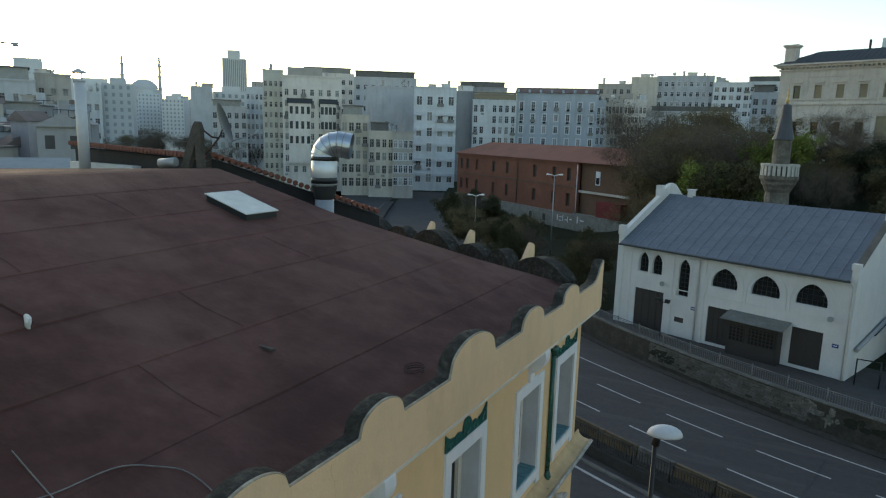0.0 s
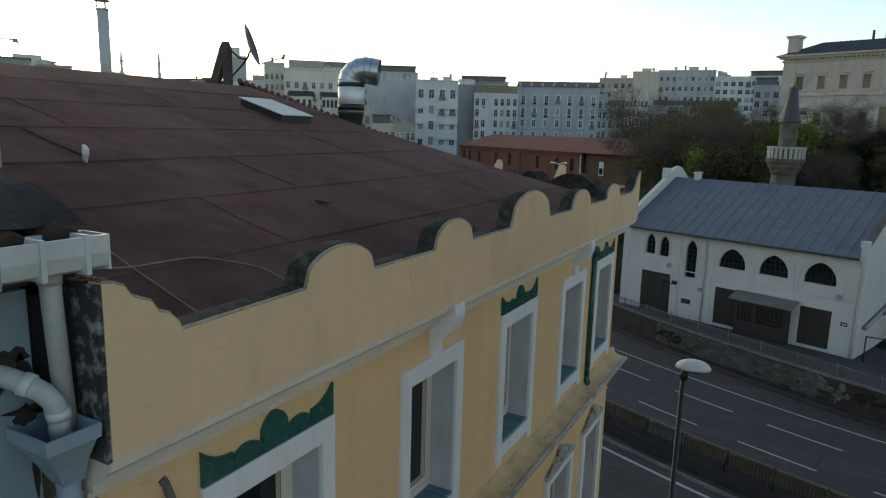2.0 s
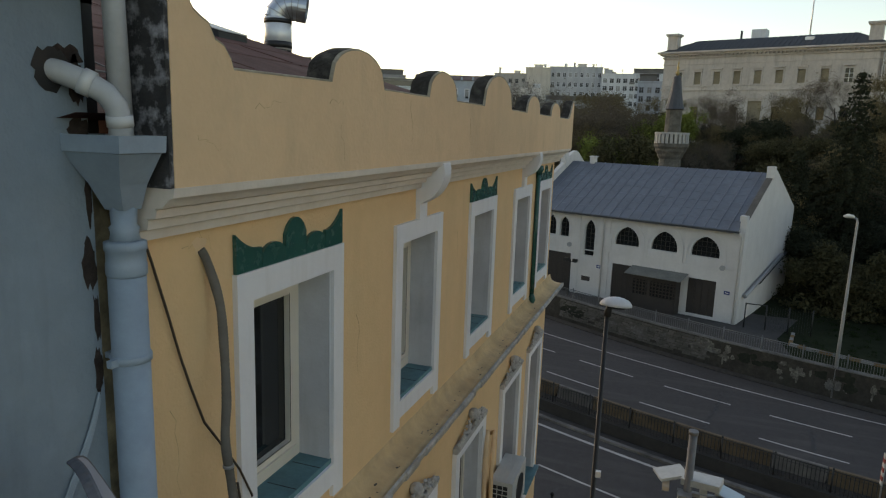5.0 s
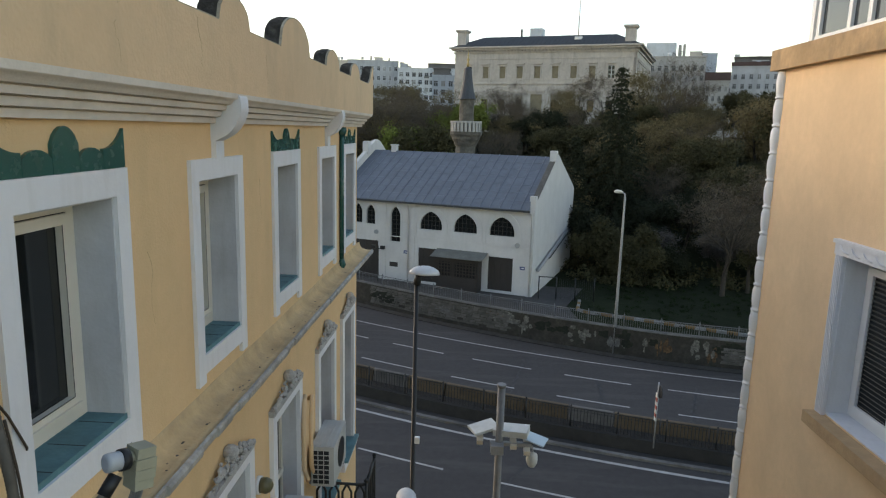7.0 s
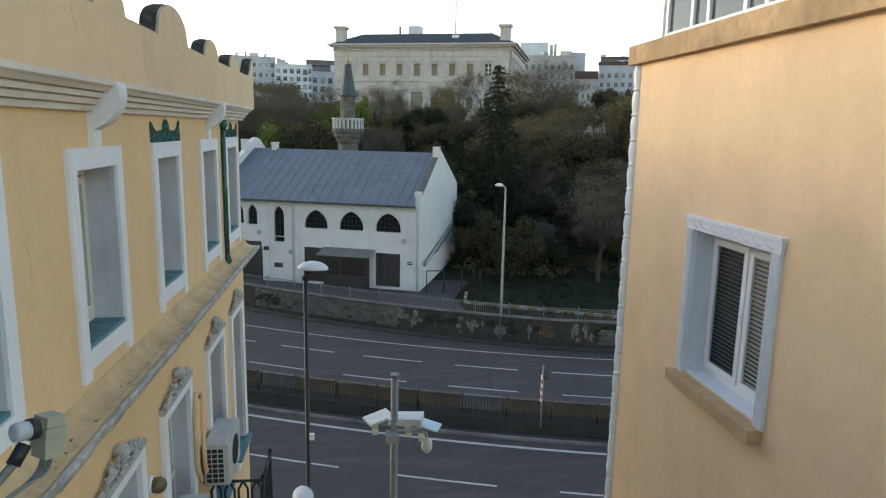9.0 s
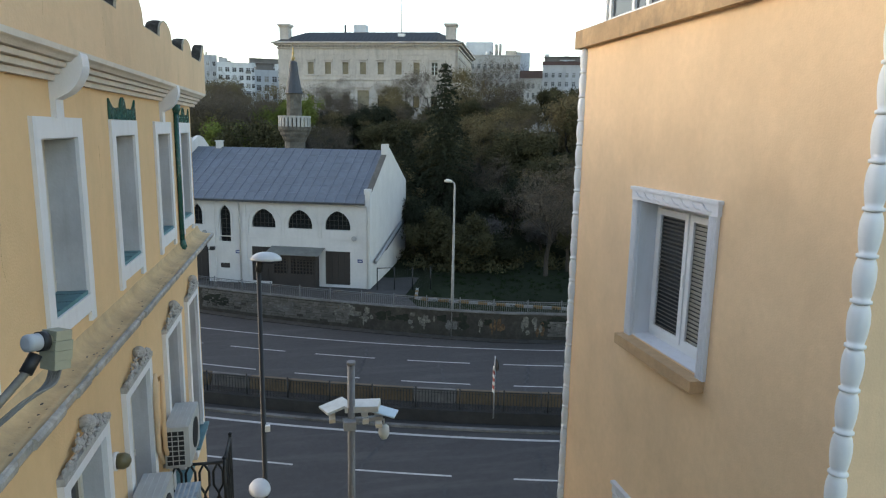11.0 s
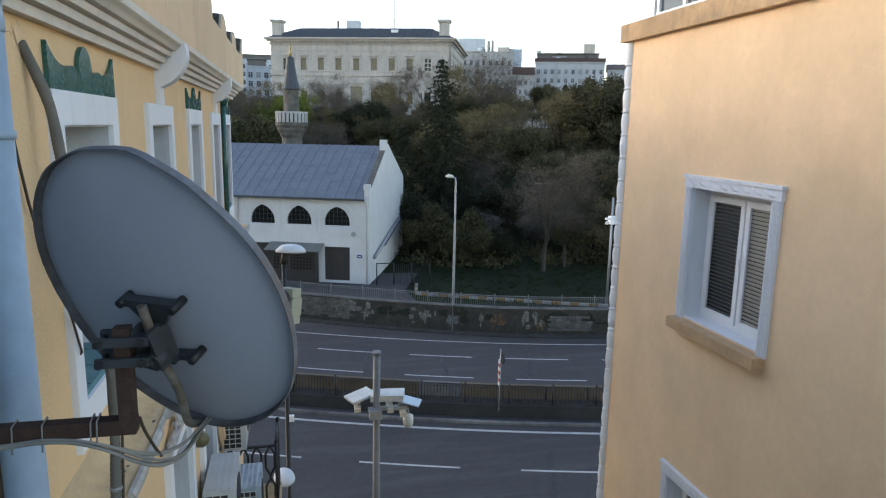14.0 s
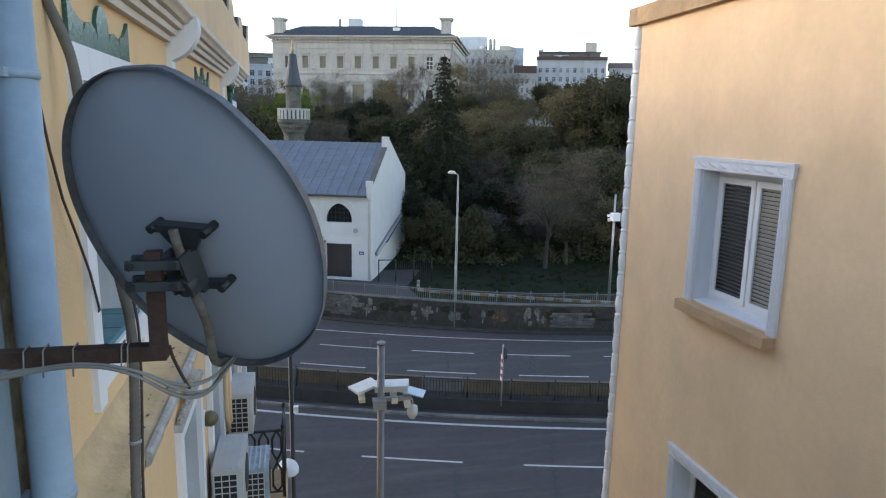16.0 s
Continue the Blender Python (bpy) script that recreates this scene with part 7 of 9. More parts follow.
tube(bm, [(0.6, 13.95, 7.85), (0.98, 13.95, 7.85), (0.98, 13.95, 7.7)], 0.03, 8)
part("arm", bm, M_GALV, cp)

# second camera mast by the striped kerb
c2 = thing("camera_pole", "pale grey mast with white camera box", "camera pole")
bm = bmesh.new()
tube(bm, [(22.0, 44.6, 1.0), (22.0, 44.6, 9.6)], [0.11, 0.07], 10)
part("pole", bm, M_GALV, c2)
part("box", boxes((21.75, 22.35, 44.3, 44.8, 7.6, 8.2)), M_PVCW, c2, bevel=0.02)
part("camera", boxes((21.35, 21.7, 44.3, 44.5, 7.95, 8.1)), M_PVCW, c2, bevel=0.02)
bm = bmesh.new()
bmesh.ops.create_icosphere(bm, subdivisions=2, radius=0.14, matrix=Matrix.Translation((21.5, 44.4, 7.7)))
part("dome_camera", bm, M_PVC, c2)

# small keep-side sign on the median
sg = thing("road_sign", "small red and white striped marker sign on the median", "road sign")
bm = bmesh.new()
tube(bm, [(8.25, 28.75, 0.6), (8.25, 28.75, 3.85)], 0.035, 8)
part("post", bm, M_GALV, sg)
M_RED = mat("sign_red", (0.22, 0.022, 0.02), 0.5, grain=(12, 0.1), stain=(3, 0.2), bump=0.0)
for k in range(7):
    part("stripe", boxes((8.17, 8.21, 28.60, 28.82, 2.0 + k * 0.19, 2.19 + k * 0.19)), M_RED if k % 2 else M_CAMW, sg)
bm = bmesh.new()
tube(bm, [(8.28, 28.6, 3.45), (8.32, 28.6, 3.45)], 0.3, 20)
part("disc", bm, M_BLACK, sg)
# lamp post with twin fitting by the depot
hl = thing("yard_lamp", "thin black post with small floodlights before the depot", "lamp", DM)
bm = bmesh.new()
tube(bm, [(-14.05, -1.2, 1.1), (-14.05, -1.2, 4.2), (-14.05, -1.2, 4.45)], [0.06, 0.05, 0.05], 6)
tube(bm, [(-14.6, -1.2, 4.2), (-13.5, -1.2, 4.2)], 0.04, 6)
part("pole", bm, M_BLACK, hl)
for s in (-0.45, 0.45):
    part("floodlight", boxes((-14.05 + s - 0.2, -14.05 + s + 0.2, -1.35, -1.1, 4.22, 4.5)), M_BLACK, hl, bevel=0.03)
for u, z in ((-14.75, 5.6), (-1.35, 5.55)):
    sp = thing("loudspeaker", "small grey horn loudspeaker on the white wall", "loudspeaker", DM, group="wall loudspeakers")
    bm = bmesh.new()
    tube(bm, [(u, -0.02, z), (u, -0.25, z), (u + 0.1, -0.5, z)], [0.05, 0.08, 0.22], 12)
    part("horn", bm, M_GALV, sp)
for u, z in ((-11.85, 3.9), (-0.85, 3.55)):
    nb = thing("number_plate", "small dark blue plate on the white wall", "plate", DM, group="wall plates")
    part("plate", boxes((u - 0.22, u + 0.22, -0.03, -0.005, z - 0.14, z + 0.14)), M_BLUE, nb)
    part("bar", boxes((u - 0.14, u + 0.14, -0.036, -0.03, z - 0.03, z + 0.03)), M_PVCW, nb)

# ---- minaret ----
mn = thing("minaret", "short stone minaret with balustrade and lead cone", "minaret", pose(-1.65, 73, 0) @ Matrix.Diagonal((0.87, 0.87, 1, 1)))
bm = bmesh.new()
lathe(bm, [(1.35, 1.0), (1.3, 12.0), (1.25, 13.2)], n=12, smooth=False)
part("shaft", bm, M_OLDSTONE, mn)
bm = bmesh.new()
lathe(bm, [(1.25, 13.2), (1.45, 13.5), (1.5, 13.7), (1.75, 14.0), (1.8, 14.25), (2.0, 14.5), (2.02, 14.8), (2.0, 14.82)], n=16, smooth=False)
part("corbel", bm, M_OLDSTONE, mn)
for k in range(24):
    a = k * 2 * math.pi / 24
    m = Matrix.Rotation(a, 4, "Z")
    bm = bmesh.new()
    box(bm, 1.82, 1.95, -0.17, 0.17, 14.82, 15.75, m)
    part("baluster", bm, M_PALE, mn)
bm = bmesh.new()
lathe(bm, [(1.8, 15.75), (2.0, 15.75), (2.0, 15.95), (1.8, 15.95)], n=24, smooth=False)
part("balustrade_rail", bm, M_PALE, mn)
bm = bmesh.new()
lathe(bm, [(0.95, 14.8), (0.9, 18.2), (1.0, 18.3)], n=12, smooth=False)
part("upper_shaft", bm, M_OLDSTONE, mn)
bm = bmesh.new()
lathe(bm, [(1.0, 18.28), (1.14, 18.3), (1.0, 18.62), (0.80, 19.4), (0.62, 20.3), (0.50, 21.2), (0.46, 21.55), (0.3, 21.62), (0.06, 21.7)], n=14, smooth=False)
part("cone", bm, M_SLATELIGHT, mn)
bm = bmesh.new()
lathe(bm, [(0.06, 21.65), (0.25, 21.95), (0.07, 22.2), (0.17, 22.45), (0.06, 22.7), (0.11, 22.9), (0.03, 23.1), (0.01, 23.6)], n=10)
part("finial", bm, M_GOLD, mn)


# ---- far buildings ----
M_FARPANE = mat("dull_window_glass", (0.075, 0.08, 0.085), 0.45, grain=(1, 0.2), stain=(0.3, 0.4), dark=0.5, bump=0.0, spec=0.3, island=0.5)
F_OLDROOF = mat("weathered_brown_roof", (0.15, 0.095, 0.08), 0.9, grain=(2, 0.25), stain=(0.3, 0.4), dark=0.6, bump=0.1)
F_BLIND = mat("drawn_blinds", (0.36, 0.36, 0.345), 0.8, grain=(2, 0.2), stain=(0.5, 0.3), dark=0.6, bump=0.0, island=0.4)
F_RAIL = mat("sooty_balcony_paint", (0.27, 0.265, 0.255), 0.9, grain=(2, 0.3), stain=(0.5, 0.4), dark=0.5, bump=0.1)
F_DARKER = mat("dull_attic_cladding", (0.17, 0.165, 0.16), 0.8, grain=(2, 0.25), stain=(0.4, 0.4), dark=0.55, bump=0.1)
clutter = random.Random(63)


def block(name, label, cx, cy, w, z0, z1, yaw, depth, material, cols, rows, ww=1.1, wh=1.7, top=1.2, trim=None, side=True, roof="flat", pane=None, base=2.0, skip=(), edge=0.16):
    o = thing(name, label, "building", pose(cx, cy, 0, 0, 0, yaw))
    z0 = z0 - 3
    st = (z1 - top - (z0 + 3 + base)) / max(rows, 1)
    cw = w / max(cols, 1)
    hs = []
    for r in range(rows):
        for c in range(cols):
            if (c, r) in skip:
                continue
            u = -w / 2 + (c + 0.5) * cw
            z = z1 - top - (r + 1) * st + (st - wh) * 0.4
            hs.append((round(u - ww / 2, 3), round(u + ww / 2, 3), round(z, 3), round(z + wh, 3)))
    bm = bmesh.new()
    pierced(bm, -w / 2, w / 2, z0, z1, hs, 0.0, 0.4, lambda u, z, t: (u, t, z))
    part("wall", bm, material, o)
    part("wall", boxes((-w / 2, -w / 2 + 0.4, 0.4, depth, z0, z1), (w / 2 - 0.4, w / 2, 0.4, depth, z0, z1), (-w / 2 + 0.4, w / 2 - 0.4, depth - 0.4, depth, z0, z1)), material, o)
    if roof == "flat":
        part("roof", boxes((-w / 2 + 0.4, w / 2 - 0.4, 0.4, depth - 0.4, z1 - 0.5, z1 - 0.3)), M_CONC, o)
        part("cornice", boxes((-w / 2 - 0.2, w / 2 + 0.2, -0.25, 0.1, z1 - 0.35, z1 + 0.05)), material, o, bevel=0.04)
    else:
        bm = bmesh.new()
        prism(bm, [(-0.5, z1), (depth / 2, z1 + roof), (depth + 0.5, z1)], "x", -w / 2 - 0.4, w / 2 + 0.4)
        part("roof", bm, F_OLDROOF, o)
    bm = boxes((-ww / 2, ww / 2, 0.22, 0.26, 0, wh))
    pm = mesh("pane", bm, pane or M_FARPANE)
    t = edge
    bm = bmesh.new()
    zt = wh * 0.66
    panes = [(-ww / 2, -0.04, 0.0, zt), (0.04, ww / 2, 0.0, zt), (-ww / 2, -0.04, zt + 0.07, wh), (0.04, ww / 2, zt + 0.07, wh)]
    pierced(bm, -ww / 2 - t, ww / 2 + t, -t, wh + t, panes, -0.07, 0.215, lambda u, z, v: (u, v, z))
    fm = mesh("window", bm, trim or material)
    blind = mesh("pane", boxes((-ww / 2, ww / 2, 0.2, 0.26, 0, wh)), F_BLIND)
    for a, b, c, d in hs:
        f = new("window", fm)
        f.parent = o
        f.location = ((a + b) / 2, 0, c)
        r = clutter.random()
        p = new("pane", blind if r < 0.28 else pm)
        p.parent = f
        if r > 0.93:
            u = (a + b) / 2 + clutter.uniform(-0.3, 0.3)
            part("air_conditioner", boxes((u - 0.45, u + 0.45, -0.42, -0.02, c - 1.0, c - 0.35)), F_BLIND, o)
        elif r > 0.83 and w > 6 and cw > 1.6 and st > 2.6:
            part("balcony", boxes((a - 0.3, b + 0.3, -0.85, 0.0, c - 0.5, c - 0.36), (a - 0.3, b + 0.3, -0.85, -0.78, c - 0.36, c + 0.45)), F_RAIL, o)
    if roof == "flat" and cols > 2 and w > 6.5 and clutter.random() < 0.65:
        g, hh = clutter.uniform(0.8, 2.2), clutter.uniform(1.8, 2.6)
        part("attic", boxes((-w / 2 + 0.5, w / 2 - g, g, depth - 1, z1 - 0.3, z1 + hh)), clutter.choice((F_DARKER, F_BLIND, F_DARKER)), o)
        part("attic_roof", boxes((-w / 2 + 0.2, w / 2 - g + 0.3, g - 0.6, depth - 0.8, z1 + hh, z1 + hh + 0.18)), F_RAIL, o)
    for r in range(1, rows + 1):
        zz = z1 - top - r * st
        if zz > z0 + 1 and rows > 1:
            part("string_course", boxes((-w / 2 - 0.05, w / 2 + 0.05, -0.09, 0.02, zz - 0.12, zz + 0.02)), material, o)
    if roof == "flat":
        rn = clutter
        for k in range(1 + int(w / 6)):
            u, v = rn.uniform(-w / 2 + 1.2, w / 2 - 1.2), rn.uniform(1.5, depth * 0.6)
            bw, bh = rn.uniform(0.8, 2.4), rn.uniform(0.8, 2.3)
            kind = rn.random()
            if kind < 0.45:
                part("stair_head", boxes((u - bw, u + bw, v, v + 2.5, z1 - 0.4, z1 + bh), (u - bw - 0.2, u + bw + 0.2, v - 0.2, v + 2.7, z1 + bh, z1 + bh + 0.15)), rn.choice((F_GREY, F_WHITE, F_BROWN, F_BEIGE)), o)
            elif kind < 0.75:
                part("chimney", boxes((u - 0.4, u + 0.4, v, v + 0.8, z1 - 0.4, z1 + bh), (u - 0.5, u + 0.5, v - 0.1, v + 0.9, z1 + bh, z1 + bh + 0.2)), rn.choice((F_GREY, F_BROWN)), o)
            else:
                bm = bmesh.new()
                tube(bm, [(u, v, z1 - 0.4), (u, v, z1 + 0.5), (u, v, z1 + 0.5), (u, v, z1 + 1.6)], [0.1, 0.1, 0.6, 0.6], 10)
                part("water_tank", bm, rn.choice((F_GREY, F_BLUE, F_WHITE)), o)
            bm = bmesh.new()
            u = rn.uniform(-w / 2 + 0.5, w / 2 - 0.5)
            hh = rn.uniform(1.2, 2.8)
            tube(bm, [(u, v, z1 - 0.4), (u, v, z1 + hh)], 0.05, 4)
            for s in (0.1, 0.45, 0.8):
                tube(bm, [(u - 0.5, v, z1 + hh - s), (u + 0.5, v, z1 + hh - s)], 0.035, 4)
            part("aerial", bm, M_DARKCONC, o)
    return o


def pm(name, c, streak=True):
    return mat(name, c, 0.92, grain=(1.5, 0.15), stain=(0.2, 0.25), dark=0.65, bump=0.1, bump_scale=8, streak=((c[0] * 0.45, c[1] * 0.45, c[2] * 0.45), (0.8, 0.8, 0.1), 0.4))


F_BEIGE, F_GREEN, F_BLUE = pm("beige_stucco", (0.74, 0.695, 0.635)), pm("greenish_stucco", (0.62, 0.605, 0.53)), pm("blue_grey_stucco", (0.43, 0.48, 0.53))
F_PALE, F_GREY, F_BROWN, F_CREAM = pm("pale_blue_white_stucco", (0.62, 0.66, 0.69)), pm("grey_cement", (0.50, 0.515, 0.53)), pm("brown_stone", (0.44, 0.41, 0.37)), pm("cream_stucco", (0.60, 0.55, 0.47))
F_ROSE, F_DULL = pm("faded_rose_grey_stucco", (0.44, 0.41, 0.41)), pm("dull_white_stucco", (0.52, 0.53, 0.55))
F_SOFT = mat("far_dim_panes", (0.13, 0.14, 0.15), 0.5, grain=(1, 0.2), stain=(0.3, 0.4), dark=0.5, bump=0.0, island=0.5)
F_WHITE, F_DARK = pm("off_white_stucco", (0.68, 0.70, 0.71)), pm("dark_cement", (0.32, 0.325, 0.335))
H = block("apartment_building", "big beige apartment house with bay windows", -126.3, 152.5, 16.7, 2.9, 33.0, 39.8, 14, F_BEIGE, 7, 8, 1.0, 1.7, 3.0, pane=F_SOFT)
for u, w in ((4.6, 4.6), (-3.5, 6.4)):
    part("bay", boxes((u - w / 2, u + w / 2, -1.1, 0.0, 8.0 if u < 0 else 17.5, 25.2)), F_BEIGE, H, bevel=0.05)
    bm = bmesh.new()
    prism(bm, [(-1.5, 25.2), (0.0, 25.2), (0.0, 26.6)], "x", u - w / 2 - 0.4, u + w / 2 + 0.4)
    part("bay_roof", bm, M_SLATE, H)
    for k in range(4):
        for r in range(3 if u < 0 else 2):
            uu = u - w / 2 + (k + 0.5) * w / 4
            part("pane", boxes((uu - 0.42, uu + 0.42, -1.13, -1.09, 22.2 - r * 4.2, 24.3 - r * 4.2)), M_FARPANE, H)
part("attic", boxes((-7, 3, 3, 12, 33, 35.5)), F_BROWN, H)
block("apartment_building", "narrow greenish apartment house with top floor terrace", -144.1, 155.7, 6.1, 3.1, 35.4, 43.0, 14, F_GREEN, 4, 9, 0.7, 1.5, 2.4)
block("apartment_building", "narrow pale blue ornate apartment house", -164.2, 168.3, 5.6, 4.9, 31.4, 44.5, 12, F_PALE, 4, 7, 0.7, 1.6, 1.5)
block("apartment_building", "cream house with shop floor and dark windows", -109.6, 150.5, 7.5, 0.0, 22.2, 36.3, 12, F_CREAM, 4, 5, 1.2, 2.2, 1.2)
block("apartment_building", "narrow brown stone house with balconies", -101.4, 151.4, 6.8, 0.4, 18.0, 34.0, 12, F_CREAM, 4, 4, 1.0, 2.1, 1.4)
block("apartment_building", "low brown stone house with white window frames", -95.3, 153.0, 5.5, 1.0, 17.9, 32.1, 12, F_BROWN, 4, 4, 0.9, 1.9, 1.4, trim=F_WHITE)
block("apartment_building", "blank grey cement gable of a tall house", -123.1, 188.5, 16.3, 6.0, 32.6, 33.3, 14, F_GREY, 0, 0)
W = block("apartment_building", "white ornate apartment house with balconies", -100.9, 179.9, 13.0, -0.7, 31.7, 29.5, 14, F_PALE, 4, 6, 1.5, 2.5, 1.6, base=2.5, pane=F_SOFT, trim=F_WHITE, edge=0.3)
for r in range(5):
    for u in (-4.9, 1.6, 4.9):
        part("balcony", boxes((u - 1.3, u + 1.3, -0.9, 0.0, 4.6 + r * 4.6, 5.6 + r * 4.6)), F_PALE, W, bevel=0.05)
block("apartment_building", "dark cement side of a terrace house", -104.2, 207.7, 7.5, 4.1, 32.3, 26.8, 12, F_DARK, 0, 0)
WM = block("apartment_building", "white house with rows of tall dark windows", -93.7, 208.1, 14.8, 12.0, 29.4, 24.4, 12, F_WHITE, 7, 4, 1.1, 2.2, 1.0, skip=((2, 0), (2, 1), (2, 2), (2, 3), (1, 1)))
part("glazed_attic", boxes((-7.2, 7.2, 1.0, 8, 29.4, 32.0)), M_MIDGLASS, WM)
BL = block("apartment_building", "long blue-grey apartment house with white window frames", -75.7, 219.3, 27.5, 12.0, 32.2, 19.2, 14, F_BLUE, 7, 4, 1.1, 2.2, 1.9, trim=F_WHITE, roof=2.2, pane=F_SOFT, edge=0.34)
for k in range(8):
    part("merlon", boxes((-13.5 + k * 3.8, -12.7 + k * 3.8, -0.1, 0.4, 32.2, 33.3)), F_BLUE, BL)
for k in (0, 1, 2, 4, 5, 6):
    for r in (0, 1):
        u = -27.5 / 2 + (k + 0.5) * 27.5 / 7
        part("air_conditioner", boxes((u - 0.5, u + 0.5, -0.5, -0.02, 26.2 - r * 4.2, 26.9 - r * 4.2)), M_DARKCONC, BL)
block("apartment_building", "narrow blue terrace house with white windows", -63.4, 227.6, 4.6, 13, 30.3, 15.5, 12, F_BLUE, 3, 4, 0.9, 2.2, 1.8, trim=F_WHITE)
block("apartment_building", "narrow brown terrace house with dark windows", -58.0, 229.0, 5.0, 13, 30.9, 14.0, 12, F_BROWN, 4, 4, 0.8, 2.2, 1.8)
block("apartment_building", "pale terrace house up the street", -53.0, 236.0, 7.5, 14, 31.0, 12.0, 12, F_BEIGE, 6, 4, 0.8, 1.9, 1.8)
block("apartment_building", "yellowish blank-sided house on the ridge", -63.0, 293.8, 10.9, 28.7, 43.6, 12.2, 12, F_CREAM, 0, 0)
block("apartment_building", "grey plastered house row on the ridge", -47.6, 301.6, 22.9, 28.9, 44.6, 9.1, 12, F_GREY, 9, 3, 1.2, 1.8, 1.2, trim=F_WHITE)
block("apartment_building", "white modern house on the ridge", -28.9, 299.1, 14.1, 25.4, 41.5, 5.6, 12, F_WHITE, 5, 4, 1.6, 1.8, 1.2)
block("apartment_building", "pale apartment house with balconies on the ridge", -16.3, 310.1, 14.8, 25.7, 42.5, 3.1, 12, F_PALE, 5, 4, 1.6, 1.8, 1.2)
block("apartment_building", "white terraced roofs behind the main street", -144.9, 218.3, 24.1, 18.6, 38.3, 33.7, 12, F_GREY, 8, 4, 1.3, 1.7, 1.6)
block("apartment_building", "pale apartment house behind the main street", -176.7, 223.6, 21.0, 22, 41.0, 38.5, 12, F_BEIGE, 7, 4, 1.3, 1.8, 1.4)
block("apartment_building", "flat-roofed house behind the terrace", -117.6, 248.8, 19.6, 25, 36.6, 25.4, 12, F_DARK, 7, 3, 1.3, 1.8, 1.2)
block("apartment_building", "brown house on the slope", -71.0, 276.4, 13.5, 26, 39.6, 14.5, 12, F_BROWN, 5, 3, 1.3, 1.8, 1.2)
# two filler houses, added to block amber sky glow between the buildings
block("apartment_building", "pale filler house covering a sky gap behind the wooded slope", -40.0, 282.0, 34.0, 14, 29.0, 9.0, 12, F_GREY, 12, 4, 1.0, 1.7, 1.2, pane=F_SOFT)
block("apartment_building", "long pale filler house covering the sky gap up the street", -62.0, 262.0, 30.0, 14, 26.0, 14.0, 12, F_GREY, 12, 4, 1.0, 1.7, 1.2, pane=F_SOFT)
block("apartment_building", "slim grey tower house", -224.5, 199.1, 8.6, 6.0, 34.3, 48.6, 10, F_GREY, 0, 0)
block("apartment_building", "grey apartment house with flat roof", -162.7, 155.5, 11.0, 2.5, 24.4, 46.5, 12, F_GREY, 5, 6, 1.1, 1.7, 1.2)
for cx, cy, w, za, zb, yw, m, lab in ((-148.5, 82.4, 7.4, 4, 26.7, 61.2, F_GREY, "old grey house block with terraces"), (-149.3, 91.1, 7.0, 4, 28.6, 58.8, F_BROWN, "pale house block with cluttered roof"), (-157.7, 105.9, 3.3, 4, 25.5, 56.4, F_PALE, "slim white house end with three windows"), (-118, 62.0, 15.0, 2, 19.0, 61, F_DARK, "dark weathered house block"), (-120, 71.0, 6.0, 2, 21.0, 61, F_GREY, "grey concrete house block")):
    block("apartment_building", lab, cx, cy, w, za, zb, yw, 12, m, max(2, int(w / 1.9)), 5, 0.9, 1.5, 1.6)
block("house", "low grey house with shallow gabled roof", -91.9, 50.5, 9.5, 6.0, 16.6, 61.6, 10, F_DARK, 4, 2, 0.9, 1.3, 1.0, roof=1.2)
F_RUSTROOF, F_SHEET = pm("faded_clay_roof", (0.20, 0.155, 0.135)), pm("pale_sheet_roof", (0.26, 0.28, 0.29))
sh = thing("shed", "small grey shed with pale sheet roof", "shed", pose(-53.6, 31.0, 0, 0, 0, 60.6))
part("body", boxes((-2.6, 2.6, 0, 3, -0.03, 14.1)), F_GREY, sh)
bm = bmesh.new()
prism(bm, [(-0.4, 14.0), (3.4, 14.9), (3.4, 15.05), (-0.4, 14.15)], "x", -2.9, 2.9)
part("roof", bm, F_SHEET, sh, "pale sheet roof")
jr = random.Random(19)
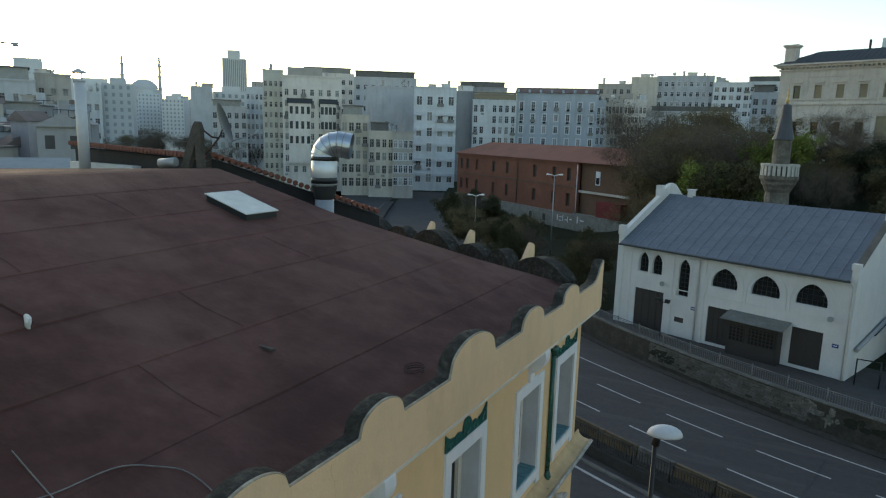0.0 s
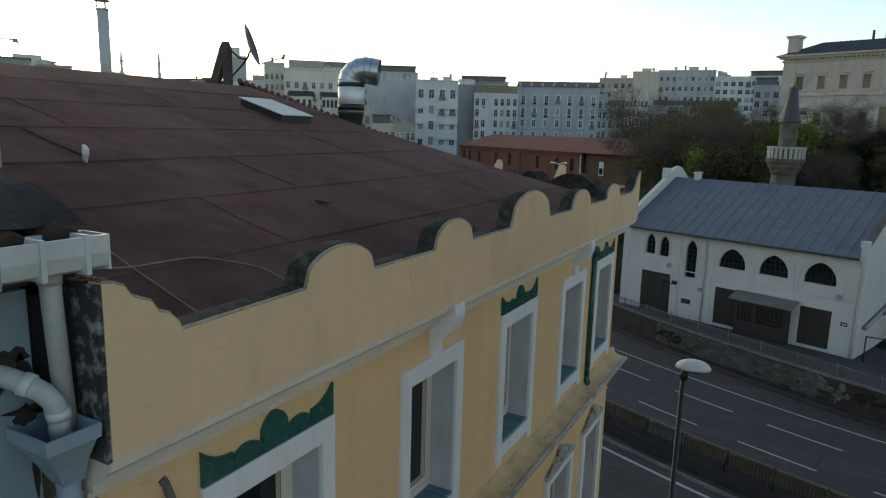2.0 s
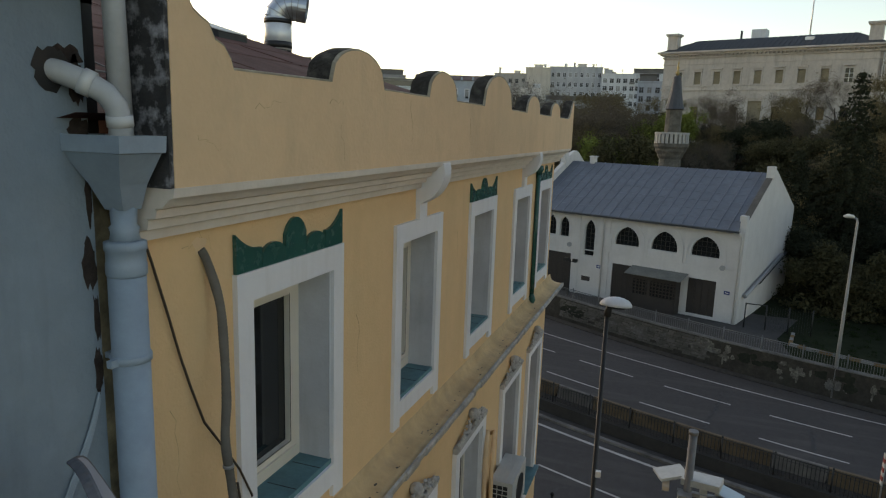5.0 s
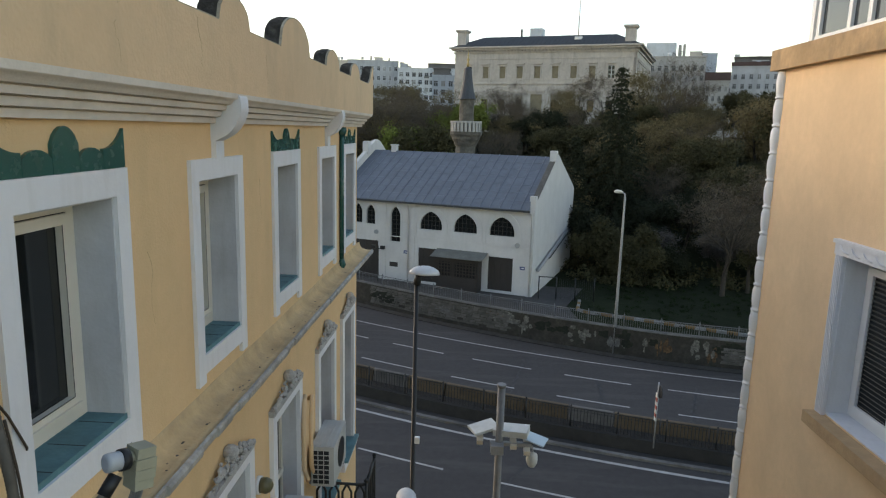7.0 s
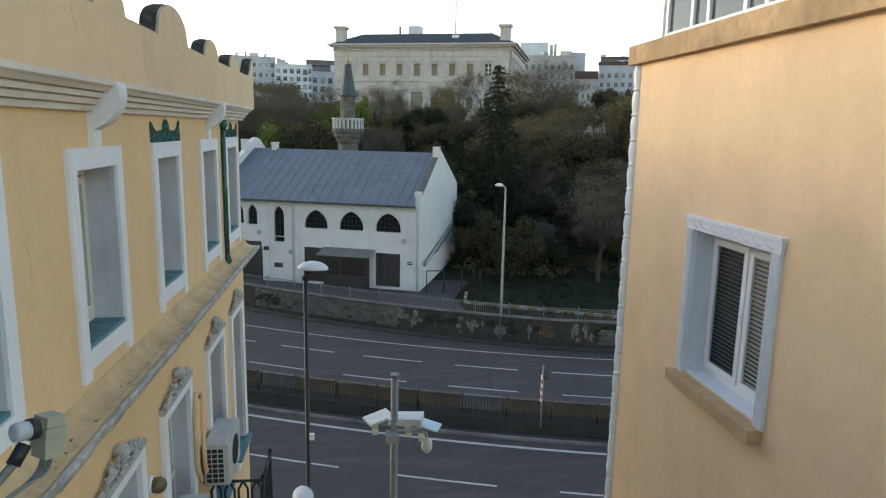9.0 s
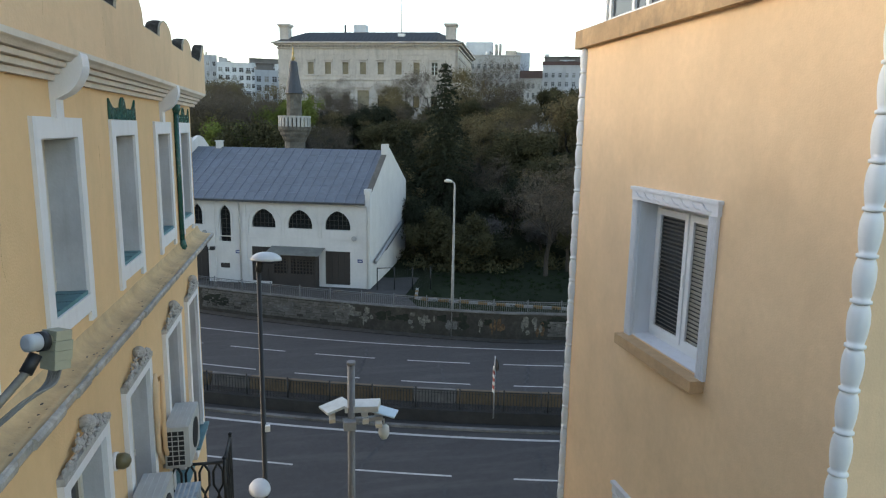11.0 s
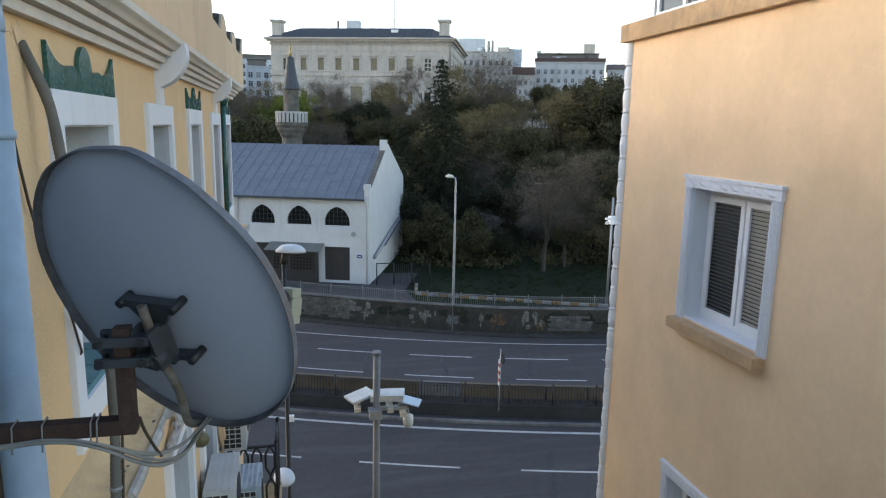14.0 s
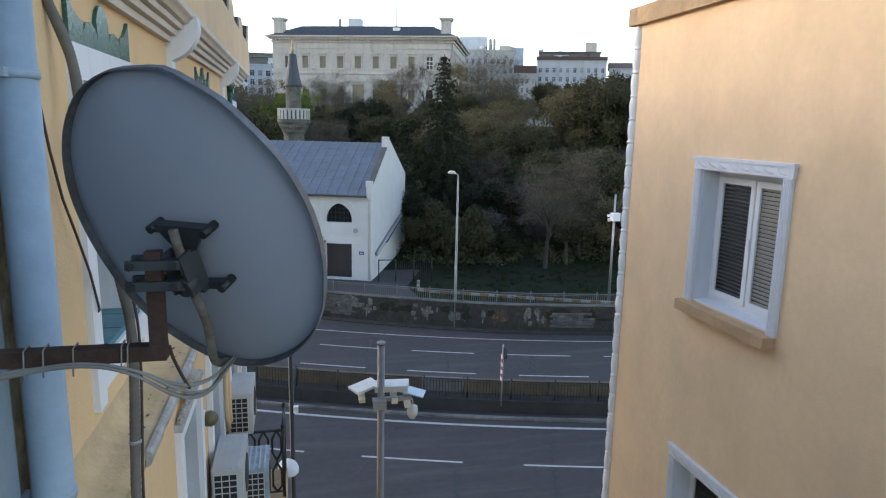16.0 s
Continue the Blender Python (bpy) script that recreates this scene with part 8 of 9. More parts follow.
for k in range(120):
    D = jr.uniform(80, 185)
    a = radians(jr.uniform(56.8, 69))
    top = 18 - D * jr.uniform(-0.012, 0.075) + (3 if D > 115 else 0)
    w, dp = jr.uniform(2.4, 6), jr.uniform(3, 7)
    m = jr.choice((F_GREY, F_BROWN, F_ROSE, F_DARK, F_BROWN, F_DARK))
    o = thing("house", "low weathered city house with patched roof", "house", pose(-D * math.sin(a), D * math.cos(a), 0, 0, 0, math.degrees(a) + jr.uniform(-25, 25)), group="low city houses")
    part("body", boxes((-w / 2, w / 2, 0, dp, -1, top)), m, o)
    bm = bmesh.new()
    if jr.random() < 0.6:
        rise = jr.uniform(0.5, 1.6)
        if jr.random() < 0.5:
            prism(bm, [(-0.35, top), (dp / 2, top + rise), (dp + 0.35, top)], "x", -w / 2 - 0.3, w / 2 + 0.3)
        else:
            prism(bm, [(-w / 2 - 0.35, top), (0.0, top + rise), (w / 2 + 0.35, top)], "y", -0.4, dp + 0.3)
        part("roof", bm, jr.choice((F_RUSTROOF, F_SHEET, F_DARK, F_RUSTROOF)), o)
    else:
        box(bm, -w / 2 - 0.15, w / 2 + 0.15, -0.2, dp, top, top + 0.2)
        part("roof", bm, M_CONC, o)
        part("stair_head", boxes((-w / 4, w / 6, 1, 3, top + 0.2, top + jr.uniform(1.5, 2.4))), jr.choice((F_DARK, F_GREY)), o)
        bm = bmesh.new()
        for j in range(int(w / 0.8)):
            tube(bm, [(-w / 2 + j * 0.8, -0.1, top + 0.2), (-w / 2 + j * 0.8, -0.1, top + 1.0)], 0.03, 4)
        tube(bm, [(-w / 2, -0.1, top + 1.0), (w / 2, -0.1, top + 1.0)], 0.04, 4)
        part("railing", bm, M_DARKCONC, o)
    nc = int(w / 2)
    for r in range(2):
        for c in range(nc):
            if jr.random() < 0.75:
                u = -w / 2 + (c + 0.5) * w / nc
                part("window", boxes((u - 0.45, u + 0.45, -0.06, 0.02, top - 2.3 - r * 3, top - 0.9 - r * 3)), M_FARPANE, o)
random.seed(31)
for k in range(150):
    D = random.uniform(300, 1150)
    a = radians(random.uniform(33, 68))
    if D < 560 and radians(46.5) < a < radians(54.5):
        D += 300
    cx, cy = -D * math.sin(a), D * math.cos(a)
    h = 18 + D * 0.030 + random.uniform(-5, 9)
    o = thing("apartment_building", "distant city house tinted pale for morning haze", "building", pose(cx, cy, 0, 0, 0, math.degrees(a) + random.uniform(-15, 15)), group="distant city houses")
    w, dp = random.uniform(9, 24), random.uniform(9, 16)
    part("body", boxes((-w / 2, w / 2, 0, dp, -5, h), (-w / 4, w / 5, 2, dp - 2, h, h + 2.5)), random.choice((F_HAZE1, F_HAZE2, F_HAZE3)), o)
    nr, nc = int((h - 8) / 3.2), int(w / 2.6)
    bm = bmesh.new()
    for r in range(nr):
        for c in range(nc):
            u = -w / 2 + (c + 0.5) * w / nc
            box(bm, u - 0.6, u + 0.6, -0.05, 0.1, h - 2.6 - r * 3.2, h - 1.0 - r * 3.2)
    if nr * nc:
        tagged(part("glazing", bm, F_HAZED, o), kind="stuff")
# mosque and towers on the skyline
mq = thing("mosque", "hazy grey domed mosque with two minarets on the skyline", "mosque", pose(-1113, 848, 0, 0, 0, 52))
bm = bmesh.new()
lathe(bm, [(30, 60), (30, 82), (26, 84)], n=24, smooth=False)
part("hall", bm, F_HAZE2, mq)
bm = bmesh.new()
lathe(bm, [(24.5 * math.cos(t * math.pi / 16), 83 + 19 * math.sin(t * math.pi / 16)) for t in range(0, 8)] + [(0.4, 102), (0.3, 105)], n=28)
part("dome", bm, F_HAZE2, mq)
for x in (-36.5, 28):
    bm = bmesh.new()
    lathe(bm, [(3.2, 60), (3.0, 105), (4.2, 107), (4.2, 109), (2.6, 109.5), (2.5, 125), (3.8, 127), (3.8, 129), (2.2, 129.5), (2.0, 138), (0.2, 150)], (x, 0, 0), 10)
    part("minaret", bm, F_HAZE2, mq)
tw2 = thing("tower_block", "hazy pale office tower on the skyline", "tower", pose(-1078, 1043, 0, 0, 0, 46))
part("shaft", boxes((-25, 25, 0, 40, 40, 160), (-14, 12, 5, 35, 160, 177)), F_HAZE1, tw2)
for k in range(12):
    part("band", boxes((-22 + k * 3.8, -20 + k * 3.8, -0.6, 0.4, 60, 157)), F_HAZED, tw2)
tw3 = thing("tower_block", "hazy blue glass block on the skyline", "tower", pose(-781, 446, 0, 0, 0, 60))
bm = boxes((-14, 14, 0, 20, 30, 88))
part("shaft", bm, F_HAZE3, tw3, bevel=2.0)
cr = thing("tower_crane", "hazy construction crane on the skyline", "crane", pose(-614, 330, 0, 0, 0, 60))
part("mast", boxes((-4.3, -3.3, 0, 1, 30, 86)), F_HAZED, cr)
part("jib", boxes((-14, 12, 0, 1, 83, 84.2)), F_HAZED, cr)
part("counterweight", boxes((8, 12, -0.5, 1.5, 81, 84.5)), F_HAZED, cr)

# red brick barracks
RM = pose(-37.8, 125.5, 0, 0, 0, math.degrees(math.atan2(125.5 - 152, -37.8 + 78)))
rb = thing("brick_barracks", "two-storey red brick barracks with clay tile roof", "building", RM)
RL = math.hypot(125.5 - 152, -37.8 + 78)
hs = []
cols = [0.045, 0.105, 0.20, 0.36, 0.48, 0.70, 0.84, 0.94]
for c in cols:
    for z in (4.3, 9.3):
        u = -RL + c * RL
        hs.append((round(u - 0.65, 3), round(u + 0.65, 3), z, z + 2.5))
bm = bmesh.new()
pierced(bm, -RL, 0, 2.9, 13.0, hs, 0.0, 0.5, lambda u, z, t: (u, t, z))
part("wall", bm, M_BRICK, rb)
bm = boxes((-0.65, 0.65, 0.3, 0.35, 0, 2.5))
pn = mesh("pane", bm, M_DOOR)
bm = bmesh.new()
prism(bm, [(-0.8, 2.45), (-0.5, 2.75), (0, 2.9), (0.5, 2.75), (0.8, 2.45), (0.65, 2.45), (0.0, 2.62), (-0.65, 2.45)], "y", -0.08, 0.1)
lt = mesh("lintel", bm, M_BRICK)
for a, b, c, d in hs:
    f = new("lintel", lt)
    f.parent = rb
    f.location = ((a + b) / 2, 0, c)
    p = new("window", pn)
    p.parent = rb
    p.location = ((a + b) / 2, 0, c)
part("string_course", boxes((-RL, 0.05, -0.15, 0.02, 8.0, 8.35)), M_BRICK2, rb)
part("cornice", boxes((-RL - 0.2, 0.2, -0.35, 0.02, 12.6, 13.1)), M_BRICK, rb)
part("side_wall", boxes((0, 21, 0.8, 1.2, 2.0, 13.0)), M_BRICK2, rb, "brown brick side range")
part("wall", boxes((-RL, 21, 13.2, 13.6, 2.0, 13.0), (-RL, -RL + 0.5, 0.5, 13.2, 2.0, 13.0), (20.5, 21, 1.2, 13.2, 2.0, 13.0)), M_BRICK2, rb)
for u, z in ((4.8, 9.0),):
    part("window", boxes((u - 0.6, u + 0.6, 0.7, 0.82, z, z + 2.6)), M_WHITE, rb)
    part("pane", boxes((u - 0.45, u + 0.45, 0.66, 0.7, z + 0.2, z + 1.4)), M_DARKGLASS, rb)
M_CANVAS = mat("dark_red_canvas", (0.20, 0.022, 0.02), 0.8, grain=(4, 0.3), stain=(0.6, 0.4), dark=0.4, bump=0.1)
part("ledge", boxes((0, 14, 0.2, 0.8, 7.3, 7.7)), M_LIME, rb)
part("awning", boxes((6.5, 13, -0.8, 0.8, 3.2, 6.2)), M_CANVAS, rb, "dark red canvas shelter")
bm = bmesh.new()
v = [bm.verts.new(p) for p in ((-RL - 0.6, -0.6, 13.1), (21.6, -0.6, 13.1), (21.6, 14.2, 13.1), (-RL - 0.6, 14.2, 13.1), (-RL + 5, 6.8, 16.0), (15, 6.8, 16.0))]
for f in ((0, 1, 5, 4), (1, 2, 5), (2, 3, 4, 5), (3, 0, 4), (3, 2, 1, 0)):
    bm.faces.new([v[i] for i in f])
part("roof", bm, M_TILE, rb, "clay tile hipped roof")
M_PLINTH = mat("pale_rubble_plinth", (0.30, 0.29, 0.26), 0.95, grain=(3.5, 0.5), stain=(0.7, 0.4), dark=0.4, bump=0.6, bump_scale=6)
part("plinth", boxes((-RL, 0.0, -0.6, 0.3, -1, 2.9)), M_PLINTH, rb, "rubble stone retaining plinth")
part("plinth", boxes((0.0, 24, -0.9, 0.0, -1, 3.3)), M_PLINTH, rb, "rubble retaining wall beside the barracks")
for k, u in enumerate((-RL * 0.83, -RL * 0.62, -RL * 0.30, -RL * 0.2)):
    part("vent", boxes((u - 0.5, u + 0.5, -0.62, -0.58, 0.6, 2.0)), M_DOOR, rb)
for u, z, w, h in ((-5.2, 1.2, 0.25, 1.2), (-4.6, 1.9, 0.9, 0.2), (-4.6, 1.2, 0.9, 0.2), (-3.4, 1.2, 0.2, 1.3), (-2.7, 1.5, 0.8, 0.2), (-1.9, 1.1, 0.2, 1.2), (-1.2, 1.7, 0.7, 0.25), (1.4, 1.4, 0.3, 1.3), (2.3, 1.9, 1.2, 0.25)):
    part("paint_mark", boxes((u, u + w, -0.92 if u > 0 else -0.61, -0.90 if u > 0 else -0.598, z, z + h)), F_WHITE, rb, "sprayed pale paint mark")
for u in (-RL * 0.43, -0.15):
    bm = bmesh.new()
    tube(bm, [(u, -0.2, 13), (u, -0.2, 3)], 0.09, 6)
    part("downpipe", bm, M_DOOR if u < -1 else M_WHITE, rb)

# ---- palace on the hill ----
PM = pose(34.0, 150.0, 0, 0, 0, -19.4)
pl = thing("stone_palace", "large weathered limestone palace with dark slate roof", "palace", PM)
PW, PDP, EZ = 42.6, 34.0, 34.2
hs = []
for k in range(9):
    u = -38.9 + k * 4.2
    hs.append((round(u - 0.72, 3), round(u + 0.72, 3), 27.25, 29.95))
    if k != 4:
        hs.append((round(u - 0.75, 3), round(u + 0.75, 3), 19.8, 22.4))
hs.append((-23.5, -20.7, 17.5, 23.6))
bm = bmesh.new()
pierced(bm, -PW, 0, 10, EZ, hs, 0.0, 0.6, lambda u, z, t: (u, t, z))
part("wall", bm, M_LIME, pl)
hside = [(2.5 + k * 3.7 - 0.7, 2.5 + k * 3.7 + 0.7, z, z + 3.2) for k in range(9) for z in (27.3, 19.6)]
bm = bmesh.new()
pierced(bm, 0, PDP, 10, EZ, hside, 0.0, -0.6, lambda u, z, t: (t, u, z))
part("wall", bm, M_LIME, pl)
part("wall", boxes((-PW, -PW + 0.6, 0.6, PDP, 10, EZ), (-PW, 0, PDP - 0.5, PDP + 0.1, 10, EZ)), M_LIME, pl)
random.seed(8)
for i, (a, b, c, d) in enumerate(hs):
    up = c > 25
    mtl = M_DARKGLASS if i in (0, 15) or (not up and b - a < 2) else M_SHUTTER
    w = part("window", boxes((a, b, 0.3, 0.36, c, d)), mtl, pl)
    part("hood", boxes((a - 0.35, b + 0.35, -0.35, 0.0, d + 0.45, d + 0.7)), M_LIME, pl, bevel=0.05)
    if i == 15:
        part("muntin", boxes((a, b, 0.22, 0.29, c + 0.8, c + 0.9), (a, b, 0.22, 0.29, c + 1.7, c + 1.8), ((a + b) / 2 - 0.05, (a + b) / 2 + 0.05, 0.2, 0.29, c, d)), M_WHITE, w)
    part("architrave", boxes((a - 0.28, a, -0.12, 0.05, c - 0.2, d + 0.28), (b, b + 0.28, -0.12, 0.05, c - 0.2, d + 0.28), (a, b, -0.12, 0.05, d, d + 0.28)), M_LIME, pl)
    if not up:
        bm = bmesh.new()
        n = 8 if i % 4 == 1 or b - a > 2 else 2
        prism(bm, [(a - 0.55 + (b - a + 1.1) * q / n, d + 0.7 + 0.95 * math.sin(math.pi * q / n)) for q in range(n + 1)][::-1], "y", -0.45, 0.0)
        part("pediment", bm, M_LIME, pl)
for a, b, c, d in hside:
    part("window", boxes((-0.36, -0.3, a, b, c, d)), M_SHUTTER if c > 25 else M_DARKGLASS, pl)
    part("hood", boxes((0.0, 0.35, a - 0.3, b + 0.3, d + 0.4, d + 0.65)), M_LIME, pl)
for za, zb, o in ((25.9, 26.3, 0.25), (26.9, 27.1, 0.15), (31.6, 31.9, 0.12), (17.0, 17.5, 0.3)):
    part("string_course", boxes((-PW - o, 0.0, -o, 0.0, za, zb), (0.0, o, -o, PDP, za, zb)), M_LIME, pl, bevel=0.03)
for za, zb, o in ((33.0, 33.35, 0.3), (33.7, 34.1, 0.75), (34.1, 34.45, 1.25)):
    part("cornice", boxes((-PW - o, 0.0, -o, 0.0, za, zb), (0.0, o, -o, PDP, za, zb), (-PW - o, -PW, 0, PDP, za, zb)), M_LIME, pl, bevel=0.04)
bm = boxes((0, 0.35, -0.7, 0.0, 33.35, 33.68))
dm = mesh("dentil", bm, M_LIME)
for k in range(52):
    o = new("dentil", dm)
    o.parent = pl
    o.location = (-PW + 0.2 + k * 0.81, 0, 0)
bm = bmesh.new()
v = [bm.verts.new(p) for p in ((-PW - 0.9, -0.9, 34.45), (0.9, -0.9, 34.45), (0.9, PDP, 34.45), (-PW - 0.9, PDP, 34.45), (-PW + 5.5, 5.5, 37.4), (-5.5, 5.5, 37.4), (-5.5, PDP - 6, 37.4), (-PW + 5.5, PDP - 6, 37.4))]
for f in ((0, 1, 5, 4), (1, 2, 6, 5), (2, 3, 7, 6), (3, 0, 4, 7), (4, 5, 6, 7)):
    bm.faces.new([v[i] for i in f])
rf = part("roof", bm, M_SLATE, pl, "dark ribbed slate roof")
for k in range(34):
    u = -PW + 5 + k * (PW - 10) / 33
    bm = bmesh.new()
    tube(bm, [(u, -0.6, 34.65), (u, 5.5, 37.45)], 0.06, 4)
    part("rib", bm, M_SLATE, rf)
for u in (-PW + 1.3, -1.8):
    ch = part("chimney", boxes((u - 1.1, u + 1.1, 0.6, 2.8, 34.4, 38.0), (u - 1.35, u + 1.35, 0.35, 3.05, 38.0, 38.25), (u - 1.5, u + 1.5, 0.2, 3.2, 38.25, 38.6)), M_LIME, pl, bevel=0.03)
part("tank", boxes((-27.5, -24.5, 12, 15, 36.5, 40.2)), F_PALE, pl, "pale blue rooftop tank")
bm = bmesh.new()
tube(bm, [(-14.7, 8, 37), (-14.7, 8, 47)], 0.15, 6)
tagged(part("flagpole", bm, M_PVCW, pl), "thin white flagpole")
bm = bmesh.new()
tube(bm, [(-28.8, 9, 37), (-28.8, 9, 39.6)], 0.25, 8)
part("vent_pipe", bm, M_SLATE, pl)
part("skylight", boxes((-14.4, -12.8, 2.5, 4.0, 36.0, 36.7)), M_PVCW, pl)
part("terrace", boxes((-30, -14, -6, 0.0, 8, 17.0)), M_LIME, pl)
M_RUSTEDGE = mat("dark_red_roof_edge", (0.11, 0.07, 0.062), 0.9, grain=(3, 0.2), stain=(0.5, 0.3), dark=0.6, bump=0.1)
F_STONE = pm("pale_ashlar", (0.47, 0.455, 0.43))
block("apartment_building", "pale stone apartment house beyond the palace", 56.2, 196.4, 15.4, 17, 37.3, -16.3, 14, F_STONE, 8, 6, 0.8, 1.4, 1.8, pane=F_SOFT)
RX2 = block("apartment_building", "small pale house with dark red roof beyond the palace", 65.1, 188.4, 6.2, 17, 30.2, -19.4, 12, F_STONE, 4, 4, 0.6, 1.3, 0.8, pane=F_SOFT)
part("roof", boxes((-3.3, 3.3, -0.5, 8, 30.25, 32.4)), M_RUSTEDGE, RX2, bevel=0.5)
WR = block("apartment_building", "long white house with red roof edge", 79.4, 188.0, 20.4, 18, 34.4, -21.4, 14, F_DULL, 10, 5, 0.85, 1.3, 1.4, pane=F_SOFT)
part("roof", boxes((-10.4, 10.4, -0.4, 8, 34.46, 35.5)), M_RUSTEDGE, WR, bevel=0.4)
block("house", "pale gabled house at the edge of the hill", 94.6, 184.6, 8.4, 16, 32.6, -26, 12, F_DULL, 3, 4, 0.8, 1.2, 1.4, roof=2.0, pane=F_SOFT)
# filler block added behind to cover bright sky strips between houses
block("apartment_building", "grey filler house covering the sky gap beyond the palace", 76.0, 206.0, 34, 14, 27.0, -20, 12, F_GREY, 12, 3, 0.9, 1.3, 1.2, pane=F_SOFT)
for u, w, h, m in ((-9.2, 1.2, 2.2, F_DULL), (-6.0, 3.4, 1.2, F_GREY), (-3.4, 1.0, 1.7, F_DULL), (-1.0, 2.4, 1.3, F_CREAM), (5.6, 3.2, 4.2, F_CREAM)):
    part("chimney", boxes((u - w / 2, u + w / 2, 2.5, 4.5, 35.4, 35.5 + h), (u - w / 2 - 0.1, u + w / 2 + 0.1, 2.4, 4.6, 35.5 + h, 35.65 + h)), m, WR)
block("apartment_building", "blue-grey house beside the palace hill", -11.2, 208.7, 6.9, 18, 31.5, 2.6, 12, F_BLUE, 3, 4, 1.2, 1.6, 1.2)
for cx, cy, w, z, h, m, lab in ((54.1, 207.2, 8.4, 37.3, 5.0, F_PALE, "white rooftop plant room"), (62.3, 200.0, 3.4, 37.3, 1.9, F_CREAM, "cream rooftop stair head"), (72.8, 217.4, 3.2, 30, 10.9, F_BLUE, "tall pale blue lift tower"), (77.5, 215.4, 6.0, 28, 6.0, F_GREY, "grey stepped rooftop storey"), (59.3, 206, 0.8, 37.3, 4.4, F_BROWN, "slim brown rooftop metal flue"), (60.6, 206, 0.7, 37.3, 4.6, F_BROWN, "slim brown rooftop metal flue")):
    o = thing("rooftop_structure", lab, "plant room", pose(cx, cy, 0, 0, 0, -18))
    part("body", boxes((-w / 2, w / 2, 0, 5, z - 1, z + h)), m, o, bevel=0.1)

# ---- trees ----
def leaves(bm, c, r, n, size, rng, flat=0.8, slim=0.55):
    """n small leaf sprays round c."""
    for _ in range(n):
        d = Vector((rng.gauss(0, 1), rng.gauss(0, 1), rng.gauss(0, flat)))
        d = d.normalized() * r * rng.random() ** 0.45
        a = Vector((rng.gauss(0, 1), rng.gauss(0, 1), rng.gauss(0, 1))).normalized()
        b = a.cross(Vector((rng.gauss(0, 1), rng.gauss(0, 1), rng.gauss(0, 1)))).normalized()
        s = size * rng.uniform(0.6, 1.3)
        p = c + d
        v = [bm.verts.new(p + a * s * x + b * s * slim * y) for x, y in ((-1, 0), (0, -0.8), (1, 0), (0, 0.8))]
        bm.faces.new(v)


def grow(bm, rng, p, d, length, radius, level, tips, spread=0.75, up=0.12, kids=(6, 5, 5, 4)):
    """A branch with its side branches; leaf places are gathered in tips."""
    n = 4 if level == 0 else 3
    pts, rad = [p], [radius]
    q, dd = p.copy(), d.copy()
    for i in range(n):
        dd = (dd + Vector((rng.gauss(0, 0.16), rng.gauss(0, 0.16), rng.gauss(0, 0.10) + up * 0.5))).normalized()
        q = q + dd * length / n
        pts.append(q.copy())
        rad.append(radius * (1 - 0.62 * (i + 1) / n))
    tube(bm, pts, rad, (8, 6, 4, 3, 3)[min(level, 4)], caps=False)
    if level >= 2:
        tips.append(pts[-1])
    if level >= len(kids):
        return
    for k in range(kids[level]):
        t = rng.uniform(0.35 if level else 0.42, 1.0)
        f = t * n
        i = min(int(f), n - 1)
        s = pts[i].lerp(pts[i + 1], f - i)
        side = Vector((rng.gauss(0, 1), rng.gauss(0, 1), rng.gauss(0, 0.5)))
        nd = (dd * (1 - spread) + side.normalized() * spread + Vector((0, 0, up))).normalized()
        grow(bm, rng, s, nd, length * rng.uniform(0.42, 0.66), radius * (1 - 0.6 * t) * rng.uniform(0.4, 0.62), level + 1, tips, spread, up, kids)


def broad_tree(name, label, seed, h, leaf, per_tip, leaf_r, size, kids=(7, 5, 4, 3), spread=0.72, bark=None, trunk_r=0.2, slim=0.55):
    rng = random.Random(seed)
    o = thing(name, label, "tree")
    bm = bmesh.new()
    tips = []
    grow(bm, rng, Vector((0, 0, -0.4)), Vector((0, 0, 1)), h * 0.62, trunk_r, 0, tips, spread, 0.16, kids)
    part("trunk", bm, bark or M_BARK, o, recalc=False)
    bm = bmesh.new()
    for t in tips:
        leaves(bm, t, leaf_r, per_tip, size, rng, 0.8, slim)
    part("crown", bm, leaf, o, recalc=False)
    return o


def spruce(label, seed, h, r):
    rng = random.Random(seed)
    o = thing("spruce_tree", label, "tree")
    bm = bmesh.new()
    tube(bm, [(0, 0, -0.4), (0, 0, h * 0.5), (0, 0, h)], [0.22, 0.13, 0.02], 7)
    part("trunk", bm, M_BARK, o, recalc=False)
    bm = bmesh.new()
    z = h * 0.10
    while z < h * 0.985:
        k = 1 - z / h
        n = 5 + int(6 * k)
        a0 = rng.random() * 6.3
        for i in range(n):
            a = a0 + i * 2 * math.pi / n + rng.gauss(0, 0.15)
            L = r * (k ** 0.72) * rng.uniform(0.65, 1.1) + 0.15
            m = max(3, int(L / 0.32))
            for j in range(m):
                t = (j + 0.6) / m
                p = Vector((math.cos(a) * L * t, math.sin(a) * L * t, z - 0.35 * L * t * t + 0.1 * L * t))
                leaves(bm, p, 0.26 + 0.12 * (1 - t), 9, 0.18, rng, 0.5)
        z += h * 0.026 + 0.18 * k
    part("crown", bm, M_EVER, o, recalc=False)
    return o


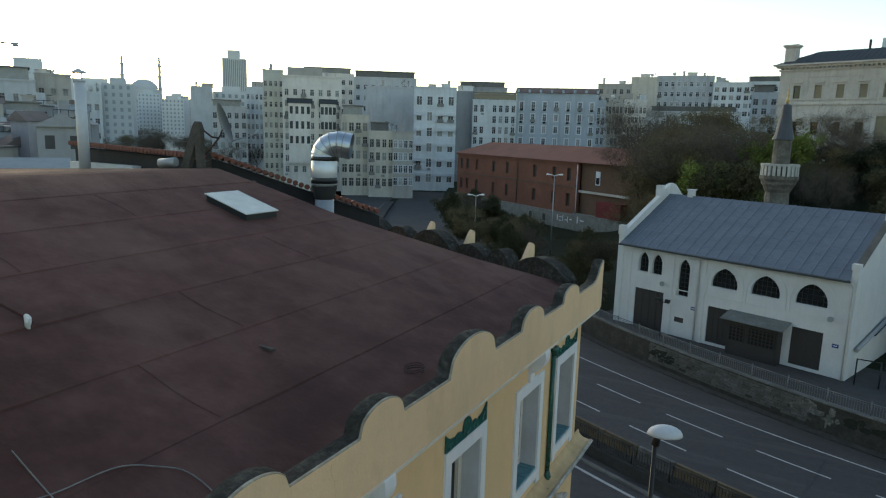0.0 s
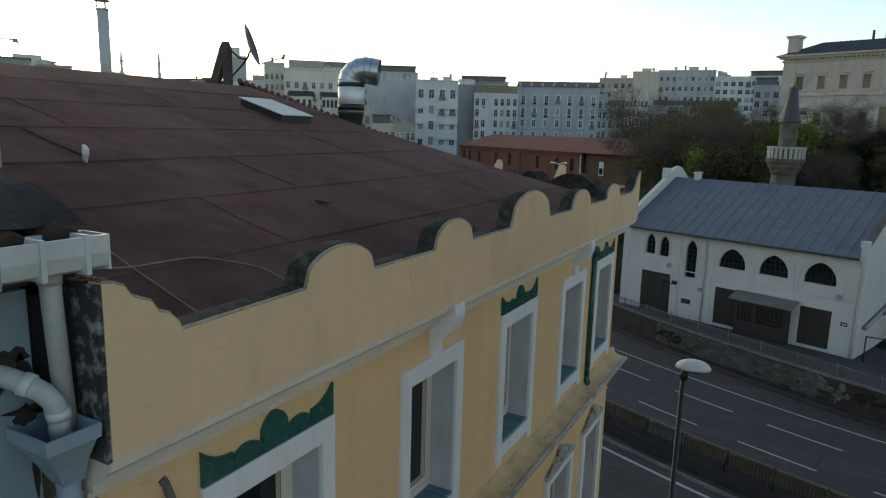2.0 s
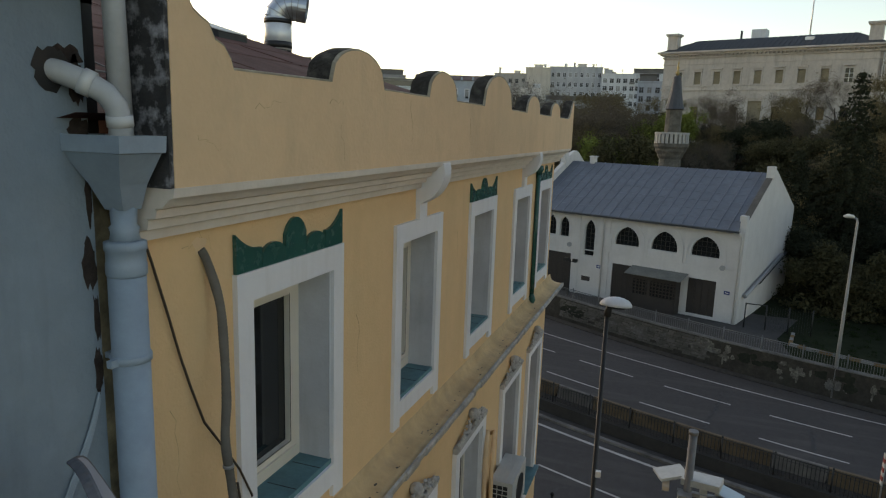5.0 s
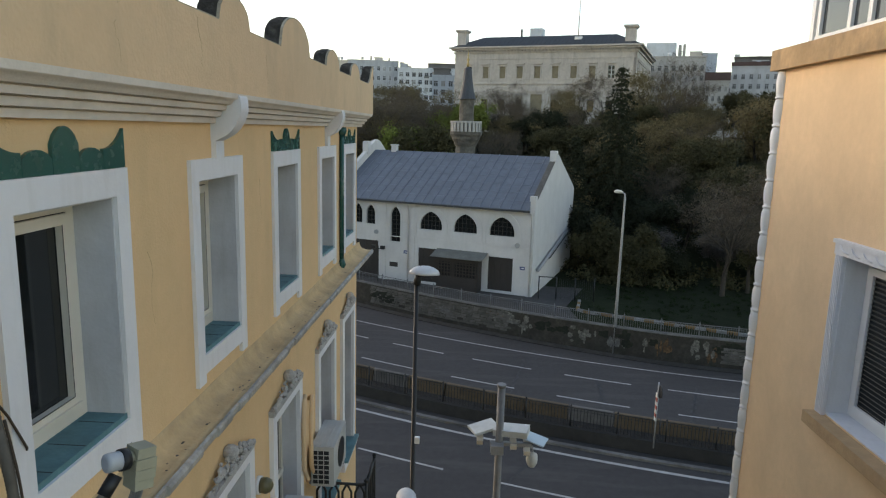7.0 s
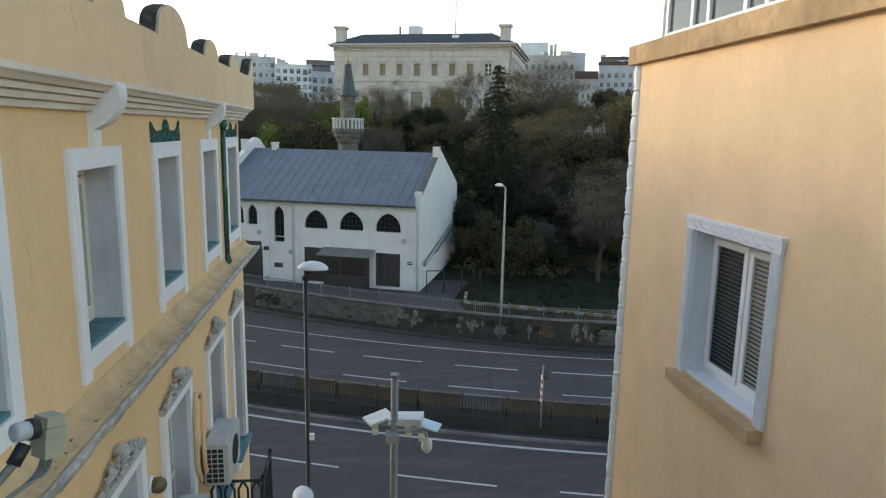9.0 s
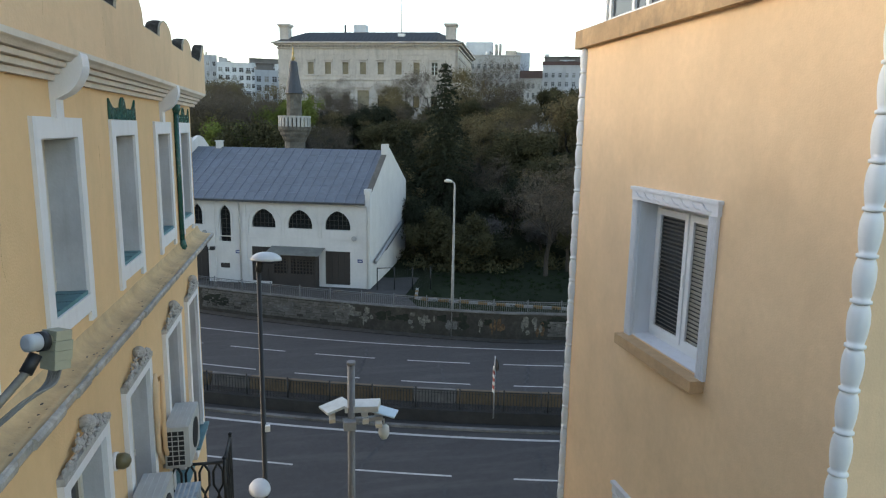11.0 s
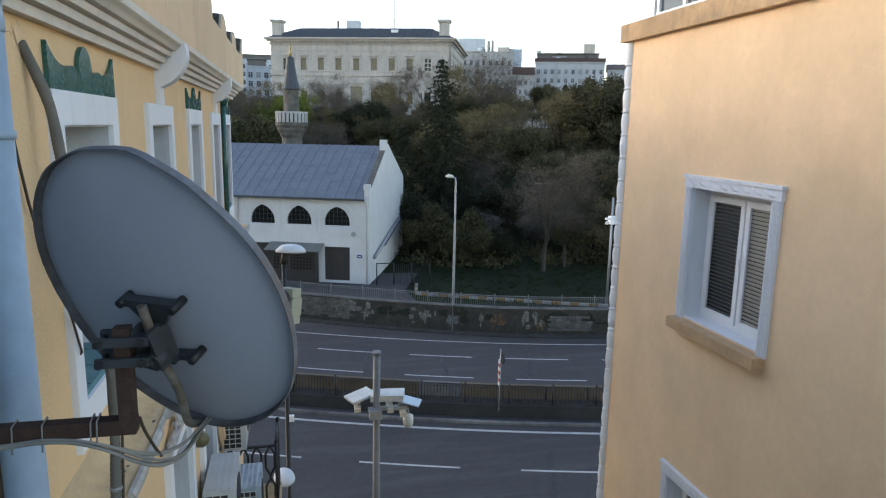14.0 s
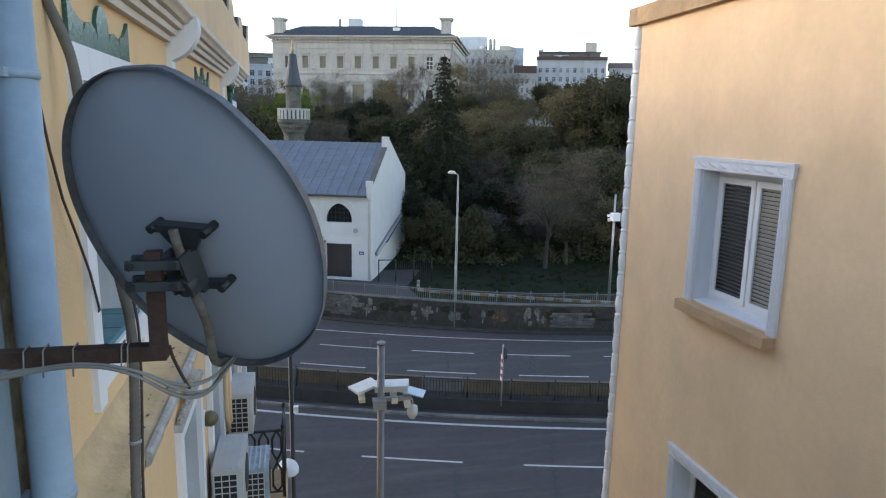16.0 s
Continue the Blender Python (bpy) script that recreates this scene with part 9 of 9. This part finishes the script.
TREES = {
    "bare": broad_tree("bare_tree", "leafless brown tree with fine spreading twigs", 1, 9.5, M_TWIG, 6, 0.42, 0.20, (8, 6, 5, 4), 0.7, slim=0.06),
    "bare2": broad_tree("bare_tree", "tall leafless grey-brown tree", 2, 12.5, M_TWIG, 6, 0.5, 0.24, (7, 6, 5, 4), 0.62, slim=0.06),
    "bud": broad_tree("budding_tree", "tree with sparse olive spring buds", 3, 10.5, M_BUDS, 14, 0.6, 0.12, (7, 6, 4, 3), 0.68, slim=0.4),
    "bud2": broad_tree("budding_tree", "broad tree with dull olive buds", 4, 9.0, M_BUDS, 15, 0.65, 0.12, (8, 6, 4, 3), 0.75, slim=0.4),
    "spring": broad_tree("spring_tree", "fresh yellow-green leafed tree", 5, 9.0, M_SPRING, 26, 0.7, 0.16, (7, 5, 4, 3), 0.7),
    "dark": broad_tree("evergreen_tree", "dense dark evergreen broadleaf tree", 6, 9.0, M_LEAF, 34, 0.85, 0.17, (7, 5, 4, 3), 0.72),
    "dark2": broad_tree("evergreen_tree", "tall dense dark green tree", 7, 11.5, M_LEAF, 30, 0.9, 0.18, (8, 5, 4, 3), 0.6),
    "pine": broad_tree("pine_tree", "dark needled pine with uneven crown", 8, 11.0, M_EVER, 32, 0.8, 0.16, (9, 5, 4, 3), 0.78),
    "blossom": broad_tree("blossom_tree", "small tree in pale blossom", 9, 5.0, M_BLOSSOM, 14, 0.5, 0.10, (7, 5, 4, 3), 0.75),
    "spruce": spruce("tall dark spruce tree behind the depot", 10, 20.0, 5.4),
    "spruce2": spruce("dark spruce tree on the hillside", 11, 14.0, 3.2),
}
TALL = {}
for name, t in TREES.items():
    TALL[name] = max(v.co.z for ch in t.children for v in ch.data.vertices)
used = set()


def plant(kind, x, y, z=None, s=1.0, turn=None, rng=random, cap=True):
    """Stand a tree on the land."""
    t = TREES[kind]
    if z is None:
        p = y - kerb_line(x) - wall_off(x) - 0.2
        z = land(x, y, p) if p > 0 else 0
    if cap:
        eye, lift = (15.0, 0.034 + 0.034 * smooth(24, 44, x)) if x > -14 else (17.5, 0.085)
        top = eye + math.hypot(x, y) * (lift + rng.uniform(-0.012, 0.010)) - z
        s = min(s, max(0.3, top / TALL[kind]))
    m = pose(x, y, z - 0.15, 0, 0, rng.uniform(0, 360) if turn is None else turn) @ Matrix.Diagonal((s, s, s * rng.uniform(0.92, 1.1), 1))
    if kind not in used:
        used.add(kind)
        t.matrix_basis = m
        return t
    c = t.copy()
    scene.collection.objects.link(c)
    for ch in t.children:
        k = ch.copy()
        k.parent = c
        scene.collection.objects.link(k)
    c.matrix_basis = m
    return c


rng = random.Random(77)
# named trees
plant("spruce", 15.3, 75.0, None, 0.95, 10, rng, False)
plant("bare", 21.8, 57.0, -0.7, 1.5, 40, rng, False)
plant("bare", 24.8, 59.5, -0.5, 1.2, 200, rng, False)
plant("dark", 12.6, 63.5, -0.6, 0.85, 0, rng)
plant("dark", 15.4, 61.5, -0.6, 0.75, 90, rng)
plant("pine", 10.8, 68.0, None, 0.85, 30, rng)
plant("pine", 18.2, 62.0, -0.6, 0.7, 60, rng)
plant("spring", -6.4, 91.0, None, 1.3, 0, rng, False)
plant("spring", -9.0, 95.0, None, 1.15, 50, rng, False)
plant("spring", -3.8, 112.0, None, 1.2, 120, rng, False)
plant("bud2", 26.2, 97.0, None, 1.25, 0, rng, False)
plant("bud", 30.5, 99.0, None, 1.05, 0, rng, False)
plant("bud2", 43.0, 100.0, None, 1.2, 70, rng, False)
for x, y in ((18.0, 66.5), (24.5, 66.0)):
    plant("blossom", x, y, None, rng.uniform(0.8, 1.1), None, rng)
for x, y, k, s in ((2.0, 118, "bare2", 1.0), (8.0, 128, "bare2", 1.0), (13.5, 126, "bud", 1.15), (18.0, 130, "bare2", 1.05), (24.0, 132, "bare2", 1.1), (-7.5, 132, "bud", 1.2), (4.5, 133, "bare", 1.2), (7.5, 117, "bare", 1.0), (14.7, 114.5, "bud", 1.05), (16.5, 112, "bare", 0.95), (29.8, 120.8, "bud", 1.35), (33.5, 117, "bare", 1.2), (34.0, 133, "bare2", 1.35), (39.5, 136, "bare2", 1.1), (44.0, 140, "bare", 1.2), (58.0, 140, "spruce2", 0.8), (75.0, 128, "bare2", 1.2), (80.0, 132, "bare2", 1.0), (29, 128, "dark2", 1.0), (14.0, 122, "spruce2", 0.8)):
    plant(k, x, y, None, s, None, rng, k not in ("bare2", "bare", "bud"))
# hillside woods
n = 0
while n < 130:
    y = rng.uniform(62, 138)
    x = rng.uniform(-16, 0.62 * y + 4)
    if x < 6.5 and y < 82:
        continue
    if y < 66 and x < 30:
        continue
    if y < 72 and 12 < x < 26 and rng.random() < 0.6:
        continue
    if y < 78 and abs(x + 1.3 - 0.222 * y) < 4.2:
        continue
    if y < 70 and 14 < x < 27:
        continue
    k = rng.choices(("dark", "dark2", "pine", "bud", "bud2", "bare", "bare2", "spruce2"), (17, 15, 18, 19, 17, 10, 9, 3))[0]
    plant(k, x, y, None, rng.uniform(0.7, 1.05), None, rng)
    n += 1
for x, y, k, s in ((27.0, 61.0, "dark", 0.8), (31.0, 58.0, "bud2", 0.9), (34.5, 62.0, "dark2", 0.9), (30, 66, "pine", 0.9), (38, 66, "bud", 1.0), (42, 62, "dark", 1.0), (52, 104, "dark2", 1.5), (57, 108, "bud2", 1.6), (62, 110, "dark2", 1.6), (48, 100, "bud", 1.5), (44, 92, "dark2", 1.4), (54, 98, "bud2", 1.5), (50, 94, "dark", 1.5), (60, 102, "bud", 1.5), (40, 96, "bud2", 1.4)):
    plant(k, x, y, None, s, None, rng)
# trees west of the depot, before the ridge houses
for i in range(34):
    y = rng.uniform(100, 160)
    x = rng.uniform(-36, -14) if y > 108 else rng.uniform(-26, -14)
    if -60 < x < -20 and 108 < y < 128:
        x += 14
    if x < -0.2 * y and y < 140:
        x = -0.2 * y + rng.uniform(0, 7)
    plant(rng.choice(("bare2", "bare2", "bud", "bare2", "bare", "bud2")), x, y, None, rng.uniform(1.2, 1.7), None, rng)
plant("bud", -22.5, 104, 0.8, 1.05, 0, rng)
plant("bud2", -18.0, 98, 0.8, 1.0, 0, rng)
for i in range(26):
    x = rng.uniform(-58, -17)
    y = kerb_line(x) + rng.uniform(6, 20)
    plant(rng.choice(("bud2", "bud", "dark", "dark", "bare")), x, y, None, rng.uniform(0.5, 0.75), None, rng)
for i in range(24):
    a = radians(rng.uniform(44, 56))
    D = rng.uniform(190, 300)
    plant(rng.choice(("bare2", "bare2", "bare")), -D * math.sin(a), D * math.cos(a), 0, rng.uniform(0.8, 1.2), None, rng)
for i in range(26):
    a = radians(rng.uniform(47, 54.5))
    D = rng.uniform(290, 420)
    plant(rng.choice(("bare2", "bare2", "bare", "bud")), -D * math.sin(a), D * math.cos(a), None, rng.uniform(1.0, 1.5), None, rng, False)
# hedges and undergrowth
def scrub(name, label, spots, material, seed, size=0.14, per=90):
    r = random.Random(seed)
    bm = bmesh.new()
    for x, y, z, rad in spots:
        leaves(bm, Vector((x, y, z + rad * 0.35)), rad, per, size, r, 0.55)
    return tagged(part(name, bm, material, recalc=False), label, "undergrowth", kind="stuff")


sp = []
for i in range(420):
    y = rng.uniform(64, 130)
    x = rng.uniform(-14, 0.62 * y + 4)
    if x < 6 and y < 80:
        continue
    sp.append((x, y, land(x, y, y - kerb_line(x) - 2.6), rng.uniform(0.5, 1.6)))
for i in range(150):
    x = rng.uniform(9.5, 44)
    sp.append((x, rng.uniform(59.5, 66) + max(0, 12 - x), 1.1, rng.uniform(0.5, 1.3)))
scrub("undergrowth", "tangled dark undergrowth below the trees", sp, M_LEAF, 5, 0.2, 70)
sp = []
for i in range(900):
    x = rng.uniform(9, 45)
    y = kerb_line(x) + rng.uniform(5, 26)
    if x < 11 and y > 52:
        continue
    sp.append((x, y, 1.08, rng.uniform(0.1, 0.35)))
scrub("grass_tufts", "rough grass tufts on the bank", sp, M_GRASSLEAF, 6, 0.07, 34)
sp = []
for i in range(120):
    x = rng.uniform(-60, -17)
    y = kerb_line(x) + rng.uniform(4, 24)
    sp.append((x, y, land(x, y, 8), rng.uniform(0.6, 1.5)))
scrub("hedge", "unclipped olive hedge along the road", sp, M_BUDS, 7, 0.13, 110)
for name, t in TREES.items():
    if name not in used:
        for o in (*t.children, t):
            bpy.data.objects.remove(o)
